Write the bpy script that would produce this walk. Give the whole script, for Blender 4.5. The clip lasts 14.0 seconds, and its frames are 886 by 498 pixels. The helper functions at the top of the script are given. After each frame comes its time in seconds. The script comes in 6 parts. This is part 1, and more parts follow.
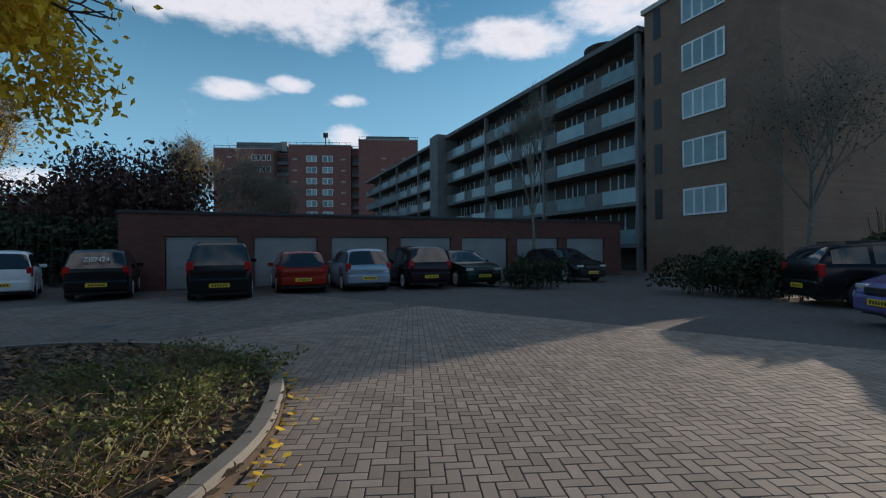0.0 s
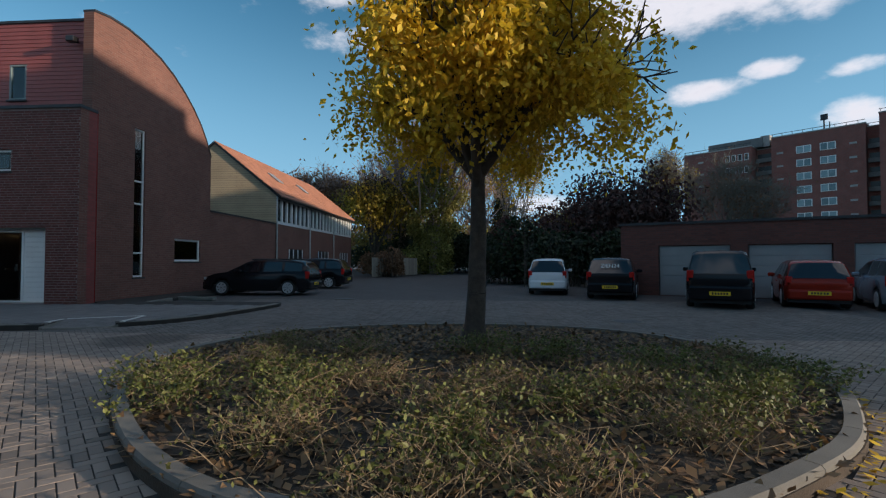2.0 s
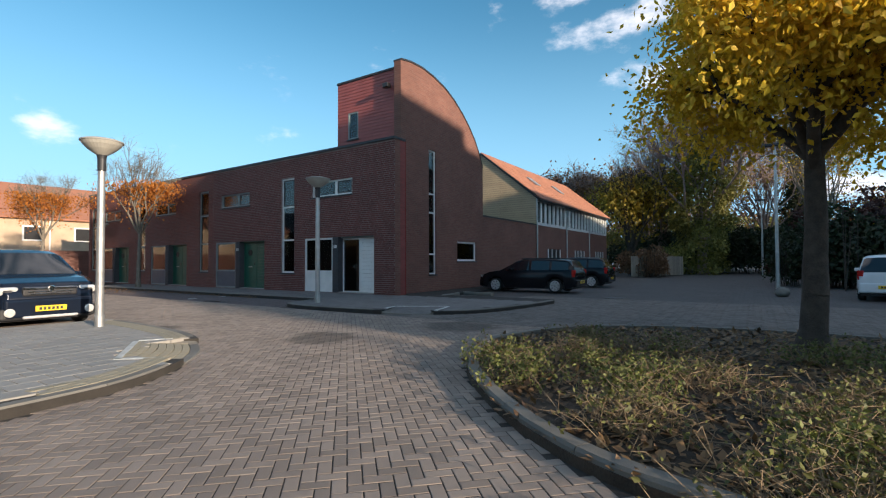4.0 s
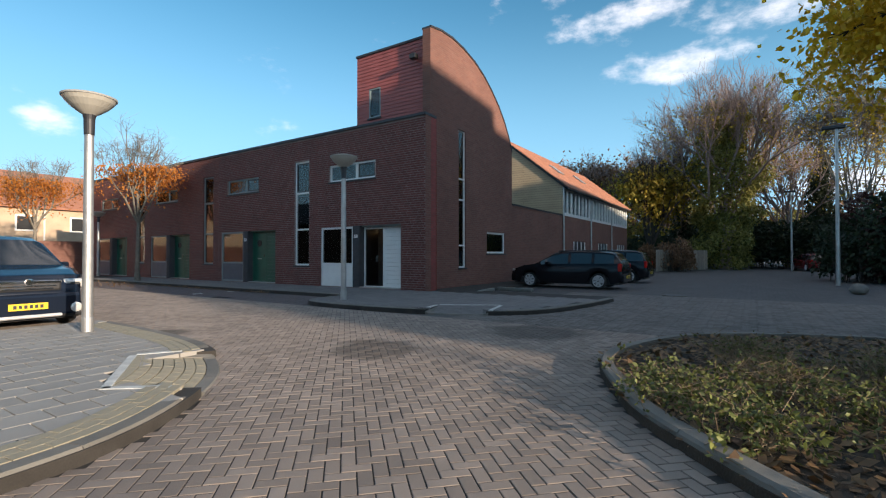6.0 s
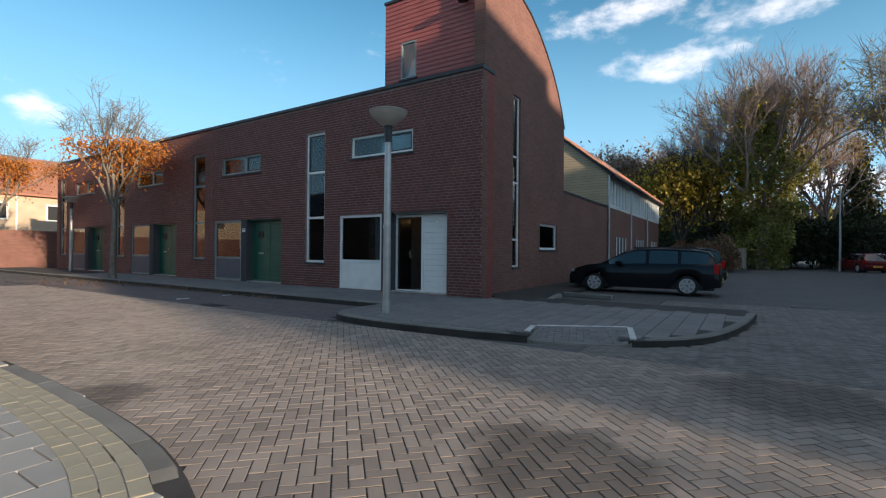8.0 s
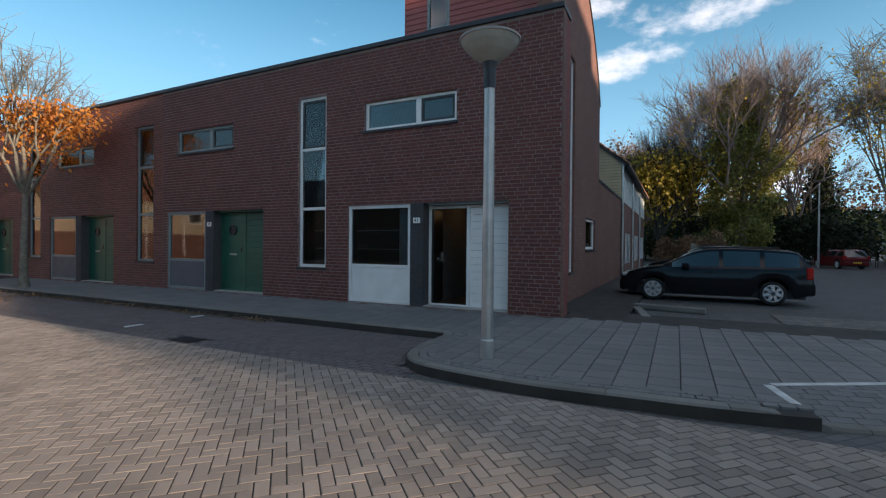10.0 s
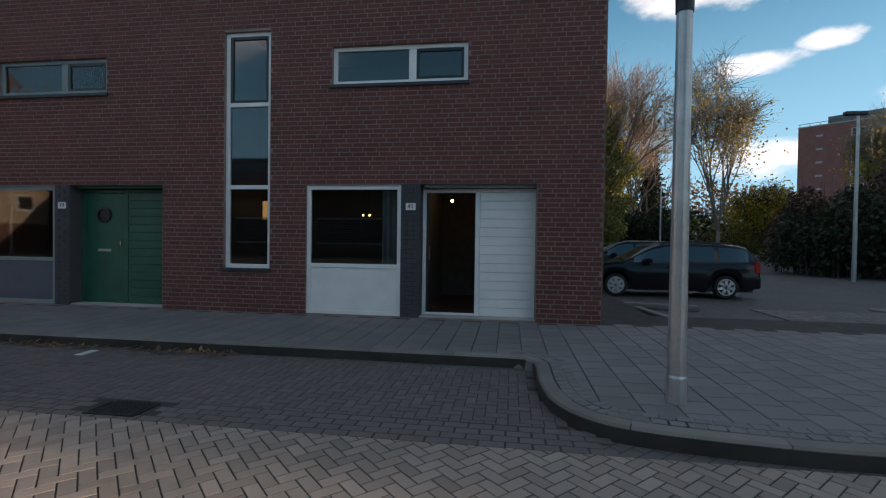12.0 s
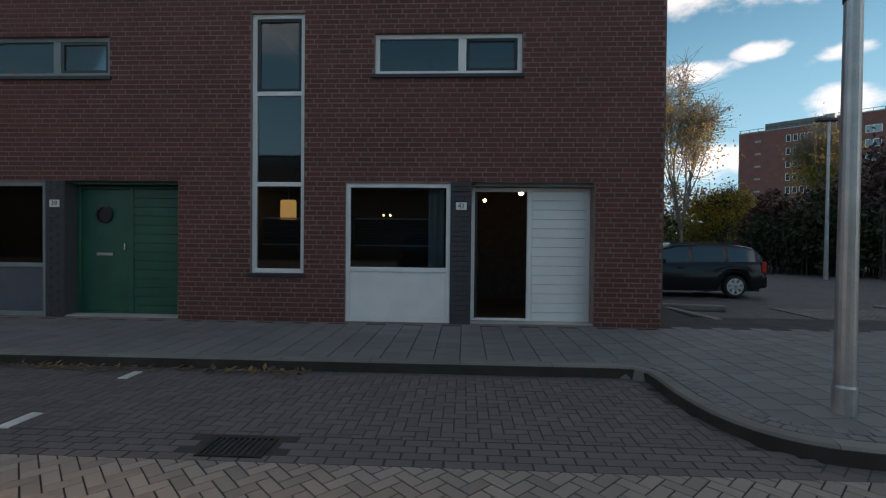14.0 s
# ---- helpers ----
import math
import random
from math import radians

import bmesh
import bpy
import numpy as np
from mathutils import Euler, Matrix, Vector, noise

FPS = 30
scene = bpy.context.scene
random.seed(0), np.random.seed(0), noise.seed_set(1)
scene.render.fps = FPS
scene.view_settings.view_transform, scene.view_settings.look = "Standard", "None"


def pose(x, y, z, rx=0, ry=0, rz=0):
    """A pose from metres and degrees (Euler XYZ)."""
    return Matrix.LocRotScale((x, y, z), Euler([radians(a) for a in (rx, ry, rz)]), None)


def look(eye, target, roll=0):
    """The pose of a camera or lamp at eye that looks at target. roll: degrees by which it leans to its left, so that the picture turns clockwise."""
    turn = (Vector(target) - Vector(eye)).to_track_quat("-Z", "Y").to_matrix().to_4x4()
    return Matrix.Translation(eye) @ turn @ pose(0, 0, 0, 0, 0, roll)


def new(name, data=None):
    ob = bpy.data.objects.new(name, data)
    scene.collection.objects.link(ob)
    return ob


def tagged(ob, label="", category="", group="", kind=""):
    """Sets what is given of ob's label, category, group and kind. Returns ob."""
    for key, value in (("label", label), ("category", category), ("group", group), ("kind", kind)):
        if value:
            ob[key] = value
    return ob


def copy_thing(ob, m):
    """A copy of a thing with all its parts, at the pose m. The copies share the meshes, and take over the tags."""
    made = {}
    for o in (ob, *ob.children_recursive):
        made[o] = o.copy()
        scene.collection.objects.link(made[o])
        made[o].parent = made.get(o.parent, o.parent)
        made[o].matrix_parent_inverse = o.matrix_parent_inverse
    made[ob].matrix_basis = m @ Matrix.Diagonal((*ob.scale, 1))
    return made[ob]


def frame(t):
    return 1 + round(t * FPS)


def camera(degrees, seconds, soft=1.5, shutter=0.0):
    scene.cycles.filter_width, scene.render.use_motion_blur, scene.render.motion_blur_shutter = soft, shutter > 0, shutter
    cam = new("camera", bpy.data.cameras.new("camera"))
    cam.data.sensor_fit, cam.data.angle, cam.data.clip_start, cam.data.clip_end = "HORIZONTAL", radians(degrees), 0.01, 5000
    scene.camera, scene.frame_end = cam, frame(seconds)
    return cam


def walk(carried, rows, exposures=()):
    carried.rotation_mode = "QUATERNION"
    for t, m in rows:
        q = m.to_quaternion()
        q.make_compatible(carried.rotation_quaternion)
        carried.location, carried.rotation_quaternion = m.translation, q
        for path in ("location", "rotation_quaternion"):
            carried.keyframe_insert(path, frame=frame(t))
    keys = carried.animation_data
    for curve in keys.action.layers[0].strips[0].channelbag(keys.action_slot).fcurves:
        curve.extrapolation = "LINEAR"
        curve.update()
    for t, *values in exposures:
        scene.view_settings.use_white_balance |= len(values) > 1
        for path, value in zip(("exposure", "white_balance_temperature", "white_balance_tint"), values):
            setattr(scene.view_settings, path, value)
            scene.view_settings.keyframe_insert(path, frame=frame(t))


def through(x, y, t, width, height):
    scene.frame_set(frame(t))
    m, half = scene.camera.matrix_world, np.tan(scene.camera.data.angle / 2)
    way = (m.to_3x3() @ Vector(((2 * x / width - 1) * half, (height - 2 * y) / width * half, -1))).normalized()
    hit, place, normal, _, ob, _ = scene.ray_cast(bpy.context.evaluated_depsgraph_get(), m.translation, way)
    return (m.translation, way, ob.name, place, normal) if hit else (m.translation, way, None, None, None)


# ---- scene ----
cam = camera(86.6, 14.0, soft=1.2)
PATH = [
    (0, (0.027, 0.645, 1.347), (-1.29, 2.15, 1.357), -0.5),
    (0.5, (-0.024, 0.581, 1.335), (-1.357, 2.072, 1.347), -0.5),
    (1, (-0.104, 0.354, 1.338), (-1.744, 1.498, 1.361), -0.6),
    (1.5, (0.032, 0.102, 1.315), (-1.91, 0.578, 1.368), -0.2),
    (2, (0.435, -0.389, 1.342), (-1.559, -0.533, 1.397), -0.0),
    (2.5, (0.683, -0.842, 1.334), (-1.248, -1.36, 1.394), 0.0),
    (3, (0.867, -1.028, 1.303), (-0.94, -1.883, 1.364), -0.1),
    (3.5, (0.911, -1.051, 1.306), (-0.807, -2.074, 1.364), -0.2),
    (4, (0.927, -1.052, 1.315), (-0.741, -2.154, 1.371), -0.3),
    (4.2, (0.907, -1.085, 1.312), (-0.753, -2.199, 1.365), -0.3),
    (6.3, (-0.302, -3.545, 1.257), (-1.971, -4.646, 1.282), 0.0),
    (6.5, (-0.53, -3.832, 1.259), (-2.195, -4.939, 1.283), 0.1),
    (7, (-1.049, -4.688, 1.248), (-2.719, -5.788, 1.269), 0.1),
    (7.5, (-1.608, -5.574, 1.237), (-3.284, -6.665, 1.255), 0.2),
    (7.7, (-1.798, -5.948, 1.248), (-3.476, -7.037, 1.262), 0.4),
    (9.8, (-3.563, -9.754, 1.425), (-5.333, -10.685, 1.41), 0.4),
    (10, (-3.676, -10.151, 1.435), (-5.467, -11.041, 1.421), 0.5),
    (10.5, (-4.027, -11.045, 1.416), (-5.882, -11.792, 1.394), 0.6),
    (11, (-4.327, -11.923, 1.38), (-6.229, -12.541, 1.352), 0.7),
    (11.5, (-4.634, -12.834, 1.388), (-6.579, -13.299, 1.356), 0.8),
    (12, (-4.824, -13.558, 1.413), (-6.804, -13.84, 1.378), 0.8),
    (12.5, (-4.947, -14.199, 1.431), (-6.94, -14.36, 1.395), 0.8),
    (13, (-5.092, -14.699, 1.421), (-7.088, -14.828, 1.385), 0.8),
    (13.5, (-5.111, -15.02, 1.414), (-7.107, -15.135, 1.38), 0.7),
    (14, (-5.137, -15.157, 1.415), (-7.134, -15.25, 1.384), 0.6),
]
EXPOSURES = [(0, 0.02, 6350, 15), (0.5, 0.02, 6350, 15), (1, -0.1, 6350, 15), (1.5, -0.2, 6350, 15), (2, 0.05, 6350, 15), (3, 0.5, 6450, 15), (4, 0.6, 6450, 15), (7.5, 0.63, 6500, 15), (10, 0.65, 6700, 17), (12, 0.52, 6950, 18), (14, 0.5, 7400, 19)]
walk(cam, [(t, look(eye, target, roll)) for t, eye, target, roll in PATH], EXPOSURES)

# ---- world, sun ----
SUN_AZ, SUN_EL = 11.0, 11.0            # degrees from +y towards +x, and above the horizon
world = bpy.data.worlds.new("world")
scene.world = world
world.use_nodes = True
wn, wl = world.node_tree.nodes, world.node_tree.links
wn.clear()
sky = wn.new("ShaderNodeTexSky")
sky.sky_type, sky.sun_disc = "NISHITA", False
sky.sun_elevation, sky.sun_rotation = radians(SUN_EL), radians(SUN_AZ)
sky.altitude, sky.air_density, sky.dust_density, sky.ozone_density = 0, 1.0, 0.3, 1.6
wtc = wn.new("ShaderNodeTexCoord")
wsep = wn.new("ShaderNodeSeparateXYZ")
wl.new(wtc.outputs["Generated"], wsep.inputs[0])


def wmath(op, a, b=None, c=None):
    """A maths node of the sky; sockets or plain numbers go in."""
    node = wn.new("ShaderNodeMath")
    node.operation = op
    for k, v in enumerate((a, b, c)):
        if v is None:
            continue
        if isinstance(v, (int, float)):
            node.inputs[k].default_value = v
        else:
            wl.new(v, node.inputs[k])
    return node.outputs[0]


# cumulus banks: bearing from -x towards +y, height, half width and half height, in degrees, and density
CLOUDS = [
    (31.0, 27.0, 17.0, 4.6, 1.0), (44.0, 23.6, 5.0, 2.6, 0.9), (57.0, 24.0, 9.5, 2.6, 1.0), (70.0, 26.0, 9.0, 3.2, 1.0), (24.6, 17.6, 5.0, 1.2, 0.85),
    (31.0, 18.9, 2.4, 1.0, 0.8), (38.0, 17.6, 2.2, 0.9, 0.7), (37.6, 13.0, 3.6, 2.0, 1.0), (26.0, 8.6, 5.5, 2.2, 1.0), (36.0, 9.5, 6.0, 2.4, 0.9), (7.0, 6.5, 6.0, 1.6, 0.8),
    (-11.0, 25.4, 9.0, 2.2, 0.5), (-6.5, 20.0, 7.5, 1.9, 0.6), (4.0, 23.4, 7.0, 1.6, 0.5), (-18.0, 29.0, 4.0, 2.0, 0.4), (19.0, 26.5, 9.0, 3.4, 1.0), (-73.5, 12.6, 2.6, 1.8, 0.85),
    # The last three overhead banks are unseen, added for more neutral fill light.
    (88.0, 14.0, 14.0, 9.0, 1.0), (101.0, 24.0, 12.0, 6.0, 1.0), (130.0, 20.0, 20.0, 6.0, 0.9), (-140.0, 24.0, 24.0, 6.0, 0.8), (-100.0, 34.0, 14.0, 5.0, 0.8), (60.0, 40.0, 24.0, 7.0, 0.9), (0.0, 62.0, 70.0, 15.0, 1.0), (150.0, 52.0, 60.0, 12.0, 1.0), (-120.0, 55.0, 40.0, 10.0, 1.0),
]
w_az = wmath("MULTIPLY", wmath("ARCTAN2", wsep.outputs[1], wmath("MULTIPLY", wsep.outputs[0], -1.0)), 180 / math.pi)
w_el = wmath("MULTIPLY", wmath("ARCSINE", wsep.outputs[2]), 180 / math.pi)
wcom = wn.new("ShaderNodeCombineXYZ")
wl.new(wmath("MULTIPLY", w_az, 0.16), wcom.inputs[0]); wl.new(wmath("MULTIPLY", w_el, 0.30), wcom.inputs[1])
wnoise = wn.new("ShaderNodeTexNoise")
wnoise.inputs["Scale"].default_value, wnoise.inputs["Detail"].default_value, wnoise.inputs["Roughness"].default_value = 1.0, 9.0, 0.6
wl.new(wcom.outputs[0], wnoise.inputs[0])
w_all = 0.0
for az, el, rx, ry, dens in CLOUDS:
    du, dv = wmath("DIVIDE", wmath("SUBTRACT", w_az, az), rx), wmath("DIVIDE", wmath("SUBTRACT", w_el, el), ry)
    fall = wmath("MULTIPLY", wmath("MAXIMUM", wmath("SUBTRACT", 1.0, wmath("ADD", wmath("MULTIPLY", du, du), wmath("MULTIPLY", dv, dv))), -1.0), dens)
    w_all = fall if isinstance(w_all, float) else wmath("MAXIMUM", w_all, fall)
w_mass = wmath("MULTIPLY_ADD", wmath("SUBTRACT", wnoise.outputs[0], 0.5), 2.6, wmath("MULTIPLY", w_all, 0.9))
wramp = wn.new("ShaderNodeMapRange")
wramp.interpolation_type = "SMOOTHSTEP"
wramp.inputs[1].default_value, wramp.inputs[2].default_value = -0.05, 1.0
wl.new(w_mass, wramp.inputs[0])
wshade = wn.new("ShaderNodeMapRange")
wshade.inputs[1].default_value, wshade.inputs[2].default_value = 0.4, 1.7
wl.new(w_mass, wshade.inputs[0])
wcloud = wn.new("ShaderNodeMixRGB")
wcloud.inputs[1].default_value, wcloud.inputs[2].default_value = (8.2, 8.1, 8.2, 1), (4.9, 5.2, 5.8, 1)
wl.new(wshade.outputs[0], wcloud.inputs[0])
wmix = wn.new("ShaderNodeMixRGB")
wl.new(wcloud.outputs[0], wmix.inputs[2])
whsv = wn.new("ShaderNodeHueSaturation"); whsv.inputs["Hue"].default_value, whsv.inputs["Saturation"].default_value, whsv.inputs["Value"].default_value = 0.485, 1.32, 1.2
wl.new(sky.outputs[0], whsv.inputs["Color"])
whaze = wn.new("ShaderNodeMapRange")
whaze.interpolation_type = "SMOOTHSTEP"
whaze.inputs[1].default_value, whaze.inputs[2].default_value, whaze.inputs[3].default_value, whaze.inputs[4].default_value = 0.0, 31.0, 0.85, 0.0
wl.new(w_el, whaze.inputs[0])
wlow = wn.new("ShaderNodeMixRGB")
wlow.inputs[2].default_value = (2.1, 4.5, 6.4, 1)
wl.new(whaze.outputs[0], wlow.inputs[0]); wl.new(whsv.outputs[0], wlow.inputs[1])
wl.new(wramp.outputs[0], wmix.inputs[0]); wl.new(wlow.outputs[0], wmix.inputs[1])
wbg = wn.new("ShaderNodeBackground"); wbg.inputs[1].default_value = 0.115
wl.new(wmix.outputs[0], wbg.inputs[0])
wout = wn.new("ShaderNodeOutputWorld")
wl.new(wbg.outputs[0], wout.inputs[0])

sun_data = bpy.data.lights.new("sun", "SUN")
sun_data.energy, sun_data.angle, sun_data.color = 5.0, radians(0.6), (1.0, 0.84, 0.63)
sun = new("sun", sun_data)
sa, se = radians(SUN_AZ), radians(SUN_EL)
sun.matrix_world = look((math.sin(sa) * 60, math.cos(sa) * 60, math.tan(se) * 60), (0, 0, 0))


# ---- materials ----
def material(name, base, rough=0.8, metal=0.0, var=0.25, scale=8.0, bump=0.15, fine=90.0, second=None, spec=0.5, island=0.0, rand=0.0):
    """Base colour with variation at two scales, and fine relief."""
    m = bpy.data.materials.new(name)
    m.use_nodes = True
    n, l = m.node_tree.nodes, m.node_tree.links
    b = n["Principled BSDF"]
    b.inputs["Roughness"].default_value, b.inputs["Metallic"].default_value = rough, metal
    b.inputs["Specular IOR Level"].default_value = spec
    tc = n.new("ShaderNodeTexCoord")
    big = n.new("ShaderNodeTexNoise"); big.inputs["Scale"].default_value = scale; big.inputs["Detail"].default_value = 5
    small = n.new("ShaderNodeTexNoise"); small.inputs["Scale"].default_value = fine; small.inputs["Detail"].default_value = 3
    l.new(tc.outputs["Object"], big.inputs[0]); l.new(tc.outputs["Object"], small.inputs[0])
    mul = n.new("ShaderNodeMath"); mul.operation = "MULTIPLY_ADD"; mul.inputs[1].default_value = 0.45
    l.new(small.outputs[0], mul.inputs[0]); l.new(big.outputs[0], mul.inputs[2])
    value = mul.outputs[0]
    for amount, node, socket in ((island, "ShaderNodeNewGeometry", "Random Per Island"), (rand, "ShaderNodeObjectInfo", "Random")):
        if amount:
            src = n.new(node)
            more = n.new("ShaderNodeMath"); more.operation = "MULTIPLY_ADD"; more.inputs[1].default_value = amount
            l.new(src.outputs[socket], more.inputs[0]); l.new(value, more.inputs[2])
            value = more.outputs[0]
    top = 0.95 + island + rand
    ramp = n.new("ShaderNodeMapRange")
    ramp.inputs[1].default_value, ramp.inputs[2].default_value = 0.45, top
    l.new(value, ramp.inputs[0])
    mix = n.new("ShaderNodeMixRGB")
    dark = tuple(c * (1 - var) for c in base)
    light = second or tuple(min(1, c * (1 + var)) for c in base)
    mix.inputs[1].default_value, mix.inputs[2].default_value = (*dark, 1), (*light, 1)
    l.new(ramp.outputs[0], mix.inputs[0])
    l.new(mix.outputs[0], b.inputs["Base Color"])
    if bump:
        bp = n.new("ShaderNodeBump"); bp.inputs["Strength"].default_value = bump; bp.inputs["Distance"].default_value = 0.01
        l.new(small.outputs[0], bp.inputs["Height"]); l.new(bp.outputs[0], b.inputs["Normal"])
    return m


def brick_material(name, c1, c2, mortar, width=0.235, row=0.078, axis="xz", joint=0.010, offset=0.5, turn=0.0, rough=0.85):
    """Coursed pieces with recessed joints, for surfaces that stay far off."""
    m = bpy.data.materials.new(name)
    m.use_nodes = True
    n, l = m.node_tree.nodes, m.node_tree.links
    b = n["Principled BSDF"]; b.inputs["Roughness"].default_value = rough
    tc = n.new("ShaderNodeTexCoord"); sep = n.new("ShaderNodeSeparateXYZ"); com = n.new("ShaderNodeCombineXYZ")
    l.new(tc.outputs["Object"], sep.inputs[0])
    for k, a in enumerate(axis):
        l.new(sep.outputs["xyz".index(a)], com.inputs[k])
    mp = n.new("ShaderNodeMapping"); mp.inputs["Rotation"].default_value = (0, 0, radians(turn))
    l.new(com.outputs[0], mp.inputs[0])
    br = n.new("ShaderNodeTexBrick")
    br.offset = offset
    br.inputs["Color1"].default_value, br.inputs["Color2"].default_value, br.inputs["Mortar"].default_value = (*c1, 1), (*c2, 1), (*mortar, 1)
    br.inputs["Scale"].default_value, br.inputs["Mortar Size"].default_value, br.inputs["Mortar Smooth"].default_value = 1.0, joint / 2, 0.2
    br.inputs["Brick Width"].default_value, br.inputs["Row Height"].default_value = width, row
    l.new(mp.outputs[0], br.inputs[0])
    big = n.new("ShaderNodeTexNoise"); big.inputs["Scale"].default_value = 0.7; big.inputs["Detail"].default_value = 6
    l.new(tc.outputs["Object"], big.inputs[0])
    rng = n.new("ShaderNodeMapRange"); rng.inputs[3].default_value, rng.inputs[4].default_value = 0.72, 1.25
    l.new(big.outputs[0], rng.inputs[0])
    mul = n.new("ShaderNodeMixRGB"); mul.blend_type = "MULTIPLY"; mul.inputs[0].default_value = 1
    l.new(br.outputs[0], mul.inputs[1]); l.new(rng.outputs[0], mul.inputs[2])
    l.new(mul.outputs[0], b.inputs["Base Color"])
    bp = n.new("ShaderNodeBump"); bp.invert = True; bp.inputs["Strength"].default_value = 0.5; bp.inputs["Distance"].default_value = 0.008
    l.new(br.outputs["Fac"], bp.inputs["Height"]); l.new(bp.outputs[0], b.inputs["Normal"])
    return m


def glass_material(name, tint, rough=0.03):
    m = bpy.data.materials.new(name)
    m.use_nodes = True
    n, l = m.node_tree.nodes, m.node_tree.links
    n.clear()
    o = n.new("ShaderNodeOutputMaterial"); mix = n.new("ShaderNodeMixShader"); t = n.new("ShaderNodeBsdfTransparent"); g = n.new("ShaderNodeBsdfGlossy")
    fr = n.new("ShaderNodeFresnel"); fr.inputs[0].default_value = 1.5
    sc = n.new("ShaderNodeMath"); sc.operation = "MULTIPLY_ADD"; sc.inputs[1].default_value, sc.inputs[2].default_value = 1.1, 0.03
    sc.use_clamp = True
    l.new(fr.outputs[0], sc.inputs[0]); l.new(sc.outputs[0], mix.inputs[0])
    t.inputs[0].default_value = (*tint, 1); g.inputs["Roughness"].default_value = rough
    l.new(t.outputs[0], mix.inputs[1]); l.new(g.outputs[0], mix.inputs[2]); l.new(mix.outputs[0], o.inputs[0])
    return m


def leaf_material(name, c1, c2, rough=0.6, through=0.25):
    m = material(name, c1, rough, var=0.0, scale=1.3, bump=0.0, second=c2, island=1.2, fine=30)
    n, l = m.node_tree.nodes, m.node_tree.links
    b = n["Principled BSDF"]
    tr = n.new("ShaderNodeBsdfTranslucent"); mix = n.new("ShaderNodeMixShader"); mix.inputs[0].default_value = through
    src = b.inputs["Base Color"].links[0].from_socket
    l.new(src, tr.inputs[0]); l.new(b.outputs[0], mix.inputs[1]); l.new(tr.outputs[0], mix.inputs[2])
    l.new(mix.outputs[0], n["Material Output"].inputs[0])
    return m


def emitter(name, colour, strength):
    m = bpy.data.materials.new(name)
    m.use_nodes = True
    b = m.node_tree.nodes["Principled BSDF"]
    b.inputs["Base Color"].default_value = (*colour, 1)
    b.inputs["Emission Color"].default_value, b.inputs["Emission Strength"].default_value = (*colour, 1), strength
    return m


# dark damp patches in the paving: place and reach
STAINS = [(-4.81, -7.42, 0.75), (-7.38, -6.12, 0.9), (-3.93, -11.21, 0.45)]
PAVER = material("paver", (0.265, 0.216, 0.180), 0.9, var=0.5, scale=1.2, fine=160, bump=0.35, island=0.7, rand=0.7)
# Same block as PAVER in a darker colour, west of the road.
PAVER_WEST = material("darker_paver", (0.145, 0.128, 0.115), 0.9, var=0.4, scale=1.2, fine=160, bump=0.35, island=0.7)
PAVER_LIGHT = material("paver_light", (0.30, 0.265, 0.19), 0.88, var=0.3, scale=1.2, fine=160, bump=0.35, island=0.6)
PAVER_DARK = material("paver_dark", (0.112, 0.092, 0.090), 0.88, var=0.35, scale=1.2, fine=160, bump=0.35, island=0.7, rand=0.7)
for m in (PAVER, PAVER_WEST):
    n, l = m.node_tree.nodes, m.node_tree.links
    geo = n.new("ShaderNodeNewGeometry")
    ragged = n.new("ShaderNodeTexNoise"); ragged.inputs["Scale"].default_value = 2.2; ragged.inputs["Detail"].default_value = 4
    l.new(geo.outputs["Position"], ragged.inputs[0])
    total = None
    for px, py, pr in STAINS:
        dist = n.new("ShaderNodeVectorMath"); dist.operation = "DISTANCE"; dist.inputs[1].default_value = (px, py, 0)
        l.new(geo.outputs["Position"], dist.inputs[0])
        span = n.new("ShaderNodeMath"); span.operation = "MULTIPLY_ADD"; span.inputs[1].default_value = -1 / pr; span.inputs[2].default_value = 1.0
        l.new(dist.outputs["Value"], span.inputs[0])
        if total is None:
            total = span.outputs[0]
        else:
            both = n.new("ShaderNodeMath"); both.operation = "MAXIMUM"
            l.new(total, both.inputs[0]); l.new(span.outputs[0], both.inputs[1])
            total = both.outputs[0]
    add = n.new("ShaderNodeMath"); add.operation = "MULTIPLY_ADD"; add.inputs[1].default_value = 0.9
    l.new(ragged.outputs[0], add.inputs[0]); l.new(total, add.inputs[2])
    wet = n.new("ShaderNodeMapRange"); wet.interpolation_type = "SMOOTHSTEP"
    wet.inputs[1].default_value, wet.inputs[2].default_value, wet.inputs[3].default_value, wet.inputs[4].default_value = 0.45, 0.85, 0.0, 0.62
    l.new(add.outputs[0], wet.inputs[0])
    b = n["Principled BSDF"]
    dirt = n.new("ShaderNodeMixRGB"); dirt.inputs[2].default_value = (0.035, 0.030, 0.026, 1)
    l.new(b.inputs["Base Color"].links[0].from_socket, dirt.inputs[1]); l.new(wet.outputs[0], dirt.inputs[0]); l.new(dirt.outputs[0], b.inputs["Base Color"])
SAND = material("joint_sand", (0.035, 0.031, 0.027), 0.95, var=0.4, scale=3, fine=120)
FARPAVE = brick_material("far_paving", (0.105, 0.096, 0.092), (0.080, 0.073, 0.070), (0.04, 0.037, 0.035), 0.21, 0.105, "xy", 0.012, 0.5, 45)
SLAB = material("paving_slab", (0.148, 0.140, 0.135), 0.85, var=0.35, scale=1.6, fine=140, bump=0.25, island=0.5, rand=0.5)
# Lighter copy of SLAB: the sun on the corner pavement, put into the colour.
SLAB_SUNLIT = material("sunlit_paving_slab", (0.29, 0.275, 0.25), 0.85, var=0.25, scale=1.6, fine=140, bump=0.25, island=0.5, rand=0.5)
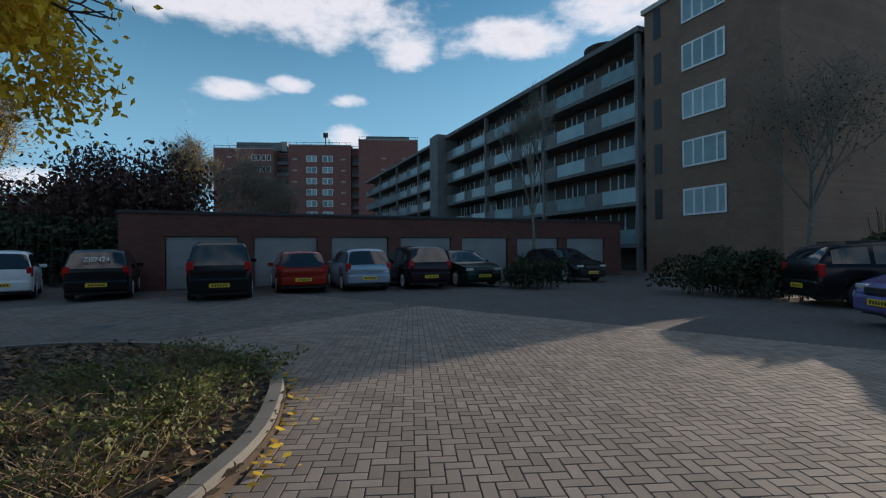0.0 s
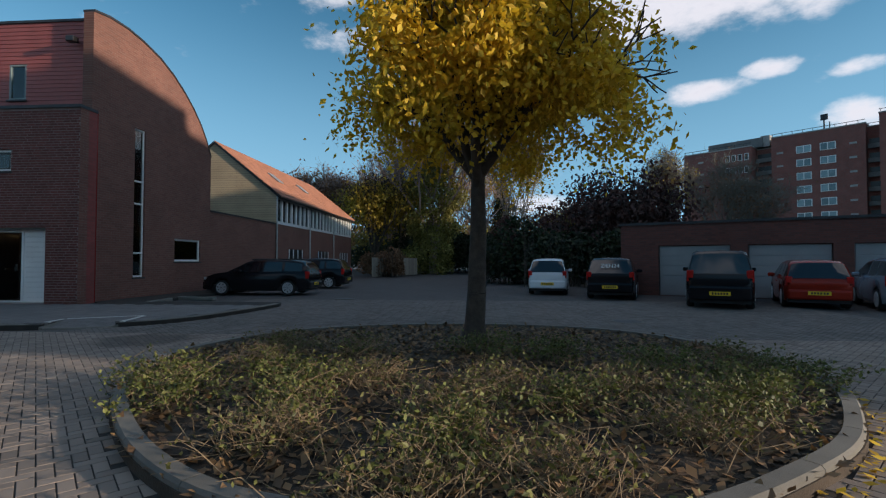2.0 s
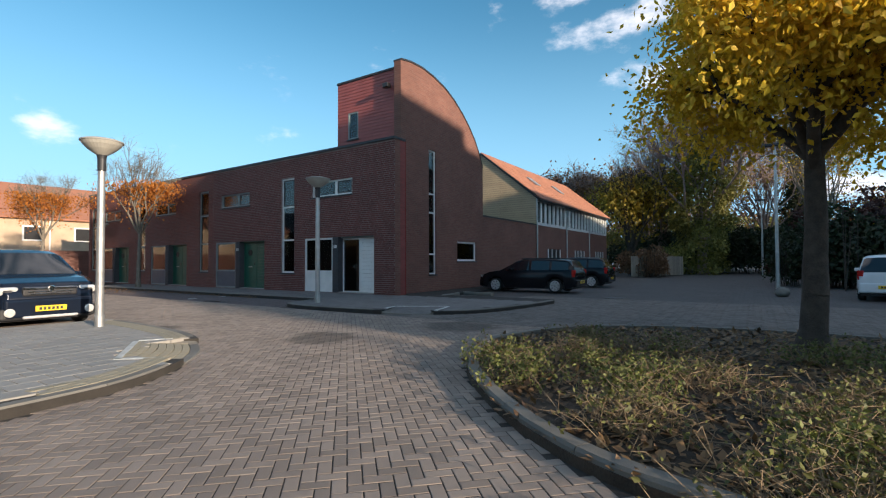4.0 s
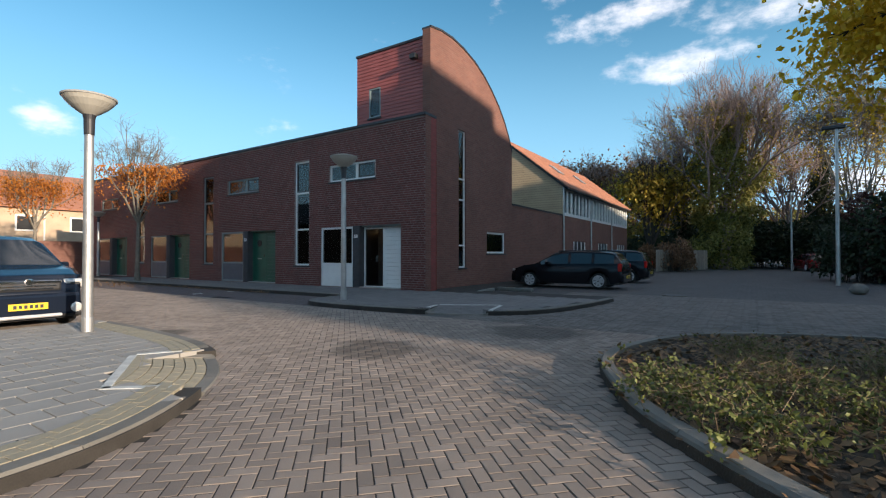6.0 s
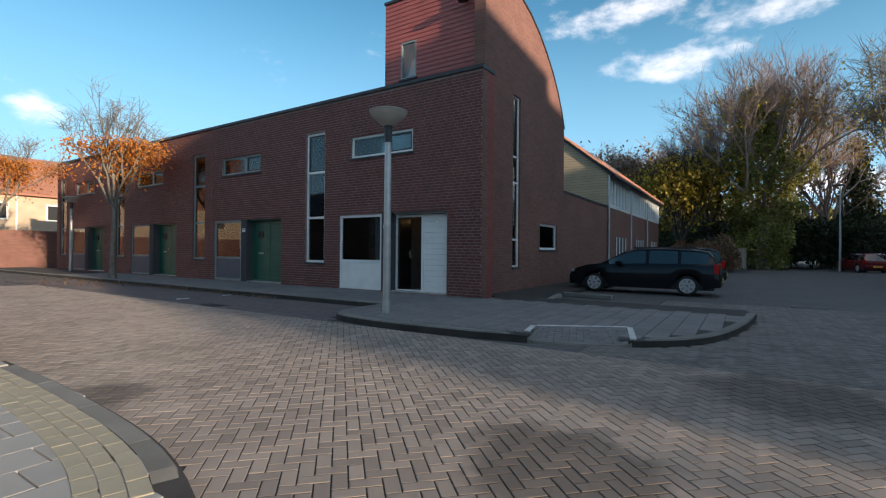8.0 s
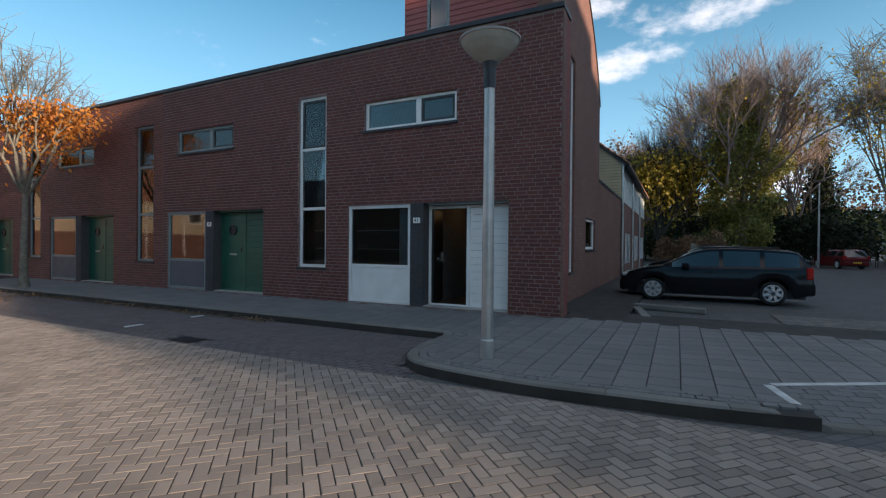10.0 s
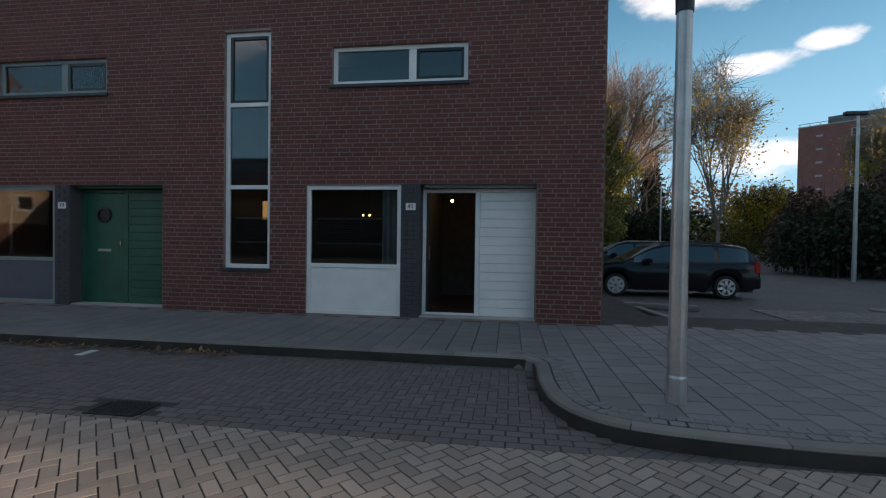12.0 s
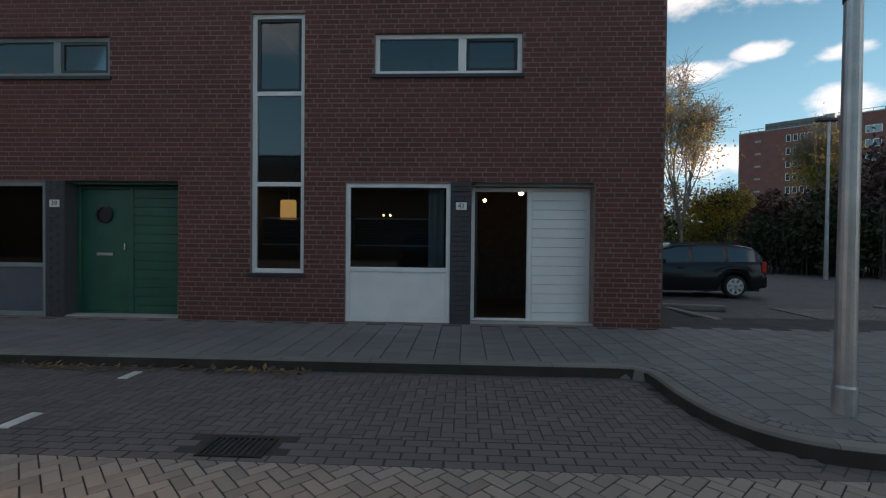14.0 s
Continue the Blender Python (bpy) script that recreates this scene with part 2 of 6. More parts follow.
KERB = material("kerb_concrete", (0.165, 0.155, 0.135), 0.9, var=0.3, scale=3, fine=110, bump=0.3, rand=0.4)
BRICK = material("facade_brick", (0.135, 0.043, 0.038), 0.85, var=0.5, scale=1.0, fine=120, bump=0.4, second=(0.20, 0.060, 0.049), island=0.8, rand=0.8)
MORTAR = material("mortar", (0.225, 0.165, 0.15), 0.95, var=0.25, scale=3, fine=150)
BRICK_FAR_YZ = brick_material("brick_front_far", (0.19, 0.062, 0.048), (0.125, 0.045, 0.037), (0.24, 0.165, 0.145), axis="yz")
BRICK_FAR_XZ = brick_material("brick_side_far", (0.195, 0.086, 0.063), (0.15, 0.066, 0.050), (0.20, 0.135, 0.11), axis="xz")
RETURN_BRICK = brick_material("dark_red_brick", (0.27, 0.062, 0.055), (0.21, 0.050, 0.045), (0.16, 0.07, 0.06), axis="xz")
GALLERY_WALL = brick_material("gallery_wall", (0.13, 0.088, 0.065), (0.10, 0.07, 0.055), (0.10, 0.08, 0.065), axis="xz")
GARAGE_BRICK = brick_material("garage_brick", (0.15, 0.050, 0.038), (0.10, 0.038, 0.030), (0.09, 0.06, 0.055), axis="xz")
BEIGE = brick_material("beige_boards", (0.42, 0.33, 0.21), (0.38, 0.29, 0.19), (0.20, 0.15, 0.10), 30.0, 0.14, "yz", 0.02)
TOWER_BRICK = brick_material("apartment_brick", (0.27, 0.095, 0.075), (0.21, 0.075, 0.06), (0.17, 0.12, 0.10), axis="xz")
BLOCK_BRICK = brick_material("block_brick", (0.24, 0.14, 0.095), (0.20, 0.115, 0.08), (0.22, 0.16, 0.12), axis="xz")
PIER = material("dark_pier_brick", (0.055, 0.056, 0.062), 0.8, var=0.3, scale=5, bump=0.4, rand=0.5, island=0.5)
WHITE = material("white_paint", (0.74, 0.74, 0.72), 0.45, var=0.06, scale=3, bump=0.05)
GREYFRAME = material("grey_green_paint", (0.20, 0.245, 0.245), 0.5, var=0.12, scale=3, bump=0.05)
SLATE = material("slate_panel", (0.075, 0.09, 0.115), 0.5, var=0.15, scale=3, bump=0.05)
GREEN = material("green_paint", (0.012, 0.088, 0.056), 0.45, var=0.2, scale=3, bump=0.06)
BLACK = material("black_paint", (0.012, 0.012, 0.013), 0.35, var=0.3, scale=4, bump=0.04)
CAP = material("roof_edge_metal", (0.035, 0.036, 0.04), 0.5, 0.3, var=0.3, scale=4, bump=0.08)
CLAD = material("red_cladding", (0.30, 0.075, 0.065), 0.55, var=0.16, scale=1.5, bump=0.08)
ROOFTILE = material("orange_roof_tile", (0.33, 0.145, 0.088), 0.75, var=0.3, scale=2.5, bump=0.3, island=0.5)
STEEL = material("galvanised_steel", (0.46, 0.46, 0.45), 0.45, 0.75, var=0.2, scale=5, bump=0.08)
CONCRETE = material("concrete", (0.34, 0.33, 0.31), 0.85, var=0.2, scale=1.5, bump=0.2)
GALLERY_CONCRETE = material("gallery_concrete", (0.15, 0.145, 0.14), 0.85, var=0.25, scale=1.0, bump=0.2)
GARAGE_DOOR = material("garage_door_paint", (0.25, 0.25, 0.255), 0.55, var=0.12, scale=1.2, bump=0.05)
SOIL = material("soil", (0.055, 0.04, 0.028), 0.95, var=0.5, scale=2.5, fine=60, bump=0.8)
BARK = material("bark", (0.055, 0.043, 0.034), 0.9, var=0.45, scale=9, fine=50, bump=0.9)
PALEBARK = material("pale_bark", (0.17, 0.15, 0.12), 0.9, var=0.4, scale=9, fine=50, bump=0.7)
RUBBER = material("tyre_rubber", (0.018, 0.018, 0.018), 0.85, var=0.25, bump=0.2)
ALLOY = material("alloy", (0.62, 0.62, 0.63), 0.35, 0.3, var=0.12, bump=0.03)
PLASTIC = material("black_plastic", (0.02, 0.02, 0.022), 0.55, var=0.25, bump=0.15)
CHROME = material("chrome", (0.7, 0.7, 0.7), 0.12, 1.0, var=0.05, bump=0.0)
REDLAMP = material("red_lens", (0.42, 0.015, 0.012), 0.15, var=0.2, scale=20, bump=0.0)
CLEARLAMP = material("clear_lens", (0.62, 0.62, 0.60), 0.12, 0.3, var=0.2, scale=25, bump=0.0)
PLATE = material("yellow_plate", (0.80, 0.52, 0.02), 0.45, var=0.06, bump=0.0)
GLASS = glass_material("window_glass", (0.62, 0.68, 0.70))
CARGLASS = glass_material("car_glass", (0.16, 0.18, 0.19))
BALCONY_GLASS = material("balcony_glass", (0.10, 0.16, 0.175), 0.15, var=0.3, scale=0.8, bump=0.0, second=(0.34, 0.46, 0.48), rand=1.0)
ROOM = material("room_wall", (0.15, 0.14, 0.135), 0.9, var=0.2, bump=0.0)
CURTAIN = material("net_curtain", (0.55, 0.55, 0.54), 0.9, var=0.2, scale=12, bump=0.1)
BLIND = material("dark_blind", (0.03, 0.028, 0.03), 0.8, var=0.3, scale=10, bump=0.1)
YELLOW_LEAF = leaf_material("yellow_leaf", (0.46, 0.26, 0.010), (0.90, 0.63, 0.04), through=0.32)
ORANGE_LEAF = leaf_material("orange_leaf", (0.36, 0.10, 0.015), (0.62, 0.25, 0.04), through=0.35)
SHRUB_LEAF = leaf_material("shrub_leaf", (0.020, 0.030, 0.008), (0.21, 0.23, 0.055))
DARK_LEAF = leaf_material("dark_leaf", (0.010, 0.018, 0.007), (0.036, 0.052, 0.016))
IVY_LEAF = leaf_material("ivy_leaf", (0.06, 0.068, 0.016), (0.38, 0.35, 0.085), through=0.35)
BROWN_LEAF = leaf_material("brown_leaf", (0.12, 0.06, 0.03), (0.30, 0.16, 0.08))
DEAD_LEAF = leaf_material("fallen_leaf", (0.045, 0.025, 0.014), (0.28, 0.16, 0.065), through=0.1)
PURPLE_LEAF = leaf_material("purple_leaf", (0.035, 0.013, 0.012), (0.10, 0.04, 0.030))


# ---- building helpers ----
def box(bm, x0, x1, y0, y1, z0, z1, m=None):
    vs = [bm.verts.new((x, y, z)) for x in (x0, x1) for y in (y0, y1) for z in (z0, z1)]
    if m is not None:
        for v in vs:
            v.co = m @ v.co
    for f in ((0, 1, 3, 2), (4, 6, 7, 5), (0, 4, 5, 1), (2, 3, 7, 6), (0, 2, 6, 4), (1, 5, 7, 3)):
        bm.faces.new([vs[i] for i in f])
    return vs


def boxes(*rows):
    bm = bmesh.new()
    for r in rows:
        box(bm, *r)
    return bm


def soften(bm, width=0.008, segments=1):
    bmesh.ops.bevel(bm, geom=list(bm.edges), offset=width, segments=segments, affect="EDGES", profile=0.5)
    return bm


def prism(outline, lift, m=None):
    """An outline of (a, b) pairs, drawn along lift(a, b, k) for k 0 and 1."""
    bm = bmesh.new()
    lo = [bm.verts.new(lift(a, b, 0)) for a, b in outline]
    hi = [bm.verts.new(lift(a, b, 1)) for a, b in outline]
    n = len(outline)
    bm.faces.new(lo); bm.faces.new(list(reversed(hi)))
    for i in range(n):
        j = (i + 1) % n
        bm.faces.new((lo[j], lo[i], hi[i], hi[j]))
    bmesh.ops.recalc_face_normals(bm, faces=bm.faces)
    return bm


def lathe(profile, sides=20, m=None):
    bm = bmesh.new()
    rings = []
    for r, z in profile:
        rings.append([bm.verts.new((r * math.cos(2 * math.pi * k / sides), r * math.sin(2 * math.pi * k / sides), z)) for k in range(sides)])
    for a, b in zip(rings, rings[1:]):
        for k in range(sides):
            bm.faces.new((a[k], a[(k + 1) % sides], b[(k + 1) % sides], b[k]))
    bm.faces.new(list(reversed(rings[0]))); bm.faces.new(rings[-1])
    bmesh.ops.recalc_face_normals(bm, faces=bm.faces)
    if m is not None:
        bmesh.ops.transform(bm, matrix=m, verts=bm.verts)
    return bm


def mesh_of(name, bm, mat, smooth=False):
    me = bpy.data.meshes.new(name)
    bm.to_mesh(me); bm.free()
    me.materials.append(mat)
    if smooth:
        me.polygons.foreach_set("use_smooth", [True] * len(me.polygons))
    return me


def part(name, bm, mat, parent=None, label="", smooth=False):
    ob = new(name, mesh_of(name, bm, mat, smooth))
    if parent is not None:
        ob.parent = parent
    return tagged(ob, label)


def raw(name, verts, faces, mat, parent=None, smooth=False):
    me = bpy.data.meshes.new(name)
    me.from_pydata(verts, [], faces)
    me.materials.append(mat)
    if smooth:
        me.polygons.foreach_set("use_smooth", [True] * len(me.polygons))
    ob = new(name, me)
    if parent is not None:
        ob.parent = parent
    return ob


def thing(name, label, category, m=None, group="", kind=""):
    ob = new(name)
    if m is not None:
        ob.matrix_basis = m
    return tagged(ob, label, category, group, kind)


def setting(name, bm, mat, label, category, parent=None):
    return tagged(part(name, bm, mat, parent), label, category, kind="structure")


def cells(u0, u1, z0, z1, holes):
    """The rectangle less the holes, as rectangles."""
    us = sorted({u0, u1, *[h[0] for h in holes], *[h[1] for h in holes]})
    us = [u for u in us if u0 <= u <= u1]
    out = []
    for a, b in zip(us, us[1:]):
        cut = sorted((max(z0, h[2]), min(z1, h[3])) for h in holes if h[0] < b - 1e-6 and h[1] > a + 1e-6)
        z = z0
        for c, d in cut:
            if c > z + 1e-6:
                out.append((a, b, z, c))
            z = max(z, d)
        if z < z1 - 1e-6:
            out.append((a, b, z, z1))
    return out


# ---- ground ----
FX = -12.58                                # plane of the terrace front
SY = -12.5                                 # plane of the terrace end wall
setting("ground", boxes((-320, 320, -320, 320, -0.5, -0.02)), FARPAVE, "grey-brown block paving that runs across the square", "ground")


def inside(px, py, poly):
    hit = False
    for (x0, y0), (x1, y1) in zip(poly, poly[1:] + poly[:1]):
        if (y0 > py) != (y1 > py) and px < (x1 - x0) * (py - y0) / (y1 - y0) + x0:
            hit = not hit
    return hit


def smooth_loop(points, steps=6, closed=True):
    """Catmull-Rom through the points."""
    out, n = [], len(points)
    for i in range(n if closed else n - 1):
        p = [points[(i + k) % n] if closed else points[min(max(i + k, 0), n - 1)] for k in (-1, 0, 1, 2)]
        for s in range(steps):
            t = s / steps
            out.append(tuple(0.5 * (2 * p[1][a] + (p[2][a] - p[0][a]) * t + (2 * p[0][a] - 5 * p[1][a] + 4 * p[2][a] - p[3][a]) * t * t
                                    + (3 * p[1][a] - p[0][a] - 3 * p[2][a] + p[3][a]) * t ** 3) for a in (0, 1)))
    if not closed:
        out.append(points[-1])
    return out


ISLAND = smooth_loop([(-4.25, -4.1), (-3.2, -3.35), (-2.3, -2.38), (-1.85, -1.4), (-1.75, 0.2), (-2.6, 1.75), (-3.5, 2.65), (-4.9, 3.35), (-6.9, 3.2), (-8.6, 1.8), (-9.05, -0.9), (-8.1, -3.6), (-6.0, -4.6)])
LEFT_KERB = smooth_loop([(14.0, -6.0), (6.0, -6.2), (1.0, -6.33), (-0.7, -6.42), (-1.55, -6.65), (-2.4, -7.3), (-3.07, -8.13), (-3.55, -9.4), (-3.72, -11.2), (-3.75, -12.6)], 6, False)
LEFT_RAMP = [(-3.30, -8.72), (-2.60, -9.13), (-1.84, -7.90), (-2.33, -7.24)]      # kerb, inner corner, inner corner, kerb
FRONT_RAMP = [(-8.36, -9.10), (-9.20, -9.27), (-9.88, -8.06), (-8.78, -7.82)]


def without(line, ramp):
    """The kerb line with a dropped crossing cut out of the pavement behind it."""
    mid, reach = (Vector(ramp[0]) + Vector(ramp[3])) / 2, (Vector(ramp[0]) - Vector(ramp[3])).length / 2
    inner = [k for k, p in enumerate(line) if (Vector(p) - mid).length < reach]
    out = [ramp[0], ramp[1], ramp[2], ramp[3]]
    if (Vector(line[inner[0] - 1]) - Vector(ramp[0])).length > (Vector(line[inner[0] - 1]) - Vector(ramp[3])).length:
        out.reverse()
    return line[:inner[0]] + out + line[inner[-1] + 1:]


LEFT_PAVE = without(LEFT_KERB, LEFT_RAMP) + [(-3.75, -13.0), (-1.6, -13.0), (-1.6, -45.0), (14.0, -45.0)]
BULB = smooth_loop([(-10.2, -13.55), (-10.16, -13.36), (-9.98, -13.28), (-9.3, -13.27), (-8.75, -13.17), (-8.38, -12.88), (-8.22, -12.35), (-8.13, -11.4), (-8.18, -10.5), (-8.25, -9.7), (-8.45, -8.75), (-8.85, -7.7), (-9.75, -6.92), (-11.4, -6.5), (-13.3, -6.3)], 5, False)
FRONT_KERB = [(-10.2, -44.0), (-10.2, -30.0), (-10.2, -20.0)] + BULB
FRONT_PAVE = without(FRONT_KERB, FRONT_RAMP) + [(-13.9, -6.5), (-13.9, -11.0), (-27.0, -11.0), (-27.0, -12.5), (-13.5, -12.5), (-13.5, -12.1), (FX, -12.1), (FX, -44.0)]


def sheet(name, outline, z, mat, label, category, thick=0.04):
    bm = prism(outline, lambda a, b, k: (a, b, z - thick * (1 - k)))
    return setting(name, bm, mat, label, category)


def slab_mesh(verts, faces, corners, top, bottom, chamfer):
    """A paving piece: its corners (x, y), with a chamfered top."""
    c = np.array(corners, float)
    n = len(c)
    mid = c.mean(0)
    d = c - mid
    ln = np.maximum(np.linalg.norm(d, axis=1, keepdims=True), 1e-6)
    inner = mid + d * np.maximum(1 - chamfer * 1.4 / ln, 0.2)
    i = len(verts)
    verts += [(x, y, bottom) for x, y in c] + [(x, y, top - chamfer * 0.6) for x, y in c] + [(x, y, top) for x, y in inner]
    for k in range(n):
        j = (k + 1) % n
        faces.append((i + k, i + j, i + n + j, i + n + k))
        faces.append((i + n + k, i + n + j, i + 2 * n + j, i + 2 * n + k))
    faces.append(tuple(i + 2 * n + k for k in range(n)))


def clipped(poly, axis, limit, sign):
    """The part of a convex outline on one side of a line along an axis."""
    out = []
    for a, b in zip(poly, poly[1:] + poly[:1]):
        da, db = sign * (a[axis] - limit), sign * (b[axis] - limit)
        if da >= 0:
            out.append(a)
        if da * db < 0:
            t = da / (da - db)
            out.append((a[0] + (b[0] - a[0]) * t, a[1] + (b[1] - a[1]) * t))
    return out


def herringbone(x0, x1, y0, y1, turn, keep, length=0.186, gap=0.0095):
    """Corner lists of the blocks of a herringbone bond."""
    w = length / 2
    ct, st = math.cos(radians(turn)), math.sin(radians(turn))
    cx, cy = (x0 + x1) / 2, (y0 + y1) / 2
    reach = int(max(x1 - x0, y1 - y0) * 0.75 / w) + 4
    out = []
    for n in range(-reach // 2, reach // 2):
        for m in range(-reach, reach):
            for bx, by, sx, sy in ((m + 2 * n, -m + 2 * n, 2, 1), (2 + m + 2 * n, -m + 2 * n, 1, 2)):
                mx, my = (bx + sx / 2) * w, (by + sy / 2) * w
                px, py = cx + ct * mx - st * my, cy + st * mx + ct * my
                if x0 - 0.1 < px < x1 + 0.1 and y0 < py < y1 and keep(px, py):
                    g, a, b = gap / 2, sx * w / 2, sy * w / 2
                    out.append([(px + ct * u - st * v, py + st * u + ct * v) for u, v in ((-a + g, -b + g), (a - g, -b + g), (a - g, b - g), (-a + g, b - g))])
    done = []
    for p in out:
        if min(q[0] for q in p) < x0:
            p = clipped(p, 0, x0, 1)
            if len(p) < 3 or max(q[0] for q in p) - x0 < 0.02:
                continue
        if max(q[0] for q in p) > x1:
            p = clipped(p, 0, x1, -1)
            if len(p) < 3 or x1 - min(q[0] for q in p) < 0.02:
                continue
        done.append(p)
    return done


def lay(parent_name, label, pieces, mat, top, chamfer, near, piece_name, rng, jitter=0.0012, category="paving"):
    """Pieces joined, but for the 300 in the near stretch, which are objects of their own."""
    base = thing(parent_name, label, category, kind="structure")
    single = [p for p in pieces if near(*np.mean(p, 0))]
    mids = np.array([np.mean(p, 0) for p in single]) if single else np.zeros((0, 2))
    chosen = set()
    if len(single):
        order = np.argsort(((mids - mids.mean(0)) ** 2).sum(1))[:300]
        chosen = {id(single[k]) for k in order}
    verts, faces = [], []
    meshes = {}
    for p in pieces:
        h = top + rng.uniform(-jitter, jitter)
        if id(p) in chosen:
            q = np.array(p)
            mid = q.mean(0)
            key = tuple(np.round(q - mid, 3).ravel())
            if key not in meshes:
                v, f = [], []
                slab_mesh(v, f, q - mid, 0.0, -0.05, chamfer)
                me = bpy.data.meshes.new(piece_name); me.from_pydata(v, [], f); me.materials.append(mat)
                meshes[key] = me
            ob = new(piece_name, meshes[key])
            ob.parent = base
            ob.location = (mid[0], mid[1], h)
        else:
            slab_mesh(verts, faces, p, h, h - 0.05, chamfer)
    tagged(raw(piece_name + "_field", verts, faces, mat, base), kind="stuff")
    return base


sheet("road", [(-8.05, -27.0), (4.0, -27.0), (4.0, 9.0), (-8.05, 9.0)], -0.0055, SAND, "dark sand bed of the block-paved road", "road", 0.008)
sheet("road_west", [(-16.0, -8.3), (-8.05, -8.3), (-8.05, 9.0), (-16.0, 9.0)], -0.0055, SAND, "dark sand bed of the paved square", "road", 0.008)
sheet("parking_bay", [(-10.05, -30.0), (-8.05, -30.0), (-8.05, -13.1), (-10.05, -13.1)], -0.0055, SAND, "dark sand bed of the kerbside parking bay", "road", 0.008)
sheet("pavement", FRONT_PAVE, 0.085, SAND, "raised pavement in front of the brick terrace", "pavement", 0.12)
sheet("pavement", LEFT_PAVE, 0.085, SAND, "raised pavement on the corner across the road", "pavement", 0.12)


def kerb(name, line, width, top, label, closed=False, side=1, length=1.0, mat=KERB, ramp=None):
    base = thing(name, label, "kerb", kind="structure")
    pts = [Vector((x, y)) for x, y in line]
    if closed:
        pts.append(pts[0])
    dist = [0.0]
    for a, b in zip(pts, pts[1:]):
        dist.append(dist[-1] + (b - a).length)
    xs, ys = [p.x for p in pts], [p.y for p in pts]

    def at(s):
        return Vector((np.interp(s, dist, xs), np.interp(s, dist, ys)))

    def height(p):
        if ramp is None:
            return top
        mid, reach = (Vector(ramp[0]) + Vector(ramp[3])) / 2, (Vector(ramp[0]) - Vector(ramp[3])).length / 2
        return 0.014 + (top - 0.014) * min(1, max(0, ((p - mid).length - reach + 0.12) / 0.50))
    count = max(1, round(dist[-1] / length))
    for k in range(count):
        s0, s1 = dist[-1] * k / count + 0.004, dist[-1] * (k + 1) / count - 0.004
        bm = bmesh.new()
        rings = []
        for j in range(7):
            s = s0 + (s1 - s0) * j / 6
            p, t = at(s), (at(min(s + 0.05, dist[-1])) - at(max(s - 0.05, 0))).normalized()
            nrm = Vector((-t.y, t.x)) * side
            h = height(p)
            rings.append([bm.verts.new((*(p + nrm * a), z)) for a, z in ((0, -0.06), (0.012, h - 0.022), (0.03, h), (width, h), (width, -0.06))])
        for a, b in zip(rings, rings[1:]):
            for i in range(5):
                bm.faces.new((a[i], a[(i + 1) % 5], b[(i + 1) % 5], b[i]))
        bm.faces.new(rings[0]); bm.faces.new(list(reversed(rings[-1])))
        bmesh.ops.recalc_face_normals(bm, faces=bm.faces)
        part("kerb_stone", bm, mat, base)
    return base


kerb("kerb_front", FRONT_KERB, 0.15, 0.105, "grey concrete kerb round the corner pavement", side=1, ramp=FRONT_RAMP)
kerb("kerb_corner", LEFT_KERB, 0.15, 0.105, "grey concrete kerb of the rounded corner pavement", side=1, ramp=LEFT_RAMP)
kerb("kerb_island", ISLAND, 0.14, 0.12, "weathered concrete kerb round the planted island", closed=True, side=1)
sheet("planting_bed", ISLAND, 0.07, SOIL, "dark soil of the planted island", "ground", 0.1)


# ---- terrace ----
PITCH, HOUSES, TOP = 6.69, 4, 5.93
END_Y, FAR_Y = -12.1, -39.1
TALL, WIDE, LOW, DOOR = (-18.62, -17.75, 0.88, 5.05), (-16.62, -14.29, 4.06, 4.71), (-17.07, -15.39, 0.12, 2.34), (-15.06, -13.14, 0.12, 2.36)
holes = [(h[0] - PITCH * k, h[1] - PITCH * k, h[2], h[3]) for k in range(HOUSES) for h in (TALL, WIDE, LOW, DOOR)]
piers = [(-15.39 - PITCH * k, -15.06 - PITCH * k, 0.12, 2.36) for k in range(HOUSES)]
BRICKED = -24.0
wall_cells = cells(FAR_Y, END_Y, -0.1, TOP, holes + piers)
bm = bmesh.new()
for a, b, c, d in wall_cells:
    for u, v in ((max(a, BRICKED), b), (a, min(b, BRICKED))):
        if v > u:
            front = FX - 0.006 if u >= BRICKED else FX
            box(bm, FX - 0.30, front, u, v, c, d)
wall_front = setting("wall_front", bm, MORTAR, "dark red-brown brick front of the two-storey terrace", "wall")
wall_front.data.materials.append(BRICK_FAR_YZ)
setting("wall_corner", boxes((FX - 0.30, FX, END_Y, END_Y + 0.014, -0.1, TOP)), BRICK_FAR_XZ, "red brick corner edge of the terrace", "wall")
for poly in wall_front.data.polygons:
    if poly.center.y < BRICKED:
        poly.material_index = 1


def brick_course(u0, u1, z0, z1, cut, course=0.078, length=0.235, joint=0.0135):
    out = []
    rows = int((z1 - z0) / course)
    for r in range(rows):
        z = z0 + r * course
        solid = [(u0, u1)]
        for a, b, c, d in cut:
            if c < z + course * 0.6 and d > z + course * 0.4:
                nxt = []
                for s, e in solid:
                    if b <= s or a >= e:
                        nxt.append((s, e))
                    else:
                        if a > s: nxt.append((s, a))
                        if b < e: nxt.append((b, e))
                solid = nxt
        for s, e in solid:
            u = u0 - length + (r % 2) * length / 2 + (0.06 if r % 3 == 1 else 0)
            while u < e:
                a, b = max(u, s) + joint / 2, min(u + length, e) - joint / 2
                if b - a > 0.03:
                    out.append((a, b, z + joint / 2, z + course - joint / 2))
                u += length
    return out


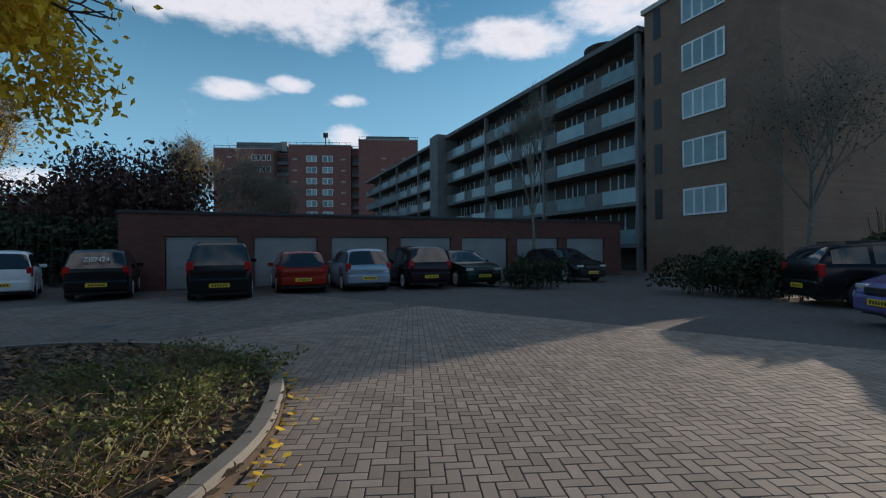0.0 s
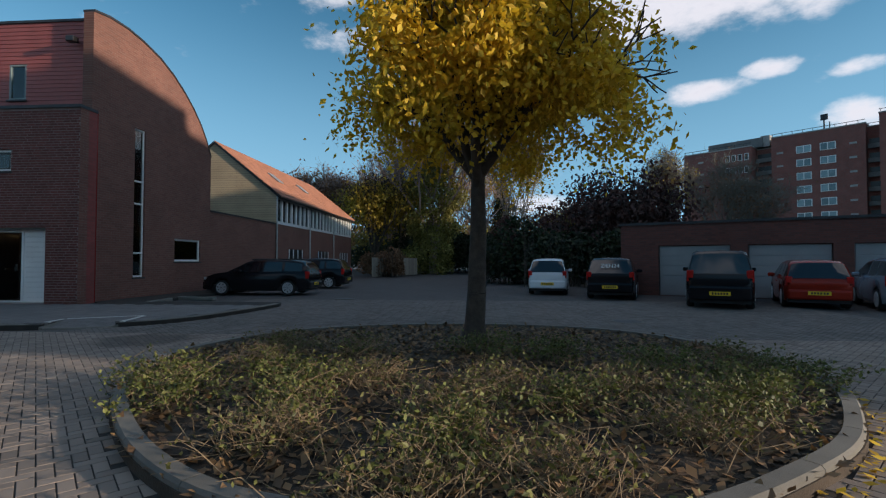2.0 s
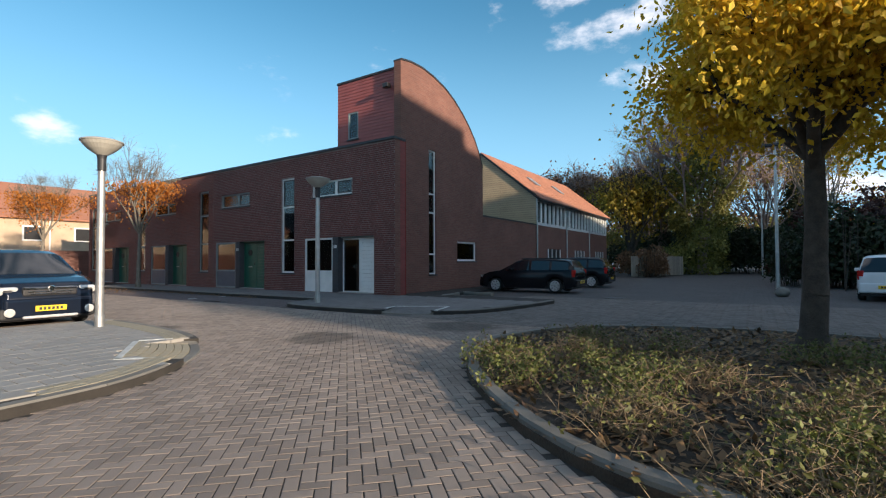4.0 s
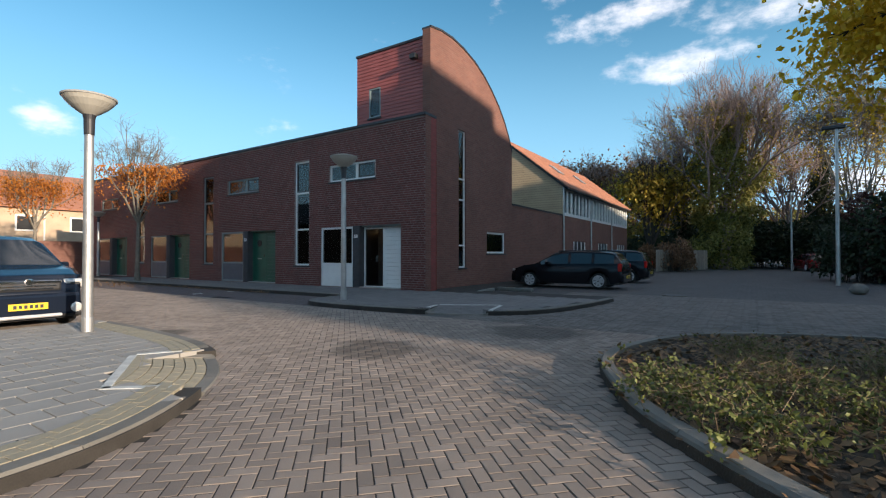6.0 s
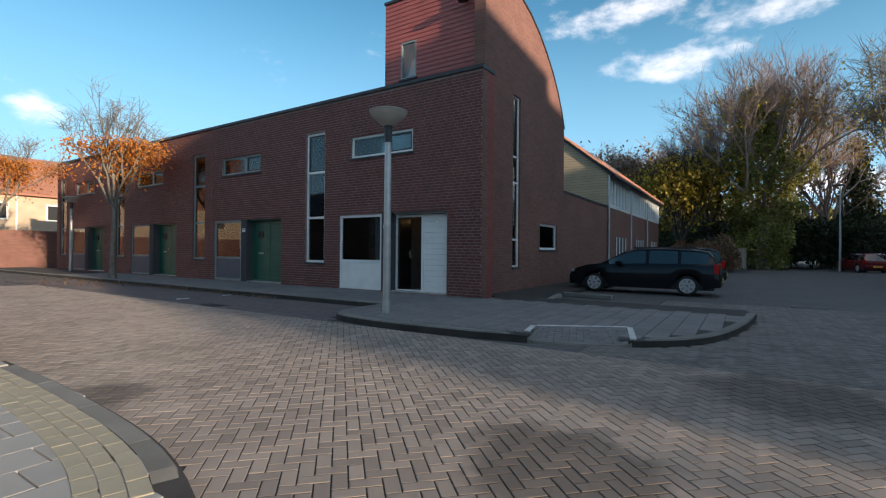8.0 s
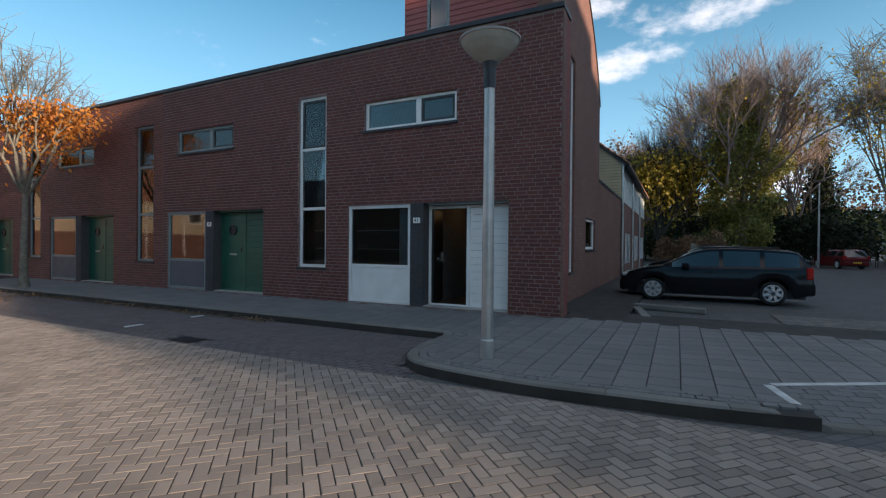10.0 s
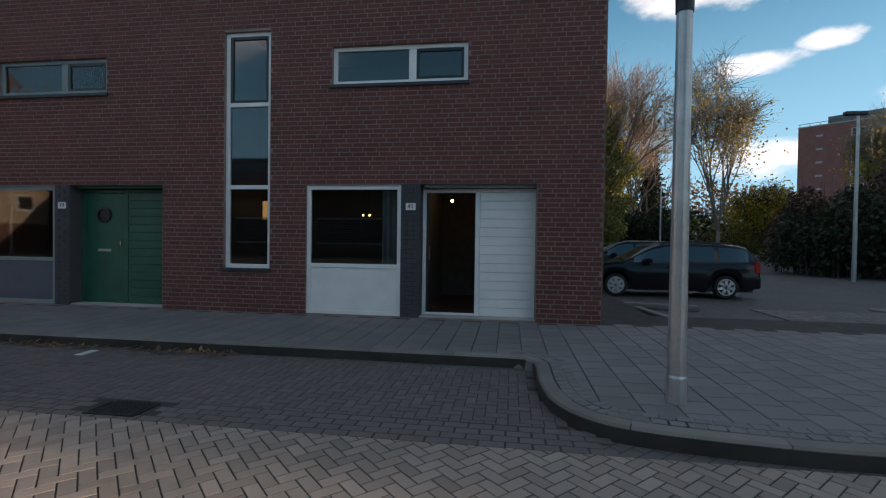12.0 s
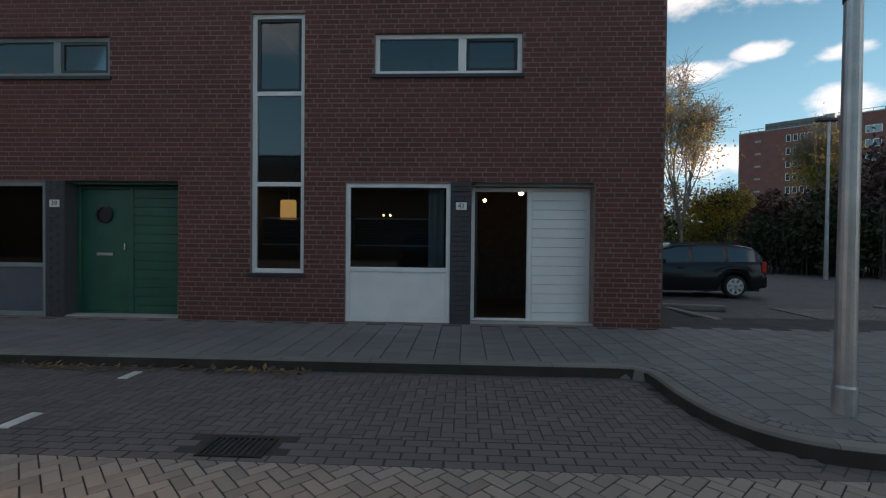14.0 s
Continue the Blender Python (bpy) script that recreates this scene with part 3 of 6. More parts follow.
def brick_verts(verts, faces, a, b, c, d, front, back, axis):
    i = len(verts)
    e = 0.003
    for u, z, f in ((a, c, back), (b, c, back), (b, d, back), (a, d, back), (a + e, c + e, front), (b - e, c + e, front), (b - e, d - e, front), (a + e, d - e, front)):
        verts.append((f, u, z) if axis == "y" else (u, f, z))
    faces.append((i + 4, i + 5, i + 6, i + 7))
    for k in range(4):
        j = (k + 1) % 4
        faces.append((i + k, i + j, i + 4 + j, i + 4 + k))


# ---- gable wall with the curved top, and the tower behind it ----
CURVE = [(-13.45, 9.30), (-14.1, 9.42), (-14.9, 9.44), (-15.7, 9.34), (-16.6, 9.12), (-17.4, 8.78), (-18.1, 8.36), (-18.75, 7.86), (-19.3, 7.32), (-19.75, 6.72), (-20.1, 6.1)]
SLOT, SIDEWIN = (-15.88, -15.33, 0.80, 6.13), (-19.38, -17.6, 1.36, 2.28)
bm = bmesh.new()
xs = sorted({-13.45, -20.1, *[c[0] for c in CURVE], SLOT[0], SLOT[1], SIDEWIN[0], SIDEWIN[1]})
cx, cz = [c[0] for c in reversed(CURVE)], [c[1] for c in reversed(CURVE)]
for a, b in zip(xs, xs[1:]):
    spans = [(-0.1, None)]
    for h in (SLOT, SIDEWIN):
        if h[0] <= a + 1e-6 and h[1] >= b - 1e-6:
            spans = [(-0.1, h[2]), (h[3], None)]
    for lo, hi in spans:
        za, zb = (hi, hi) if hi is not None else (float(np.interp(a, cx, cz)), float(np.interp(b, cx, cz)))
        vs = [bm.verts.new((x, y, z)) for y in (SY - 0.34, SY) for x, z in ((a, lo), (b, lo), (b, zb), (a, za))]
        for f in ((0, 1, 2, 3), (7, 6, 5, 4), (0, 4, 5, 1), (2, 6, 7, 3), (1, 5, 6, 2), (0, 3, 7, 4)):
            bm.faces.new([vs[i] for i in f])
bmesh.ops.remove_doubles(bm, verts=bm.verts, dist=0.0005)
bmesh.ops.recalc_face_normals(bm, faces=bm.faces)
setting("wall_gable", bm, BRICK_FAR_XZ, "tall red brick end wall with a curved top", "wall")
setting("trim_curve", prism([(x, z + 0.0) for x, z in CURVE] + [(x, z + 0.07) for x, z in reversed(CURVE)], lambda a, b, k: (a, SY - 0.37 + 0.40 * k, b)), CAP, "dark metal edge along the curved wall top", "trim")
setting("wall_return", boxes((-13.2, FX - 0.30, END_Y - 0.3, END_Y, -0.1, 5.93), (-13.45, -13.2, SY - 0.3, SY - 0.02, -0.1, 6.0)), RETURN_BRICK, "short dark-red return at the corner of the terrace", "wall")
setting("wall_side_low", boxes((-27.1, -20.1, SY - 0.3, SY, -0.1, 3.62)), BRICK_FAR_XZ, "low brick side wall behind the parked cars", "wall")
setting("trim_side", boxes((-27.1, -20.1, SY - 0.33, SY + 0.03, 3.62, 3.70)), CAP, "dark coping on the low side wall", "trim")
setting("wall_back", boxes((-20.1, -19.9, FAR_Y, SY - 0.35, -0.1, 5.9), (-20.0, FX - 0.3, FAR_Y, FAR_Y + 0.25, -0.1, 5.9)), BRICK_FAR_YZ, "plain brick back of the terrace", "wall")
setting("roof_flat", boxes((-20.1, FX - 0.30, FAR_Y, SY - 0.36, 5.70, 5.90), (-13.2, FX - 0.30, SY - 0.36, END_Y - 0.31, 5.70, 5.90)), CAP, "flat dark roof of the terrace", "roof")
setting("trim_roof", boxes((FX - 0.34, FX + 0.05, FAR_Y - 0.03, END_Y + 0.03, 5.93, 6.02), (-13.2, FX - 0.34, END_Y - 0.32, END_Y + 0.03, 5.93, 6.02)), CAP, "dark metal roof edge of the terrace", "trim")

tower = thing("roof_tower", "red-clad stair tower with a curved roof", "tower", kind="structure")
TY0, TX = -16.25, -13.72
TWIN = (-15.62, -15.02, 6.62, 7.78)
for k in range(24):
    z = 5.9 + k * 0.135
    for a, b, c, d in cells(TY0, SY - 0.36, z, z + 0.135, [TWIN]):
        bm = bmesh.new()
        vs = [bm.verts.new(p) for p in ((TX, a, c), (TX, b, c), (TX + 0.018, b, c + 0.006), (TX + 0.018, a, c + 0.006), (TX, a, d), (TX, b, d), (TX + 0.004, b, d), (TX + 0.004, a, d))]
        for f in ((0, 1, 2, 3), (3, 2, 6, 7), (7, 6, 5, 4), (0, 3, 7, 4), (1, 5, 6, 2), (0, 4, 5, 1)):
            bm.faces.new([vs[i] for i in f])
        part("board", bm, CLAD, tower)
part("core", prism([(x, z - 0.12) for x, z in CURVE if x < TX] + [(-20.0, 5.8), (TX - 0.02, 5.8)], lambda a, b, k: (a, TY0 + 0.02 + k * (SY - 0.38 - TY0), b)), CLAD, tower)
part("roof", boxes((TX - 0.6, TX + 0.05, TY0 - 0.03, SY - 0.36, 9.14, 9.22)), CAP, tower)


def window(name, axis, front, u0, u1, z0, z1, frame_mat, splits_z=(), splits_u=(), label="", depth=0.08, back=0.06, bar=0.07, sash=(), sill=True, glass=GLASS):
    """A framed window set back in its opening; axis y: the wall looks along x."""
    ob = thing(name, label, "window", kind="structure")

    def put(nm, a, b, c, d, f0, f1, mat, bev=0.004):
        bm = boxes((f0, f1, a, b, c, d)) if axis == "y" else boxes((a, b, f0, f1, c, d))
        if bev:
            soften(bm, bev)
        return part(nm, bm, mat, ob)
    f1, f0 = front - back, front - back - depth
    put("frame_side", u0, u0 + bar, z0, z1, f0, f1, frame_mat); put("frame_side", u1 - bar, u1, z0, z1, f0, f1, frame_mat)
    put("frame_rail", u0 + bar, u1 - bar, z0, z0 + bar, f0, f1, frame_mat); put("frame_rail", u0 + bar, u1 - bar, z1 - bar, z1, f0, f1, frame_mat)
    zs, us = [z0, *splits_z, z1], [u0, *splits_u, u1]
    for z in splits_z:
        put("transom", u0 + bar, u1 - bar, z - bar / 2, z + bar / 2, f0, f1, frame_mat)
    for u in splits_u:
        put("mullion", u - bar * 0.9, u + bar * 0.9, z0 + bar, z1 - bar, f0, f1 - 0.003, frame_mat)
    n = 0
    for a, b in zip(us, us[1:]):
        for c, d in zip(zs, zs[1:]):
            ga, gb = a + (bar if a == u0 else bar * 0.9), b - (bar if b == u1 else bar * 0.9)
            gc, gd = c + (bar if c == z0 else bar / 2), d - (bar if d == z1 else bar / 2)
            if n in sash:
                w = 0.05
                for r in ((ga, ga + w, gc, gd), (gb - w, gb, gc, gd), (ga + w, gb - w, gc, gc + w), (ga + w, gb - w, gd - w, gd)):
                    put("sash_bar", *r, f0 + 0.01, f1 - 0.012, BLACK)
                ga, gb, gc, gd = ga + w, gb - w, gc + w, gd - w
            pane = put("pane", ga, gb, gc, gd, (f0 + f1) / 2 - 0.006, (f0 + f1) / 2 + 0.006, glass, 0)
            pane.visible_shadow = False
            n += 1
    if sill:
        put("sill", u0 - 0.04, u1 + 0.04, z0 - 0.06, z0 - 0.003, front - back - 0.1, front + 0.035, CAP)
    return ob


for k in range(HOUSES):
    o = -PITCH * k
    fm = WHITE if k == 0 else GREYFRAME
    word = "white" if k == 0 else "grey-green"
    window("window_%d" % (4 * k + 1), "y", FX, TALL[0] + o, TALL[1] + o, TALL[2], TALL[3], fm, (2.32, 3.78), (), "tall narrow %s-framed window in dark brick" % word, sash=(2,))
    window("window_%d" % (4 * k + 2), "y", FX, WIDE[0] + o, WIDE[1] + o, WIDE[2], WIDE[3], fm, (), (-15.23 + o,), "wide low %s-framed upper window in dark brick" % word, sash=(1,))
    low = window("window_%d" % (4 * k + 3), "y", FX, LOW[0] + o, LOW[1] + o, LOW[2], LOW[3], fm, (0.96,), (), "%s-framed ground-floor window over a plain panel" % word, sill=False, back=0.03)
    part("panel", soften(boxes((FX - 0.10, FX - 0.045, LOW[0] + 0.07 + o, LOW[1] - 0.07 + o, LOW[2] + 0.07, 0.925)), 0.006), WHITE if k == 0 else SLATE, low, "plain %s panel under the glass" % ("white" if k == 0 else "slate-grey"))
    pier = thing("pier", "dark grey brick pier beside a house door", "pier", kind="structure")
    part("core", boxes((FX - 0.30, FX - 0.012, piers[k][0], piers[k][1], 0.1, 2.36)), PIER, pier)
    for r in range(29):
        z = 0.1 + r * 0.078
        for a, b in ((piers[k][0] + 0.004, piers[k][0] + (0.22 if r % 2 else 0.105)), (piers[k][0] + (0.23 if r % 2 else 0.115), piers[k][1] - 0.004)):
            v, f = [], []
            brick_verts(v, f, a, b, z + 0.005, z + 0.072, FX, FX - 0.03, "y")
            raw("brick", v, f, PIER, pier)
    # recessed door with its boarded side panel
    door = thing("door_%d" % (k + 1), "black house door in a white frame, standing open" if k == 0 else "green painted house door with a round window", "door", kind="structure")
    d0, dm, d1, back = DOOR[0] + o, -14.11 + o, DOOR[1] + o, FX - 0.26
    body = WHITE if k == 0 else GREEN
    for r in ((back - 0.08, back, d0, d0 + 0.06, 0.12, 2.36), (back - 0.08, back, dm - 0.04, dm + 0.04, 0.12, 2.30), (back - 0.08, back, d0 + 0.06, dm - 0.04, 2.24, 2.30),
              (back - 0.08, back, d0 + 0.06, dm - 0.04, 0.12, 0.17), (back - 0.08, back, d1 - 0.06, d1, 0.12, 2.30), (back - 0.08, back, dm + 0.04, d1 - 0.06, 2.25, 2.30)):
        part("door_frame", soften(boxes(r), 0.005), body, door)
    part("lintel", boxes((FX - 0.30, FX - 0.1, d0 + 0.06, d1, 2.31, 2.36)), GREYFRAME if k == 0 else GREEN, door)
    for j in range(14):
        z = 0.13 + j * 0.1515
        part("board", soften(boxes((back - 0.05, back - 0.012, dm + 0.042, d1 - 0.062, z, z + 0.147)), 0.005), body, door)
    if k == 0:
        swing = pose(back - 0.03, d0 + 0.085, 0, 0, 0, -168)
        leaf = part("leaf", soften(boxes((0, 0.85, -0.022, 0.022, 0.175, 2.235)), 0.005), BLACK, door, "black house door swung inwards")
        leaf.matrix_basis = swing
        part("letter_slot", soften(boxes((0.30, 0.58, -0.03, 0.03, 1.10, 1.15)), 0.003), CHROME, leaf)
        part("handle", soften(boxes((0.76, 0.78, -0.07, 0.07, 1.05, 1.28)), 0.004), CHROME, leaf)
    else:
        part("leaf", soften(boxes((back - 0.065, back - 0.02, d0 + 0.062, dm - 0.043, 0.175, 2.235)), 0.006), GREEN, door)
        part("round_window", lathe([(0.15, 0), (0.15, 0.03), (0.115, 0.035), (0.11, 0.012)], 24, pose(back - 0.02, (d0 + dm) / 2, 1.82, 0, 90, 0)), BLACK, door)
        part("letter_slot", soften(boxes((back - 0.02, back - 0.008, (d0 + dm) / 2 - 0.14, (d0 + dm) / 2 + 0.14, 1.12, 1.17)), 0.003), STEEL, door)
        part("handle", soften(boxes((back - 0.02, back + 0.03, dm - 0.12, dm - 0.09, 1.22, 1.34)), 0.004), CHROME, door)
    part("threshold", soften(boxes((back - 0.1, FX - 0.02, d0, d1, 0.095, 0.14)), 0.004), CONCRETE, door)

window("window_17", "x", SY, SLOT[0], SLOT[1], SLOT[2], SLOT[3], WHITE, (1.66, 3.43, 4.24), (), "very tall slit window with white frame in the end wall", bar=0.06)
window("window_18", "x", SY, SIDEWIN[0], SIDEWIN[1], SIDEWIN[2], SIDEWIN[3], WHITE, (), (), "small white-framed window low in the end wall", bar=0.08)
window("window_19", "y", TX + 0.04, TWIN[0], TWIN[1], TWIN[2], TWIN[3], GREYFRAME, (), (), "small window in the red tower cladding", bar=0.06, back=0.03)

# ---- tiled house behind, with its gable towards the tower ----
row = thing("brick_row_house", "brick house row with orange tiled roof and white upper windows", "house")
RX0, RX1, RIDGE_Y, RIDGE_Z, EAVE = -44.1, -27.1, -16.4, 8.75, 5.45
part("wall", boxes((RX0, RX1, SY - 0.3, SY, -0.1, 3.66), (RX0, RX1, -20.4, -20.1, -0.1, EAVE), (RX0, RX0 + 0.3, -20.1, SY - 0.3, -0.1, EAVE)), BRICK_FAR_XZ, row)
part("gable", prism([(SY, -0.1), (SY, EAVE), (RIDGE_Y, RIDGE_Z - 0.06), (-20.3, EAVE), (-20.3, -0.1)], lambda a, b, k: (RX1 - 0.25 + 0.25 * k, a, b)), BEIGE, row, "beige boarded gable")
slope = math.hypot(SY + 0.35 - RIDGE_Y, RIDGE_Z - EAVE + 0.1)
v, f = [], []
dy, dz = (SY + 0.35 - RIDGE_Y), (EAVE - 0.15 - RIDGE_Z)
rows_n, cols_n = 15, 56
for r in range(rows_n):
    for c in range(cols_n):
        xa, xb = RX0 - 0.1 + (RX1 + 0.25 - RX0) * c / cols_n, RX0 - 0.1 + (RX1 + 0.25 - RX0) * (c + 0.97) / cols_n
        t0, t1 = r / rows_n, (r + 1.04) / rows_n
        i = len(v)
        xm = (xa + xb) / 2
        for t, lift in ((t0, 0.0), (t1, 0.045)):
            for x, h in ((xa, 0.0), (xm, 0.035), (xb, 0.0)):
                v.append((x, RIDGE_Y + dy * t, RIDGE_Z + dz * t + lift + h))
        f += [(i, i + 1, i + 4, i + 3), (i + 1, i + 2, i + 5, i + 4)]
        v += [(xa, RIDGE_Y + dy * t1, RIDGE_Z + dz * t1), (xb, RIDGE_Y + dy * t1, RIDGE_Z + dz * t1)]
        f.append((i + 3, i + 4, i + 5, i + 7, i + 6))
tagged(raw("roof_tiles", v, f, ROOFTILE, row), kind="stuff")
part("roof", prism([(SY + 0.3, EAVE - 0.18), (RIDGE_Y, RIDGE_Z - 0.02), (-20.7, EAVE - 0.3), (-20.7, EAVE - 0.4), (RIDGE_Y, RIDGE_Z - 0.15), (SY + 0.3, EAVE - 0.3)], lambda a, b, k: (RX0 - 0.1 + (RX1 + 0.2 - RX0) * k, a, b)), CAP, row)
for k in range(3):
    a0 = RX0 + 0.15 + 5.65 * (2 - k)
    a1 = a0 + 5.4
    n = 7
    band = part("window_band", boxes((a0, a1, SY - 0.14, SY - 0.10, 3.72, 5.28)), BLACK, row)
    for j in range(n):
        u0, u1 = a0 + (a1 - a0) * j / n, a0 + (a1 - a0) * (j + 1) / n
        part("mullion", boxes((u0 - 0.09, u0 + 0.09, SY - 0.1, SY + 0.02, 3.72, 5.28)), WHITE, band)
        pane = part("pane", boxes((u0 + 0.09, u1 - 0.09, SY - 0.09, SY - 0.08, 3.84, 5.18)), GLASS, band)
    part("rail", boxes((a0, a1, SY - 0.1, SY + 0.02, 3.66, 3.84)), WHITE, band); part("rail", boxes((a0, a1, SY - 0.1, SY + 0.02, 5.18, 5.34)), WHITE, band)
    part("downpipe", lathe([(0.05, 0), (0.05, 5.3)], 8, pose(a1 + 0.12, SY + 0.07, 0.05)), STEEL, row)
    lw = part("ground_window", boxes((a0 + 1.2, a0 + 3.6, SY - 0.05, SY + 0.012, 0.6, 2.15)), BLACK, row)
    for u in (a0 + 1.2, a0 + 2.0, a0 + 2.8, a0 + 3.5):
        part("frame_bar", boxes((u, u + 0.1, SY + 0.013, SY + 0.04, 0.6, 2.15)), WHITE, lw)
    part("gutter", boxes((a0 - 0.15, a1 + 0.25, SY + 0.22, SY + 0.36, EAVE - 0.26, EAVE - 0.14)), CAP, row)
part("skylight", boxes((-0.4, 0.4, -0.5, 0.5, 0.02, 0.09)), STEEL, row).matrix_basis = Matrix.Translation((-31.0, RIDGE_Y + dy * 0.5, RIDGE_Z + dz * 0.5 + 0.05)) @ Matrix.Rotation(math.atan2(dz, dy), 4, "X")
part("skylight", boxes((-0.4, 0.4, -0.5, 0.5, 0.02, 0.09)), STEEL, row).matrix_basis = Matrix.Translation((-36.0, RIDGE_Y + dy * 0.5, RIDGE_Z + dz * 0.5 + 0.05)) @ Matrix.Rotation(math.atan2(dz, dy), 4, "X")

# ---- garage row ----
GD, GN = Vector((0.4317, 0.902, 0)), Vector((0.902, -0.4317, 0))
GM = Matrix(((GD.x, -GN.x, 0, -19.26), (GD.y, -GN.y, 0, 6.98), (0, 0, 1, 0), (0, 0, 0, 1)))   # along the row, away from the square, up
G_PITCH, G_W, G_H, G_TOP = 3.06, 2.5, 2.0, 2.85
gholes = [(k * G_PITCH, k * G_PITCH + G_W, 0, G_H) for k in range(7)]
bm = bmesh.new()
for a, b, c, d in cells(-1.45, 22.0, -0.1, G_TOP, gholes):
    box(bm, a, b, 0, 0.25, c, d)
box(bm, -1.45, -1.2, 0.25, 6.0, -0.1, G_TOP); box(bm, 21.75, 22.0, 0.25, 6.0, -0.1, G_TOP); box(bm, -1.45, 22.0, 6.0, 6.25, -0.1, G_TOP)
bmesh.ops.remove_doubles(bm, verts=bm.verts, dist=0.0005)
g_row = thing("garage_row", "low brick garage row with seven pale doors", "garage", GM)
part("wall", bm, GARAGE_BRICK, g_row)
part("roof", boxes((-1.5, 22.05, -0.06, 6.3, G_TOP, G_TOP + 0.1)), CAP, g_row)
for a, b, c, d in gholes:
    gd = part("garage_door", boxes((a + 0.02, b - 0.02, 0.12, 0.15, 0.0, d - 0.02)), GARAGE_DOOR, g_row)
    for j in range(5):
        part("panel", soften(boxes((a + 0.04, b - 0.04, 0.095, 0.12, 0.02 + j * 0.392, 0.40 + j * 0.392)), 0.006), GARAGE_DOOR, gd)

# ---- apartment buildings beyond the garages ----
def oriented(px, py, ex, ey):
    """Frame with x along (ex, ey), y to its left, at (px, py)."""
    return Matrix(((ex, -ey, 0, px), (ey, ex, 0, py), (0, 0, 1, 0), (0, 0, 0, 1)))


# gallery block: x runs from its near end to the far end, the galleries look along +y
gallery = thing("gallery_flats", "long six-storey gallery apartment block with glass balcony fronts", "apartment building", oriented(-10.1, 31.0, -0.902, 0.4317))
LEN, FLOOR = 70.0, 2.68
part("wall", boxes((0, LEN, -12.0, -1.6, -0.2, 15.0)), GALLERY_WALL, gallery)
part("roof", boxes((-0.2, LEN + 0.2, -12.2, 0.2, 15.0, 15.35)), GALLERY_CONCRETE, gallery)
for fl in range(1, 6):
    z = 1.6 + (fl - 1) * FLOOR
    part("gallery_slab", boxes((0, LEN, -1.6, 0, z - 0.12, z + 0.08)), GALLERY_CONCRETE, gallery)
    for k in range(14):
        a = k * 5.0
        part("balcony_front", boxes((a + 0.1, a + 3.3, -0.06, 0.0, z + 0.12, z + 1.05)), BALCONY_GLASS, gallery)
        part("balcony_panel", boxes((a + 3.3, a + 5.0, -0.06, 0.01, z + 0.08, z + 1.05)), GALLERY_CONCRETE, gallery)
        w = part("window", boxes((a + 0.6, a + 4.2, -1.58, -1.55, z + 0.35, z + 2.3)), BLACK, gallery)
        for u in (0.6, 1.7, 2.7, 3.3, 4.1):
            part("frame_bar", boxes((a + u, a + u + 0.1, -1.55, -1.5, z + 0.35, z + 2.3)), WHITE, w)
for k in range(7):
    part("column", boxes((k * 10.0, k * 10.0 + 0.25, -0.3, 0.06, -0.1, 15.0)), GALLERY_CONCRETE, gallery)
part("stair_tower", boxes((30.0, 32.5, -1.6, 1.2, -0.1, 15.5)), GALLERY_CONCRETE, gallery)
cage = part("roof_drum", lathe([(1.5, 0), (1.5, 0.15)], 20, pose(6.8, -3.5, 15.3)), CAP, gallery)
for k in range(24):
    part("drum_bar", boxes((-0.03, 0.03, -0.03, 0.03, 0, 1.9), ), CAP, cage).matrix_basis = pose(6.8 + 1.5 * math.cos(k * math.pi / 12), -3.5 + 1.5 * math.sin(k * math.pi / 12), 15.3)
part("drum_ring", lathe([(1.54, 0), (1.54, 0.1)], 20, pose(6.8, -3.5, 17.1)), CAP, cage)

# brick end block nearest to the square: x runs back towards the camera side, windows look along -y
block = thing("brick_end_block", "brown brick apartment block with stacked wide windows", "apartment building", oriented(-9.66, 30.9, 0.902, -0.4317))
BH = 15.9
part("wall", boxes((0, 8.0, 0.0, 12.0, -0.2, BH)), BLOCK_BRICK, block)
part("roof", boxes((-0.15, 8.15, -0.15, 12.1, BH, BH + 0.3)), CONCRETE, block)
for fl in range(5):
    z = 3.25 + fl * 2.72
    w = part("window", boxes((2.7, 5.3, -0.03, 0.06, z, z + 1.5)), BLACK, block)
    part("pane", boxes((2.78, 5.22, -0.045, -0.035, z + 0.08, z + 1.42)), BALCONY_GLASS, w)
    for u in (2.7, 3.35, 3.95, 4.75, 5.2):
        part("frame_bar", boxes((u, u + 0.1, -0.08, -0.03, z, z + 1.5)), WHITE, w)
    for q in (z, z + 1.4):
        part("frame_bar", boxes((2.8, 5.2, -0.075, -0.03, q, q + 0.1)), WHITE, w)
    part("slit_window", boxes((0.7, 1.2, -0.03, 0.05, z - 0.1, z + 1.7)), BLACK, block)

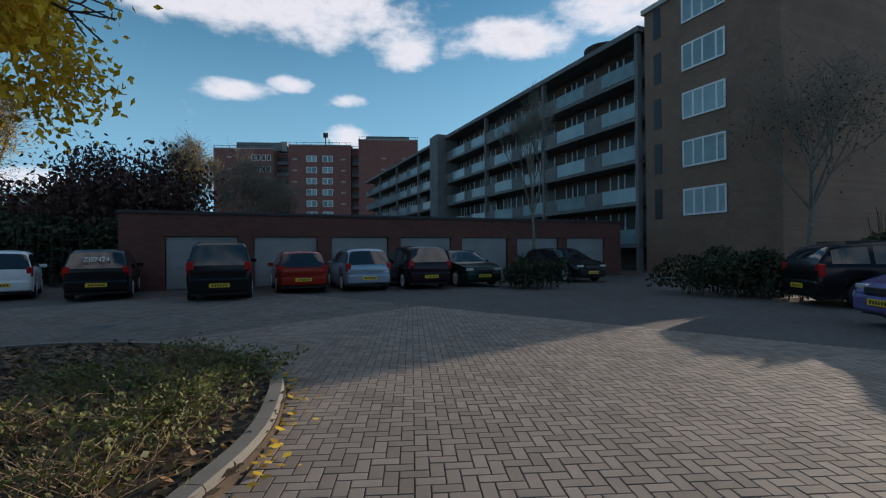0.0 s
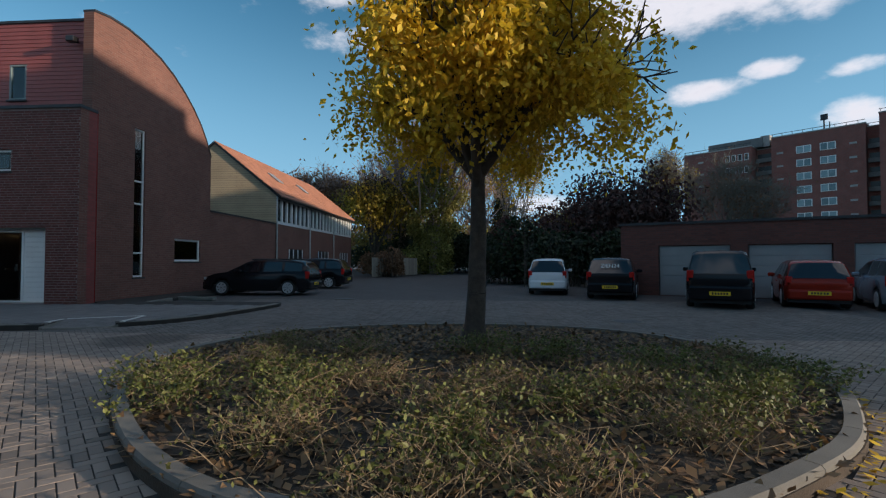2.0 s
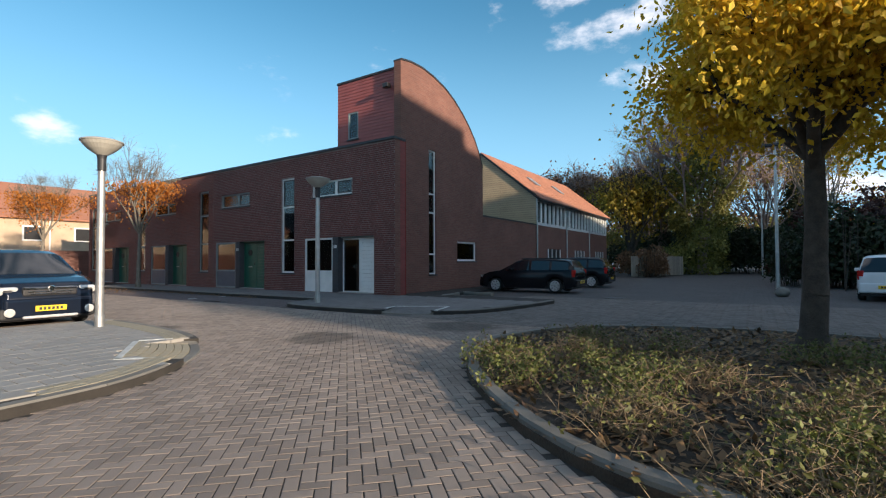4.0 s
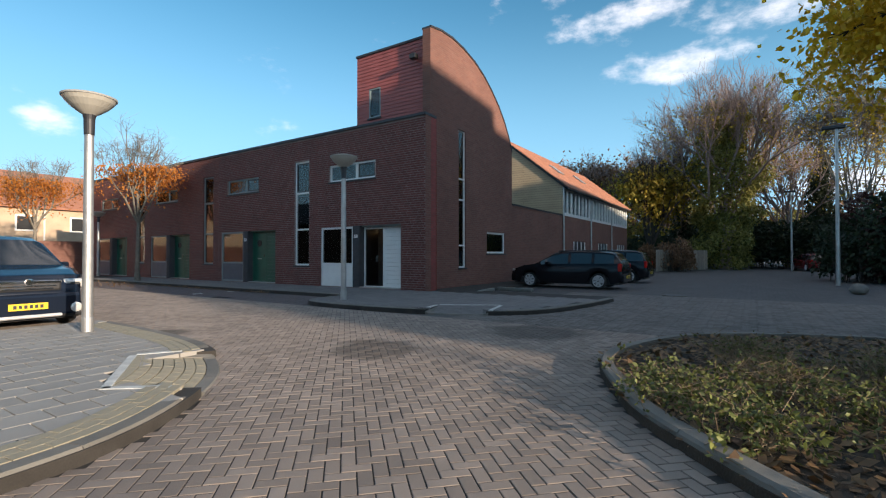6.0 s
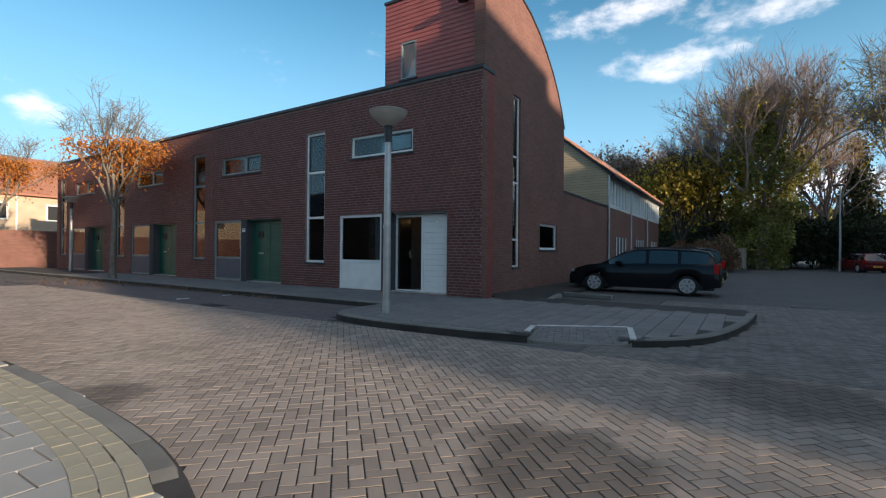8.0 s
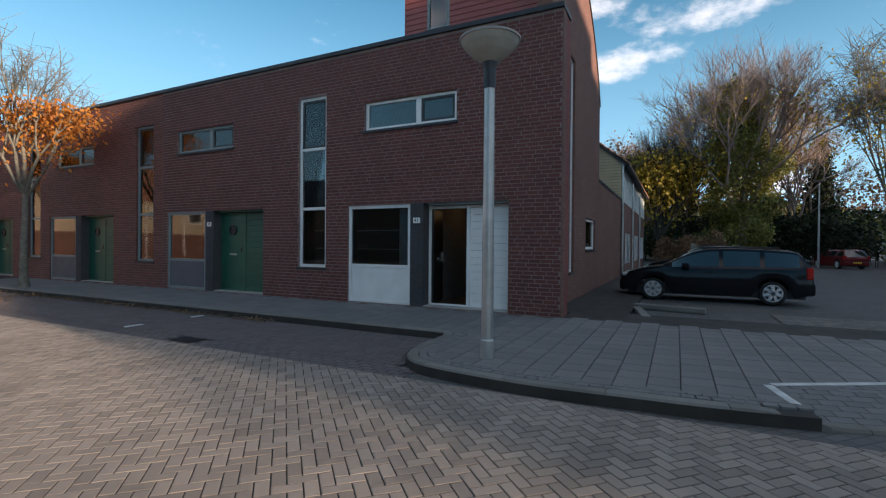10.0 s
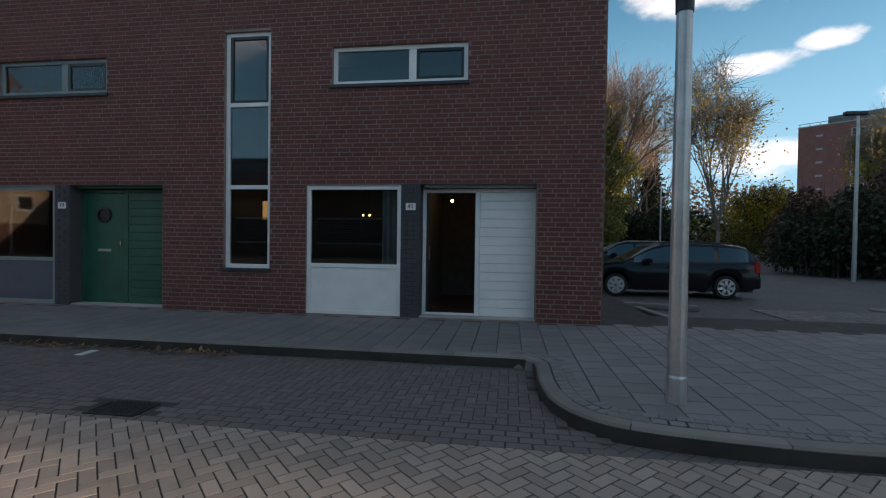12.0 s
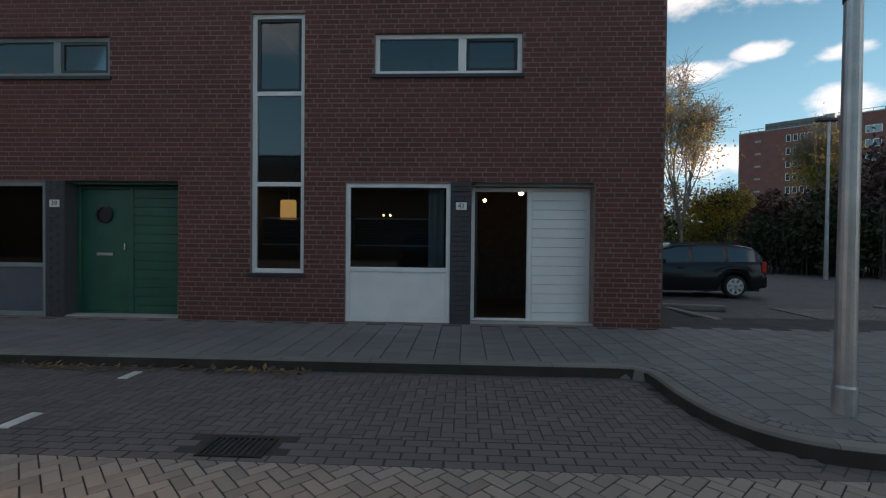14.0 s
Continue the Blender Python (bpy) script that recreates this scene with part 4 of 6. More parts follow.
wing = thing("brick_wing", "brown brick apartment wing with corner balconies", "apartment building", oriented(-3.74, 36.77, 0.902, -0.4317))
part("wall", boxes((-6.0, 3.05, 0.0, 5.2, -0.2, 14.6)), BLOCK_BRICK, wing)
part("roof", boxes((-6.0, 3.1, -0.15, 5.3, 14.6, 14.9)), CONCRETE, wing)
upper = part("penthouse", boxes((-5.0, 2.3, 0.9, 4.6, 14.9, 17.0)), BLOCK_BRICK, wing)
part("roof", boxes((-5.2, 2.9, 0.3, 5.2, 17.0, 17.4)), CONCRETE, upper)
for u in (-1.6, 0.2):
    part("pane", boxes((u, u + 1.5, 0.84, 0.9, 15.3, 16.8)), BALCONY_GLASS, upper)
    part("frame_bar", boxes((u - 0.08, u, 0.80, 0.9, 15.2, 16.9)), WHITE, upper); part("frame_bar", boxes((u + 1.5, u + 1.58, 0.80, 0.9, 15.2, 16.9)), WHITE, upper)
for k in range(3):
    part("pane", boxes((2.3, 2.36, 1.1 + k * 1.15, 2.1 + k * 1.15, 15.3, 16.8)), BALCONY_GLASS, upper)
for fl in range(5):
    z = 2.2 + fl * 2.6
    w = part("window", boxes((3.04, 3.1, 2.5, 3.5, z, z + 1.9)), WHITE, wing)
    part("pane", boxes((3.1, 3.12, 2.6, 3.4, z + 0.1, z + 1.8)), BALCONY_GLASS, w)
    balcony = part("balcony", boxes((3.05, 4.1, 4.1, 5.2, z - 0.35, z - 0.2)), CONCRETE, wing)
    for q in (0.1, 0.4, 0.7):
        part("rail", boxes((4.04, 4.1, 4.1, 5.2, z - 0.2 + q, z - 0.15 + q)), CAP, balcony)
        part("rail", boxes((3.05, 4.04, 4.1, 4.16, z - 0.2 + q, z - 0.15 + q)), CAP, balcony)

# red brick tower flats far behind
flats = thing("tower_flats", "red-brown brick high-rise flats with a stepped roofline", "apartment building", oriented(-132.8, 56.6, 0.693, 0.72))
HT, STOREY = 30.3, 3.2
for a, b, c, z in ((0, 15.9, 0, HT), (15.9, 19.7, 5.0, HT - 0.3), (19.7, 37.2, 2.2, HT + 1.6), (37.2, 39.6, 5.0, HT + 1.2), (39.6, 56.4, 0, HT + 2.8)):
    part("wall", boxes((a, b, c, 17.0, -0.2, z)), TOWER_BRICK, flats)
    part("roof", boxes((a - 0.1, b + 0.1, c - 0.1, 17.1, z, z + 0.25)), CONCRETE, flats)
    for u in np.arange(a + 0.2, b, 2.0):
        part("parapet_post", boxes((u, u + 0.1, c + 0.1, c + 0.2, z + 0.25, z + 0.9)), CAP, flats)
    part("parapet_rail", boxes((a, b, c + 0.1, c + 0.2, z + 0.85, z + 0.95)), CAP, flats)
part("plant_room", boxes((5.0, 17.5, 3.5, 13, HT + 0.2, HT + 2.6)), GALLERY_CONCRETE, flats)
part("plant_room", boxes((41.5, 54.0, 3.0, 13, HT + 3.0, HT + 4.6)), GALLERY_CONCRETE, flats)
part("plant_room", boxes((17.0, 19.0, 4.0, 8, HT + 0.2, HT + 3.0)), CONCRETE, flats)
part("mast", boxes((29.3, 29.6, 6.0, 6.3, HT + 1.8, HT + 6.0), (28.8, 30.2, 6.0, 6.2, HT + 4.8, HT + 6.2), (30.4, 30.6, 6.0, 6.2, HT + 1.8, HT + 4.2)), CAP, flats)
for fl in range(9):
    z = HT - 3.1 - fl * STOREY
    for a in (24.7, 29.2):
        w = part("window", boxes((a, a + 2.9, 2.1, 2.22, z, z + 1.75)), WHITE, flats)
        for j in range(2):
            part("pane", boxes((a + 0.14 + j * 1.38, a + 1.32 + j * 1.38, 2.06, 2.1, z + 0.14, z + 1.6)), BALCONY_GLASS, w)
    for j in range(4):
        w = part("window", boxes((10.2 + j * 1.4, 11.2 + j * 1.4, -0.06, 0.02, z - 0.2, z + 1.5)), WHITE, flats)
        part("pane", boxes((10.34 + j * 1.4, 11.06 + j * 1.4, -0.10, -0.06, z - 0.08, z + 1.38)), BLACK, w)
    for a, b in ((16.0, 19.6), (37.3, 39.5)):
        part("loggia", boxes((a + 0.2, b - 0.2, 4.9, 5.02, z - 0.6, z + 1.6)), BLACK, flats)
        part("loggia_rail", boxes((a, b, 3.6, 3.75, z - 0.7, z + 0.3)), GALLERY_CONCRETE, flats)
    for u, c in ((3.6, 0), (20.8, 2.2), (34.4, 2.2), (46.0, 0), (52.0, 0)):
        part("vent", boxes((u, u + 1.3, c - 0.06, c + 0.02, z + 0.5, z + 0.95)), CONCRETE, flats)

# houses that close the end of the street
end_row = thing("end_houses", "pale brick houses with orange tiled roof closing the street", "house", oriented(14.0, -52.0, -1.0, 0.0))
part("wall", boxes((0, 44, 0, 8, -0.1, 5.4)), material("pale_brick", (0.48, 0.36, 0.25), 0.85, var=0.2, scale=1.0), end_row)
part("base", boxes((0, 44, -0.05, 0, -0.1, 2.3)), BRICK_FAR_XZ, end_row)
part("roof", prism([(-0.4, 5.3), (4.0, 8.6), (8.4, 5.3), (8.4, 5.15), (-0.4, 5.15)], lambda a, b, k: (44 * k, a, b)), ROOFTILE, end_row)
for k in range(12):
    w = part("window", boxes((1.2 + k * 3.6, 2.6 + k * 3.6, -0.06, 0.02, 3.3, 4.6)), WHITE, end_row)
    part("pane", boxes((1.32 + k * 3.6, 2.48 + k * 3.6, -0.09, -0.06, 3.42, 4.48)), BLACK, w)
    part("downpipe", boxes((3.0 + k * 3.6, 3.1 + k * 3.6, -0.12, -0.05, 0, 5.2)), WHITE, end_row)
# Out of view; added so the terrace windows mirror dark walls and roofs.
east_row = thing("east_houses", "unseen plain brick houses with tiled roof across the street", "house", oriented(15.0, 6.0, 0.0, -1.0))
part("wall", boxes((0, 80, 0, 8, -0.1, 5.4)), GALLERY_WALL, east_row)
part("roof", prism([(-0.4, 5.3), (4.0, 8.6), (8.4, 5.3), (8.4, 5.15), (-0.4, 5.15)], lambda a, b, k: (80 * k, a, b)), CAP, east_row)
setting("wall_garden", boxes((-20.0, -8.6, -43.2, -43.0, -0.1, 2.3)), BRICK_FAR_XZ, "brown brick garden wall at the end of the terrace", "wall")


# ---- plants ----
def tube(verts, faces, a, b, ra, rb, sides=6):
    axis = (b - a)
    if axis.length < 1e-4:
        return
    q = axis.to_track_quat("Z", "Y")
    i = len(verts)
    for p, r in ((a, ra), (b, rb)):
        for k in range(sides):
            t = 2 * math.pi * k / sides
            verts.append(tuple(p + q @ Vector((r * math.cos(t), r * math.sin(t), 0))))
    for k in range(sides):
        j = (k + 1) % sides
        faces.append((i + k, i + j, i + sides + j, i + sides + k))


def leaf_quad(verts, faces, p, size, rng, droop=0.0):
    d = Vector((rng.uniform(-1, 1), rng.uniform(-1, 1), rng.uniform(-1, 0.7) - droop))
    if d.length < 0.05:
        d = Vector((0, 0, -1))
    d.normalize()
    s = d.cross(Vector((rng.uniform(-1, 1), rng.uniform(-1, 1), rng.uniform(-1, 1))))
    if s.length < 0.05:
        s = Vector((1, 0, 0))
    s.normalize()
    n = d.cross(s)
    w = size * rng.uniform(0.65, 1.2)
    i = len(verts)
    for v in (Vector(), d * w * 0.45 + s * w * 0.30 + n * w * 0.06, d * w, d * w * 0.45 - s * w * 0.30 + n * w * 0.06):
        verts.append(tuple(p + v))
    faces.append((i, i + 1, i + 2, i + 3))


def grow(rng, verts, faces, tips, p, d, length, r, depth, spread, lift, shrink=0.72, sides=6):
    steps = 3
    q = p
    for s in range(steps):
        d = (d + Vector((rng.uniform(-1, 1), rng.uniform(-1, 1), rng.uniform(-0.6, 1) * 0.7)) * 0.13 + Vector((0, 0, lift * 0.06))).normalized()
        n = q + d * (length / steps)
        tube(verts, faces, q, n, r * (1 - 0.25 * s / steps), r * (1 - 0.25 * (s + 1) / steps), sides)
        q = n
        if depth <= 3:
            tips.append((q, depth))
    if depth == 0:
        return
    count = rng.choice((2, 3, 3)) if depth > 1 else rng.choice((2, 3, 4))
    base = rng.uniform(0, 2 * math.pi)
    for k in range(count):
        t = base + 2 * math.pi * k / count + rng.uniform(-0.5, 0.5)
        side = d.orthogonal().normalized()
        side.rotate(Matrix.Rotation(t, 3, d))
        nd = (d + side * spread * rng.uniform(0.6, 1.25) + Vector((0, 0, lift * 0.2))).normalized()
        grow(rng, verts, faces, tips, q, nd, length * shrink * rng.uniform(0.8, 1.15), r * 0.62, depth - 1, spread, lift, shrink, max(3, sides - 1))


def tree(label, x, y, trunk, first, radius, depth, spread, lift, leaves, size, mat, bark, seed, scatter=0.35, shrink=0.74, keep=lambda p, rng: True, z=0.0, limbs=5, twigs=0):
    """A tree with a tapered trunk, forking limbs and a crown of single leaves."""
    rng = random.Random(seed)
    ob = thing("tree", label, "tree", pose(x, y, z))
    v, f, tips = [], [], []
    q = Vector((0, 0, -0.1))
    lean = Vector((rng.uniform(-0.05, 0.05), rng.uniform(-0.05, 0.05), 1))
    for s in range(6):
        n = q + lean * (trunk + 0.1) / 6 + Vector((rng.uniform(-1, 1), rng.uniform(-1, 1), 0)) * radius * 0.12
        flare = 1.55 - 0.55 * min(1, s / 1.0) if s < 1 else 1.0
        tube(v, f, q, n, radius * (flare if s == 0 else 1 - 0.06 * s), radius * (1 - 0.06 * (s + 1)), 12)
        q = n
    base = rng.uniform(0, 6.28)
    for k in range(limbs):
        t = base + 2 * math.pi * k / limbs + rng.uniform(-0.4, 0.4)
        d = Vector((math.cos(t) * spread * 1.15, math.sin(t) * spread * 1.15, 1.0)).normalized()
        grow(rng, v, f, tips, q - Vector((0, 0, 0.25 * rng.random())), d, first * rng.uniform(0.85, 1.15), radius * 0.5, depth, spread, lift, shrink)
    grow(rng, v, f, tips, q, Vector((0, 0, 1)), first * 1.1, radius * 0.6, depth, spread, lift, shrink)
    raw("trunk", v, f, bark, ob, smooth=True)
    pts = [p for p, dd in tips]
    if twigs:
        v, f = [], []
        for k in range(twigs):
            p = rng.choice(pts)
            d = Vector((rng.uniform(-1, 1), rng.uniform(-1, 1), rng.uniform(-0.3, 1))).normalized()
            e = p + d * first * rng.uniform(0.18, 0.6)
            tube(v, f, p, e, 0.0055 * first, 0.002 * first, 3)
        tagged(raw("twig_mass", v, f, bark, ob), kind="stuff")
    if leaves:
        v, f = [], []
        made = 0
        while made < leaves:
            p = rng.choice(pts)
            c = p + Vector((rng.gauss(0, scatter), rng.gauss(0, scatter), rng.gauss(0, scatter) - scatter * 0.8))
            made += 1
            if not keep(c, rng):
                continue
            leaf_quad(v, f, c, size, rng, 0.5)
        tagged(raw("crown", v, f, mat, ob), kind="stuff")
    return ob


def clump(name, label, category, x, y, rx, ry, h, leaves, size, mat, seed, z0=0.0, stems=60, parent=None):
    """A dense shrub: leaves in uneven humps over thin stems."""
    rng = random.Random(seed)
    ob = thing(name, label, category, pose(x, y, z0))
    humps = [(rng.uniform(-0.75, 0.75) * rx, rng.uniform(-0.75, 0.75) * ry, rng.uniform(0.55, 1.0) * h, rng.uniform(0.25, 0.5)) for k in range(9)]
    v, f = [], []
    for k in range(stems):
        a = Vector((rng.uniform(-1, 1) * rx * 0.8, rng.uniform(-1, 1) * ry * 0.8, 0))
        tube(v, f, a, a + Vector((rng.uniform(-0.3, 0.3), rng.uniform(-0.3, 0.3), h * rng.uniform(0.5, 0.95))), 0.012 * h ** 0.5, 0.005 * h ** 0.5, 4)
    tagged(raw("stem_mass", v, f, BARK, ob), kind="stuff")
    v, f = [], []
    for k in range(leaves):
        hx, hy, hh, hr = rng.choice(humps)
        t, u = rng.uniform(0, 6.28), rng.random() ** 0.5
        rr = u
        px, py = hx + math.cos(t) * rr * hr * rx * 1.3, hy + math.sin(t) * rr * hr * ry * 1.3
        dome = math.sqrt(max(0.0, 1 - u * u))
        pz = hh * (0.25 + 0.75 * dome) * (1 - 0.75 * rng.random() ** 2.5)
        leaf_quad(v, f, Vector((px, py, pz)), size, rng)
    tagged(raw("foliage", v, f, mat, ob), kind="stuff")
    return ob


TWIGBARK = material("red_twig", (0.28, 0.21, 0.185), 0.9, var=0.3, scale=4, bump=0.2)
YELLOW_IVY = leaf_material("yellow_green_leaf", (0.13, 0.11, 0.012), (0.55, 0.38, 0.04), through=0.35)


def not_low(z):
    return lambda p, rng: p.z > z


tree("street tree with dense golden yellow crown in the planted island", -6.85, -0.45, 2.65, 1.0, 0.165, 4, 0.68, 0.12, 88000, 0.105, YELLOW_LEAF, BARK, 5, 0.29, 0.74, lambda p, rng: p.z > 2.0 + 0.35 * noise.noise(p * 0.9) and math.hypot(p.x + 0.2, p.y + 0.3) < 2.85 + 0.8 * noise.noise(p * 1.1) + rng.gauss(0, 0.14) and noise.noise(p * 1.5 + Vector((3, 1, 7))) > -0.14 + rng.gauss(0, 0.06), 0.05, 6)
tree("half-bare street tree with orange autumn leaves on the pavement", -10.6, -27.4, 2.9, 1.2, 0.11, 4, 0.5, 0.9, 8000, 0.13, ORANGE_LEAF, PALEBARK, 7, 0.3, 0.76, lambda p, rng: 2.6 < p.z < 5.4, 0.1, 5, 900)
tree("half-bare street tree with orange autumn leaves on the pavement", -9.6, -37.5, 2.9, 1.2, 0.11, 4, 0.5, 0.9, 8000, 0.13, ORANGE_LEAF, PALEBARK, 9, 0.3, 0.76, lambda p, rng: 2.6 < p.z < 5.6, 0.1, 5, 900)
# wood at the end of the side road
def fan_tree(label, x, y, height, spread, seed, limbs, twigs, ivy_height, ivy_width, ivy_leaves, ivy_mat, sparse=0):
    """A tall bare tree: steep forking limbs, a fringe of fine twigs, ivy round the trunk."""
    rng = random.Random(seed)
    ob = thing("tree", label, "tree", pose(x, y, 0))
    v, f, tips = [], [], []
    base = height * 0.16
    tube(v, f, Vector((0, 0, -0.1)), Vector((0, 0, base)), height * 0.028, height * 0.02, 12)
    for k in range(limbs):
        t = 2 * math.pi * k / limbs + rng.uniform(-0.3, 0.3)
        out = spread * rng.uniform(0.25, 1.0)
        d = Vector((math.cos(t) * out, math.sin(t) * out, 1.0)).normalized()
        grow(rng, v, f, tips, Vector((0, 0, base * rng.uniform(0.7, 1.25))), d, height * 0.25 * rng.uniform(0.85, 1.1) * (1.15 - 0.25 * out / spread), height * 0.010, 4, spread * 0.78, 0.25, 0.74)
    raw("trunk", v, f, TWIGBARK, ob, smooth=True)
    heart = Vector((0, 0, height * 0.35))
    ends = [p for p, dd in tips if p.z > height * 0.3 and dd <= 2]
    v, f = [], []
    for k in range(twigs):
        p = rng.choice(ends)
        d = ((p - heart).normalized() + Vector((rng.gauss(0, 0.55), rng.gauss(0, 0.55), rng.gauss(0.1, 0.45)))).normalized()
        mid = p + d * height * rng.uniform(0.02, 0.05)
        e = mid + (d + Vector((rng.gauss(0, 0.3), rng.gauss(0, 0.3), rng.gauss(0.1, 0.2)))).normalized() * height * rng.uniform(0.015, 0.045)
        tube(v, f, p, mid, 0.011, 0.008, 3); tube(v, f, mid, e, 0.008, 0.004, 3)
    tagged(raw("twig_mass", v, f, TWIGBARK, ob), kind="stuff")
    v, f = [], []
    for k in range(ivy_leaves):
        z = rng.uniform(0.3, ivy_height)
        t = rng.uniform(0, 6.283)
        edge = ivy_width * (1 - 0.45 * (z / ivy_height) ** 2) * (0.62 + 0.75 * noise.noise(Vector((math.cos(t) * 1.3, math.sin(t) * 1.3, z * 0.42 + seed))))
        r = max(0.25, edge) * (1 - 0.35 * rng.random() ** 2)
        leaf_quad(v, f, Vector((math.cos(t) * r, math.sin(t) * r, z + rng.gauss(0, 0.25))), 0.30, rng, 0.5)
    tagged(raw("ivy", v, f, ivy_mat, ob), kind="stuff")
    if sparse:
        v, f = [], []
        for k in range(sparse):
            p = rng.choice(tips)[0]
            if p.z < height * 0.75:
                leaf_quad(v, f, p + Vector((rng.gauss(0, 0.5), rng.gauss(0, 0.5), rng.gauss(0, 0.5))), 0.26, rng, 0.5)
        tagged(raw("crown", v, f, YELLOW_IVY, ob), kind="stuff")
    return ob


def fir(label, x, y, height, radius, leaves, mat, seed):
    """A dark conifer with drooping tiers."""
    rng = random.Random(seed)
    ob = thing("tree", label, "tree", pose(x, y, 0))
    v, f = [], []
    tube(v, f, Vector((0, 0, -0.1)), Vector((0, 0, height * 0.97)), radius * 0.08, 0.03, 8)
    limbs = []
    for k in range(150):
        z = height * (0.06 + 0.92 * (k / 150))
        t = k * 2.4 + rng.uniform(-0.3, 0.3)
        r = radius * (1 - z / height) ** 0.8 * rng.uniform(0.7, 1.15) + 0.1
        a, b = Vector((0, 0, z)), Vector((math.cos(t) * r, math.sin(t) * r, z - 0.25 * r))
        tube(v, f, a, b, 0.05, 0.012, 4)
        limbs.append((a, b))
    raw("trunk", v, f, BARK, ob, smooth=True)
    v, f = [], []
    for k in range(leaves):
        a, b = rng.choice(limbs)
        p = a.lerp(b, rng.random() ** 0.6) + Vector((rng.gauss(0, 0.18), rng.gauss(0, 0.18), rng.gauss(-0.1, 0.14)))
        leaf_quad(v, f, p, 0.34, rng, 0.8)
    tagged(raw("crown", v, f, mat, ob), kind="stuff")
    return ob


fan_tree("tall bare tree with reddish twigs and an ivy-clad trunk", -51.5, -5.2, 19.0, 0.66, 11, 12, 9500, 15.5, 4.2, 26000, IVY_LEAF, 3600)
fan_tree("slimmer bare tree with a few thin yellow leaves", -55.0, -9.3, 14.5, 0.48, 12, 8, 4200, 8.0, 1.5, 2500, DARK_LEAF, 3800)
fan_tree("bare tree leaning over the far hedge", -60.0, 0.2, 14.0, 0.6, 13, 8, 3800, 4.0, 1.0, 800, IVY_LEAF, 900)
fir("dark fir at the end of the side road", -64.0, 3.0, 13.2, 3.0, 7000, DARK_LEAF, 17)
tree("yellowing tree with ivy on its trunk", -50.0, -11.5, 2.0, 2.7, 0.3, 4, 0.45, 0.9, 7500, 0.36, YELLOW_IVY, BARK, 13, 0.7, 0.75, lambda p, rng: p.z < 10, 0, 6, 2500)
tree("slender birch with thin yellow leaves", -46.5, 3.4, 2.6, 3.7, 0.18, 4, 0.24, 1.0, 5200, 0.24, YELLOW_IVY, PALEBARK, 14, 0.9, 0.76, lambda p, rng: rng.random() < 1.15 - p.z / 16, 0, 6, 2600)
tree("bushy yellowing tree behind the shrubbery", -50.0, 8.6, 1.5, 1.7, 0.22, 4, 0.45, 0.8, 5200, 0.26, YELLOW_IVY, BARK, 25, 0.7, 0.75, not_low(1.0), 0, 6, 2500)
tree("slender birch with thin yellow leaves", -56.0, 21.5, 3.0, 3.0, 0.22, 4, 0.32, 1.2, 5000, 0.32, YELLOW_IVY, PALEBARK, 24, 0.8, 0.78, lambda p, rng: p.z < 9.5 or rng.random() < 0.25, 0, 6, 4500)
tree("brown autumn tree behind the house row", -60.0, -20.0, 3.0, 2.9, 0.35, 4, 0.5, 0.7, 9000, 0.4, BROWN_LEAF, TWIGBARK, 15, 0.9, 0.75, not_low(2), 0, 6, 5000)
tree("brown autumn tree behind the house row", -66.0, -13.0, 3.0, 3.1, 0.35, 4, 0.5, 0.7, 9000, 0.4, BROWN_LEAF, TWIGBARK, 16, 0.9, 0.75, not_low(2), 0, 6, 5000)
tree("bare pale tree behind the garages", -48.0, 24.0, 3.0, 2.4, 0.25, 4, 0.6, 0.7, 600, 0.3, BROWN_LEAF, PALEBARK, 18, 0.7, 0.75, not_low(2), 0, 5, 3000)
tree("bare pale tree behind the garages", -60.0, 33.0, 3.0, 2.6, 0.25, 4, 0.6, 0.7, 600, 0.3, BROWN_LEAF, PALEBARK, 19, 0.7, 0.75, not_low(2), 0, 5, 3000)
tree("dark purple-leaved tree beside the garages", -30.0, 8.5, 1.2, 1.9, 0.25, 4, 0.7, 0.3, 9000, 0.3, PURPLE_LEAF, BARK, 20, 0.6, 0.74, not_low(0.3), 0, 6)
tree("slender bare tree in front of the gallery flats", -11.8, 21.0, 3.2, 1.7, 0.1, 4, 0.32, 1.3, 0, 0.1, BROWN_LEAF, PALEBARK, 21, 0.3, 0.76, not_low(1), 0, 4, 500)
tree("bare ivy-hung tree at the corner of the square", -1.5, 26.5, 3.2, 1.9, 0.14, 4, 0.5, 0.6, 900, 0.12, DARK_LEAF, PALEBARK, 22, 0.5, 0.76, not_low(1), 0, 5, 900)

clump("shrub", "dark evergreen shrubbery beside the parked cars", "shrub", -26.8, 5.0, 3.0, 4.0, 4.2, 9000, 0.28, DARK_LEAF, 31)
clump("shrub", "dark purple shrubbery behind the parked cars", "shrub", -31.0, 3.8, 3.0, 3.0, 5.0, 7000, 0.3, PURPLE_LEAF, 32)
clump("shrub", "dense dark hedge along the side road", "shrub", -37.5, 6.6, 6.0, 3.0, 4.5, 9000, 0.3, DARK_LEAF, 33)
clump("shrub", "dark undergrowth at the end of the side road", "shrub", -57.0, -3.0, 4.0, 12.0, 5.0, 11000, 0.42, DARK_LEAF, 34)
clump("shrub", "brown shrubs behind the wooden fence", "shrub", -47.0, -9.5, 3.5, 2.0, 2.6, 5000, 0.25, BROWN_LEAF, 35)
clump("shrub", "olive hedge at the end of the side road", "shrub", -52.0, 8.0, 4.0, 6.0, 4.0, 7000, 0.36, IVY_LEAF, 36)
clump("shrub", "dark undergrowth below the tall trees", "shrub", -62.0, -6.0, 4.0, 11.0, 5.5, 9000, 0.45, DARK_LEAF, 42)
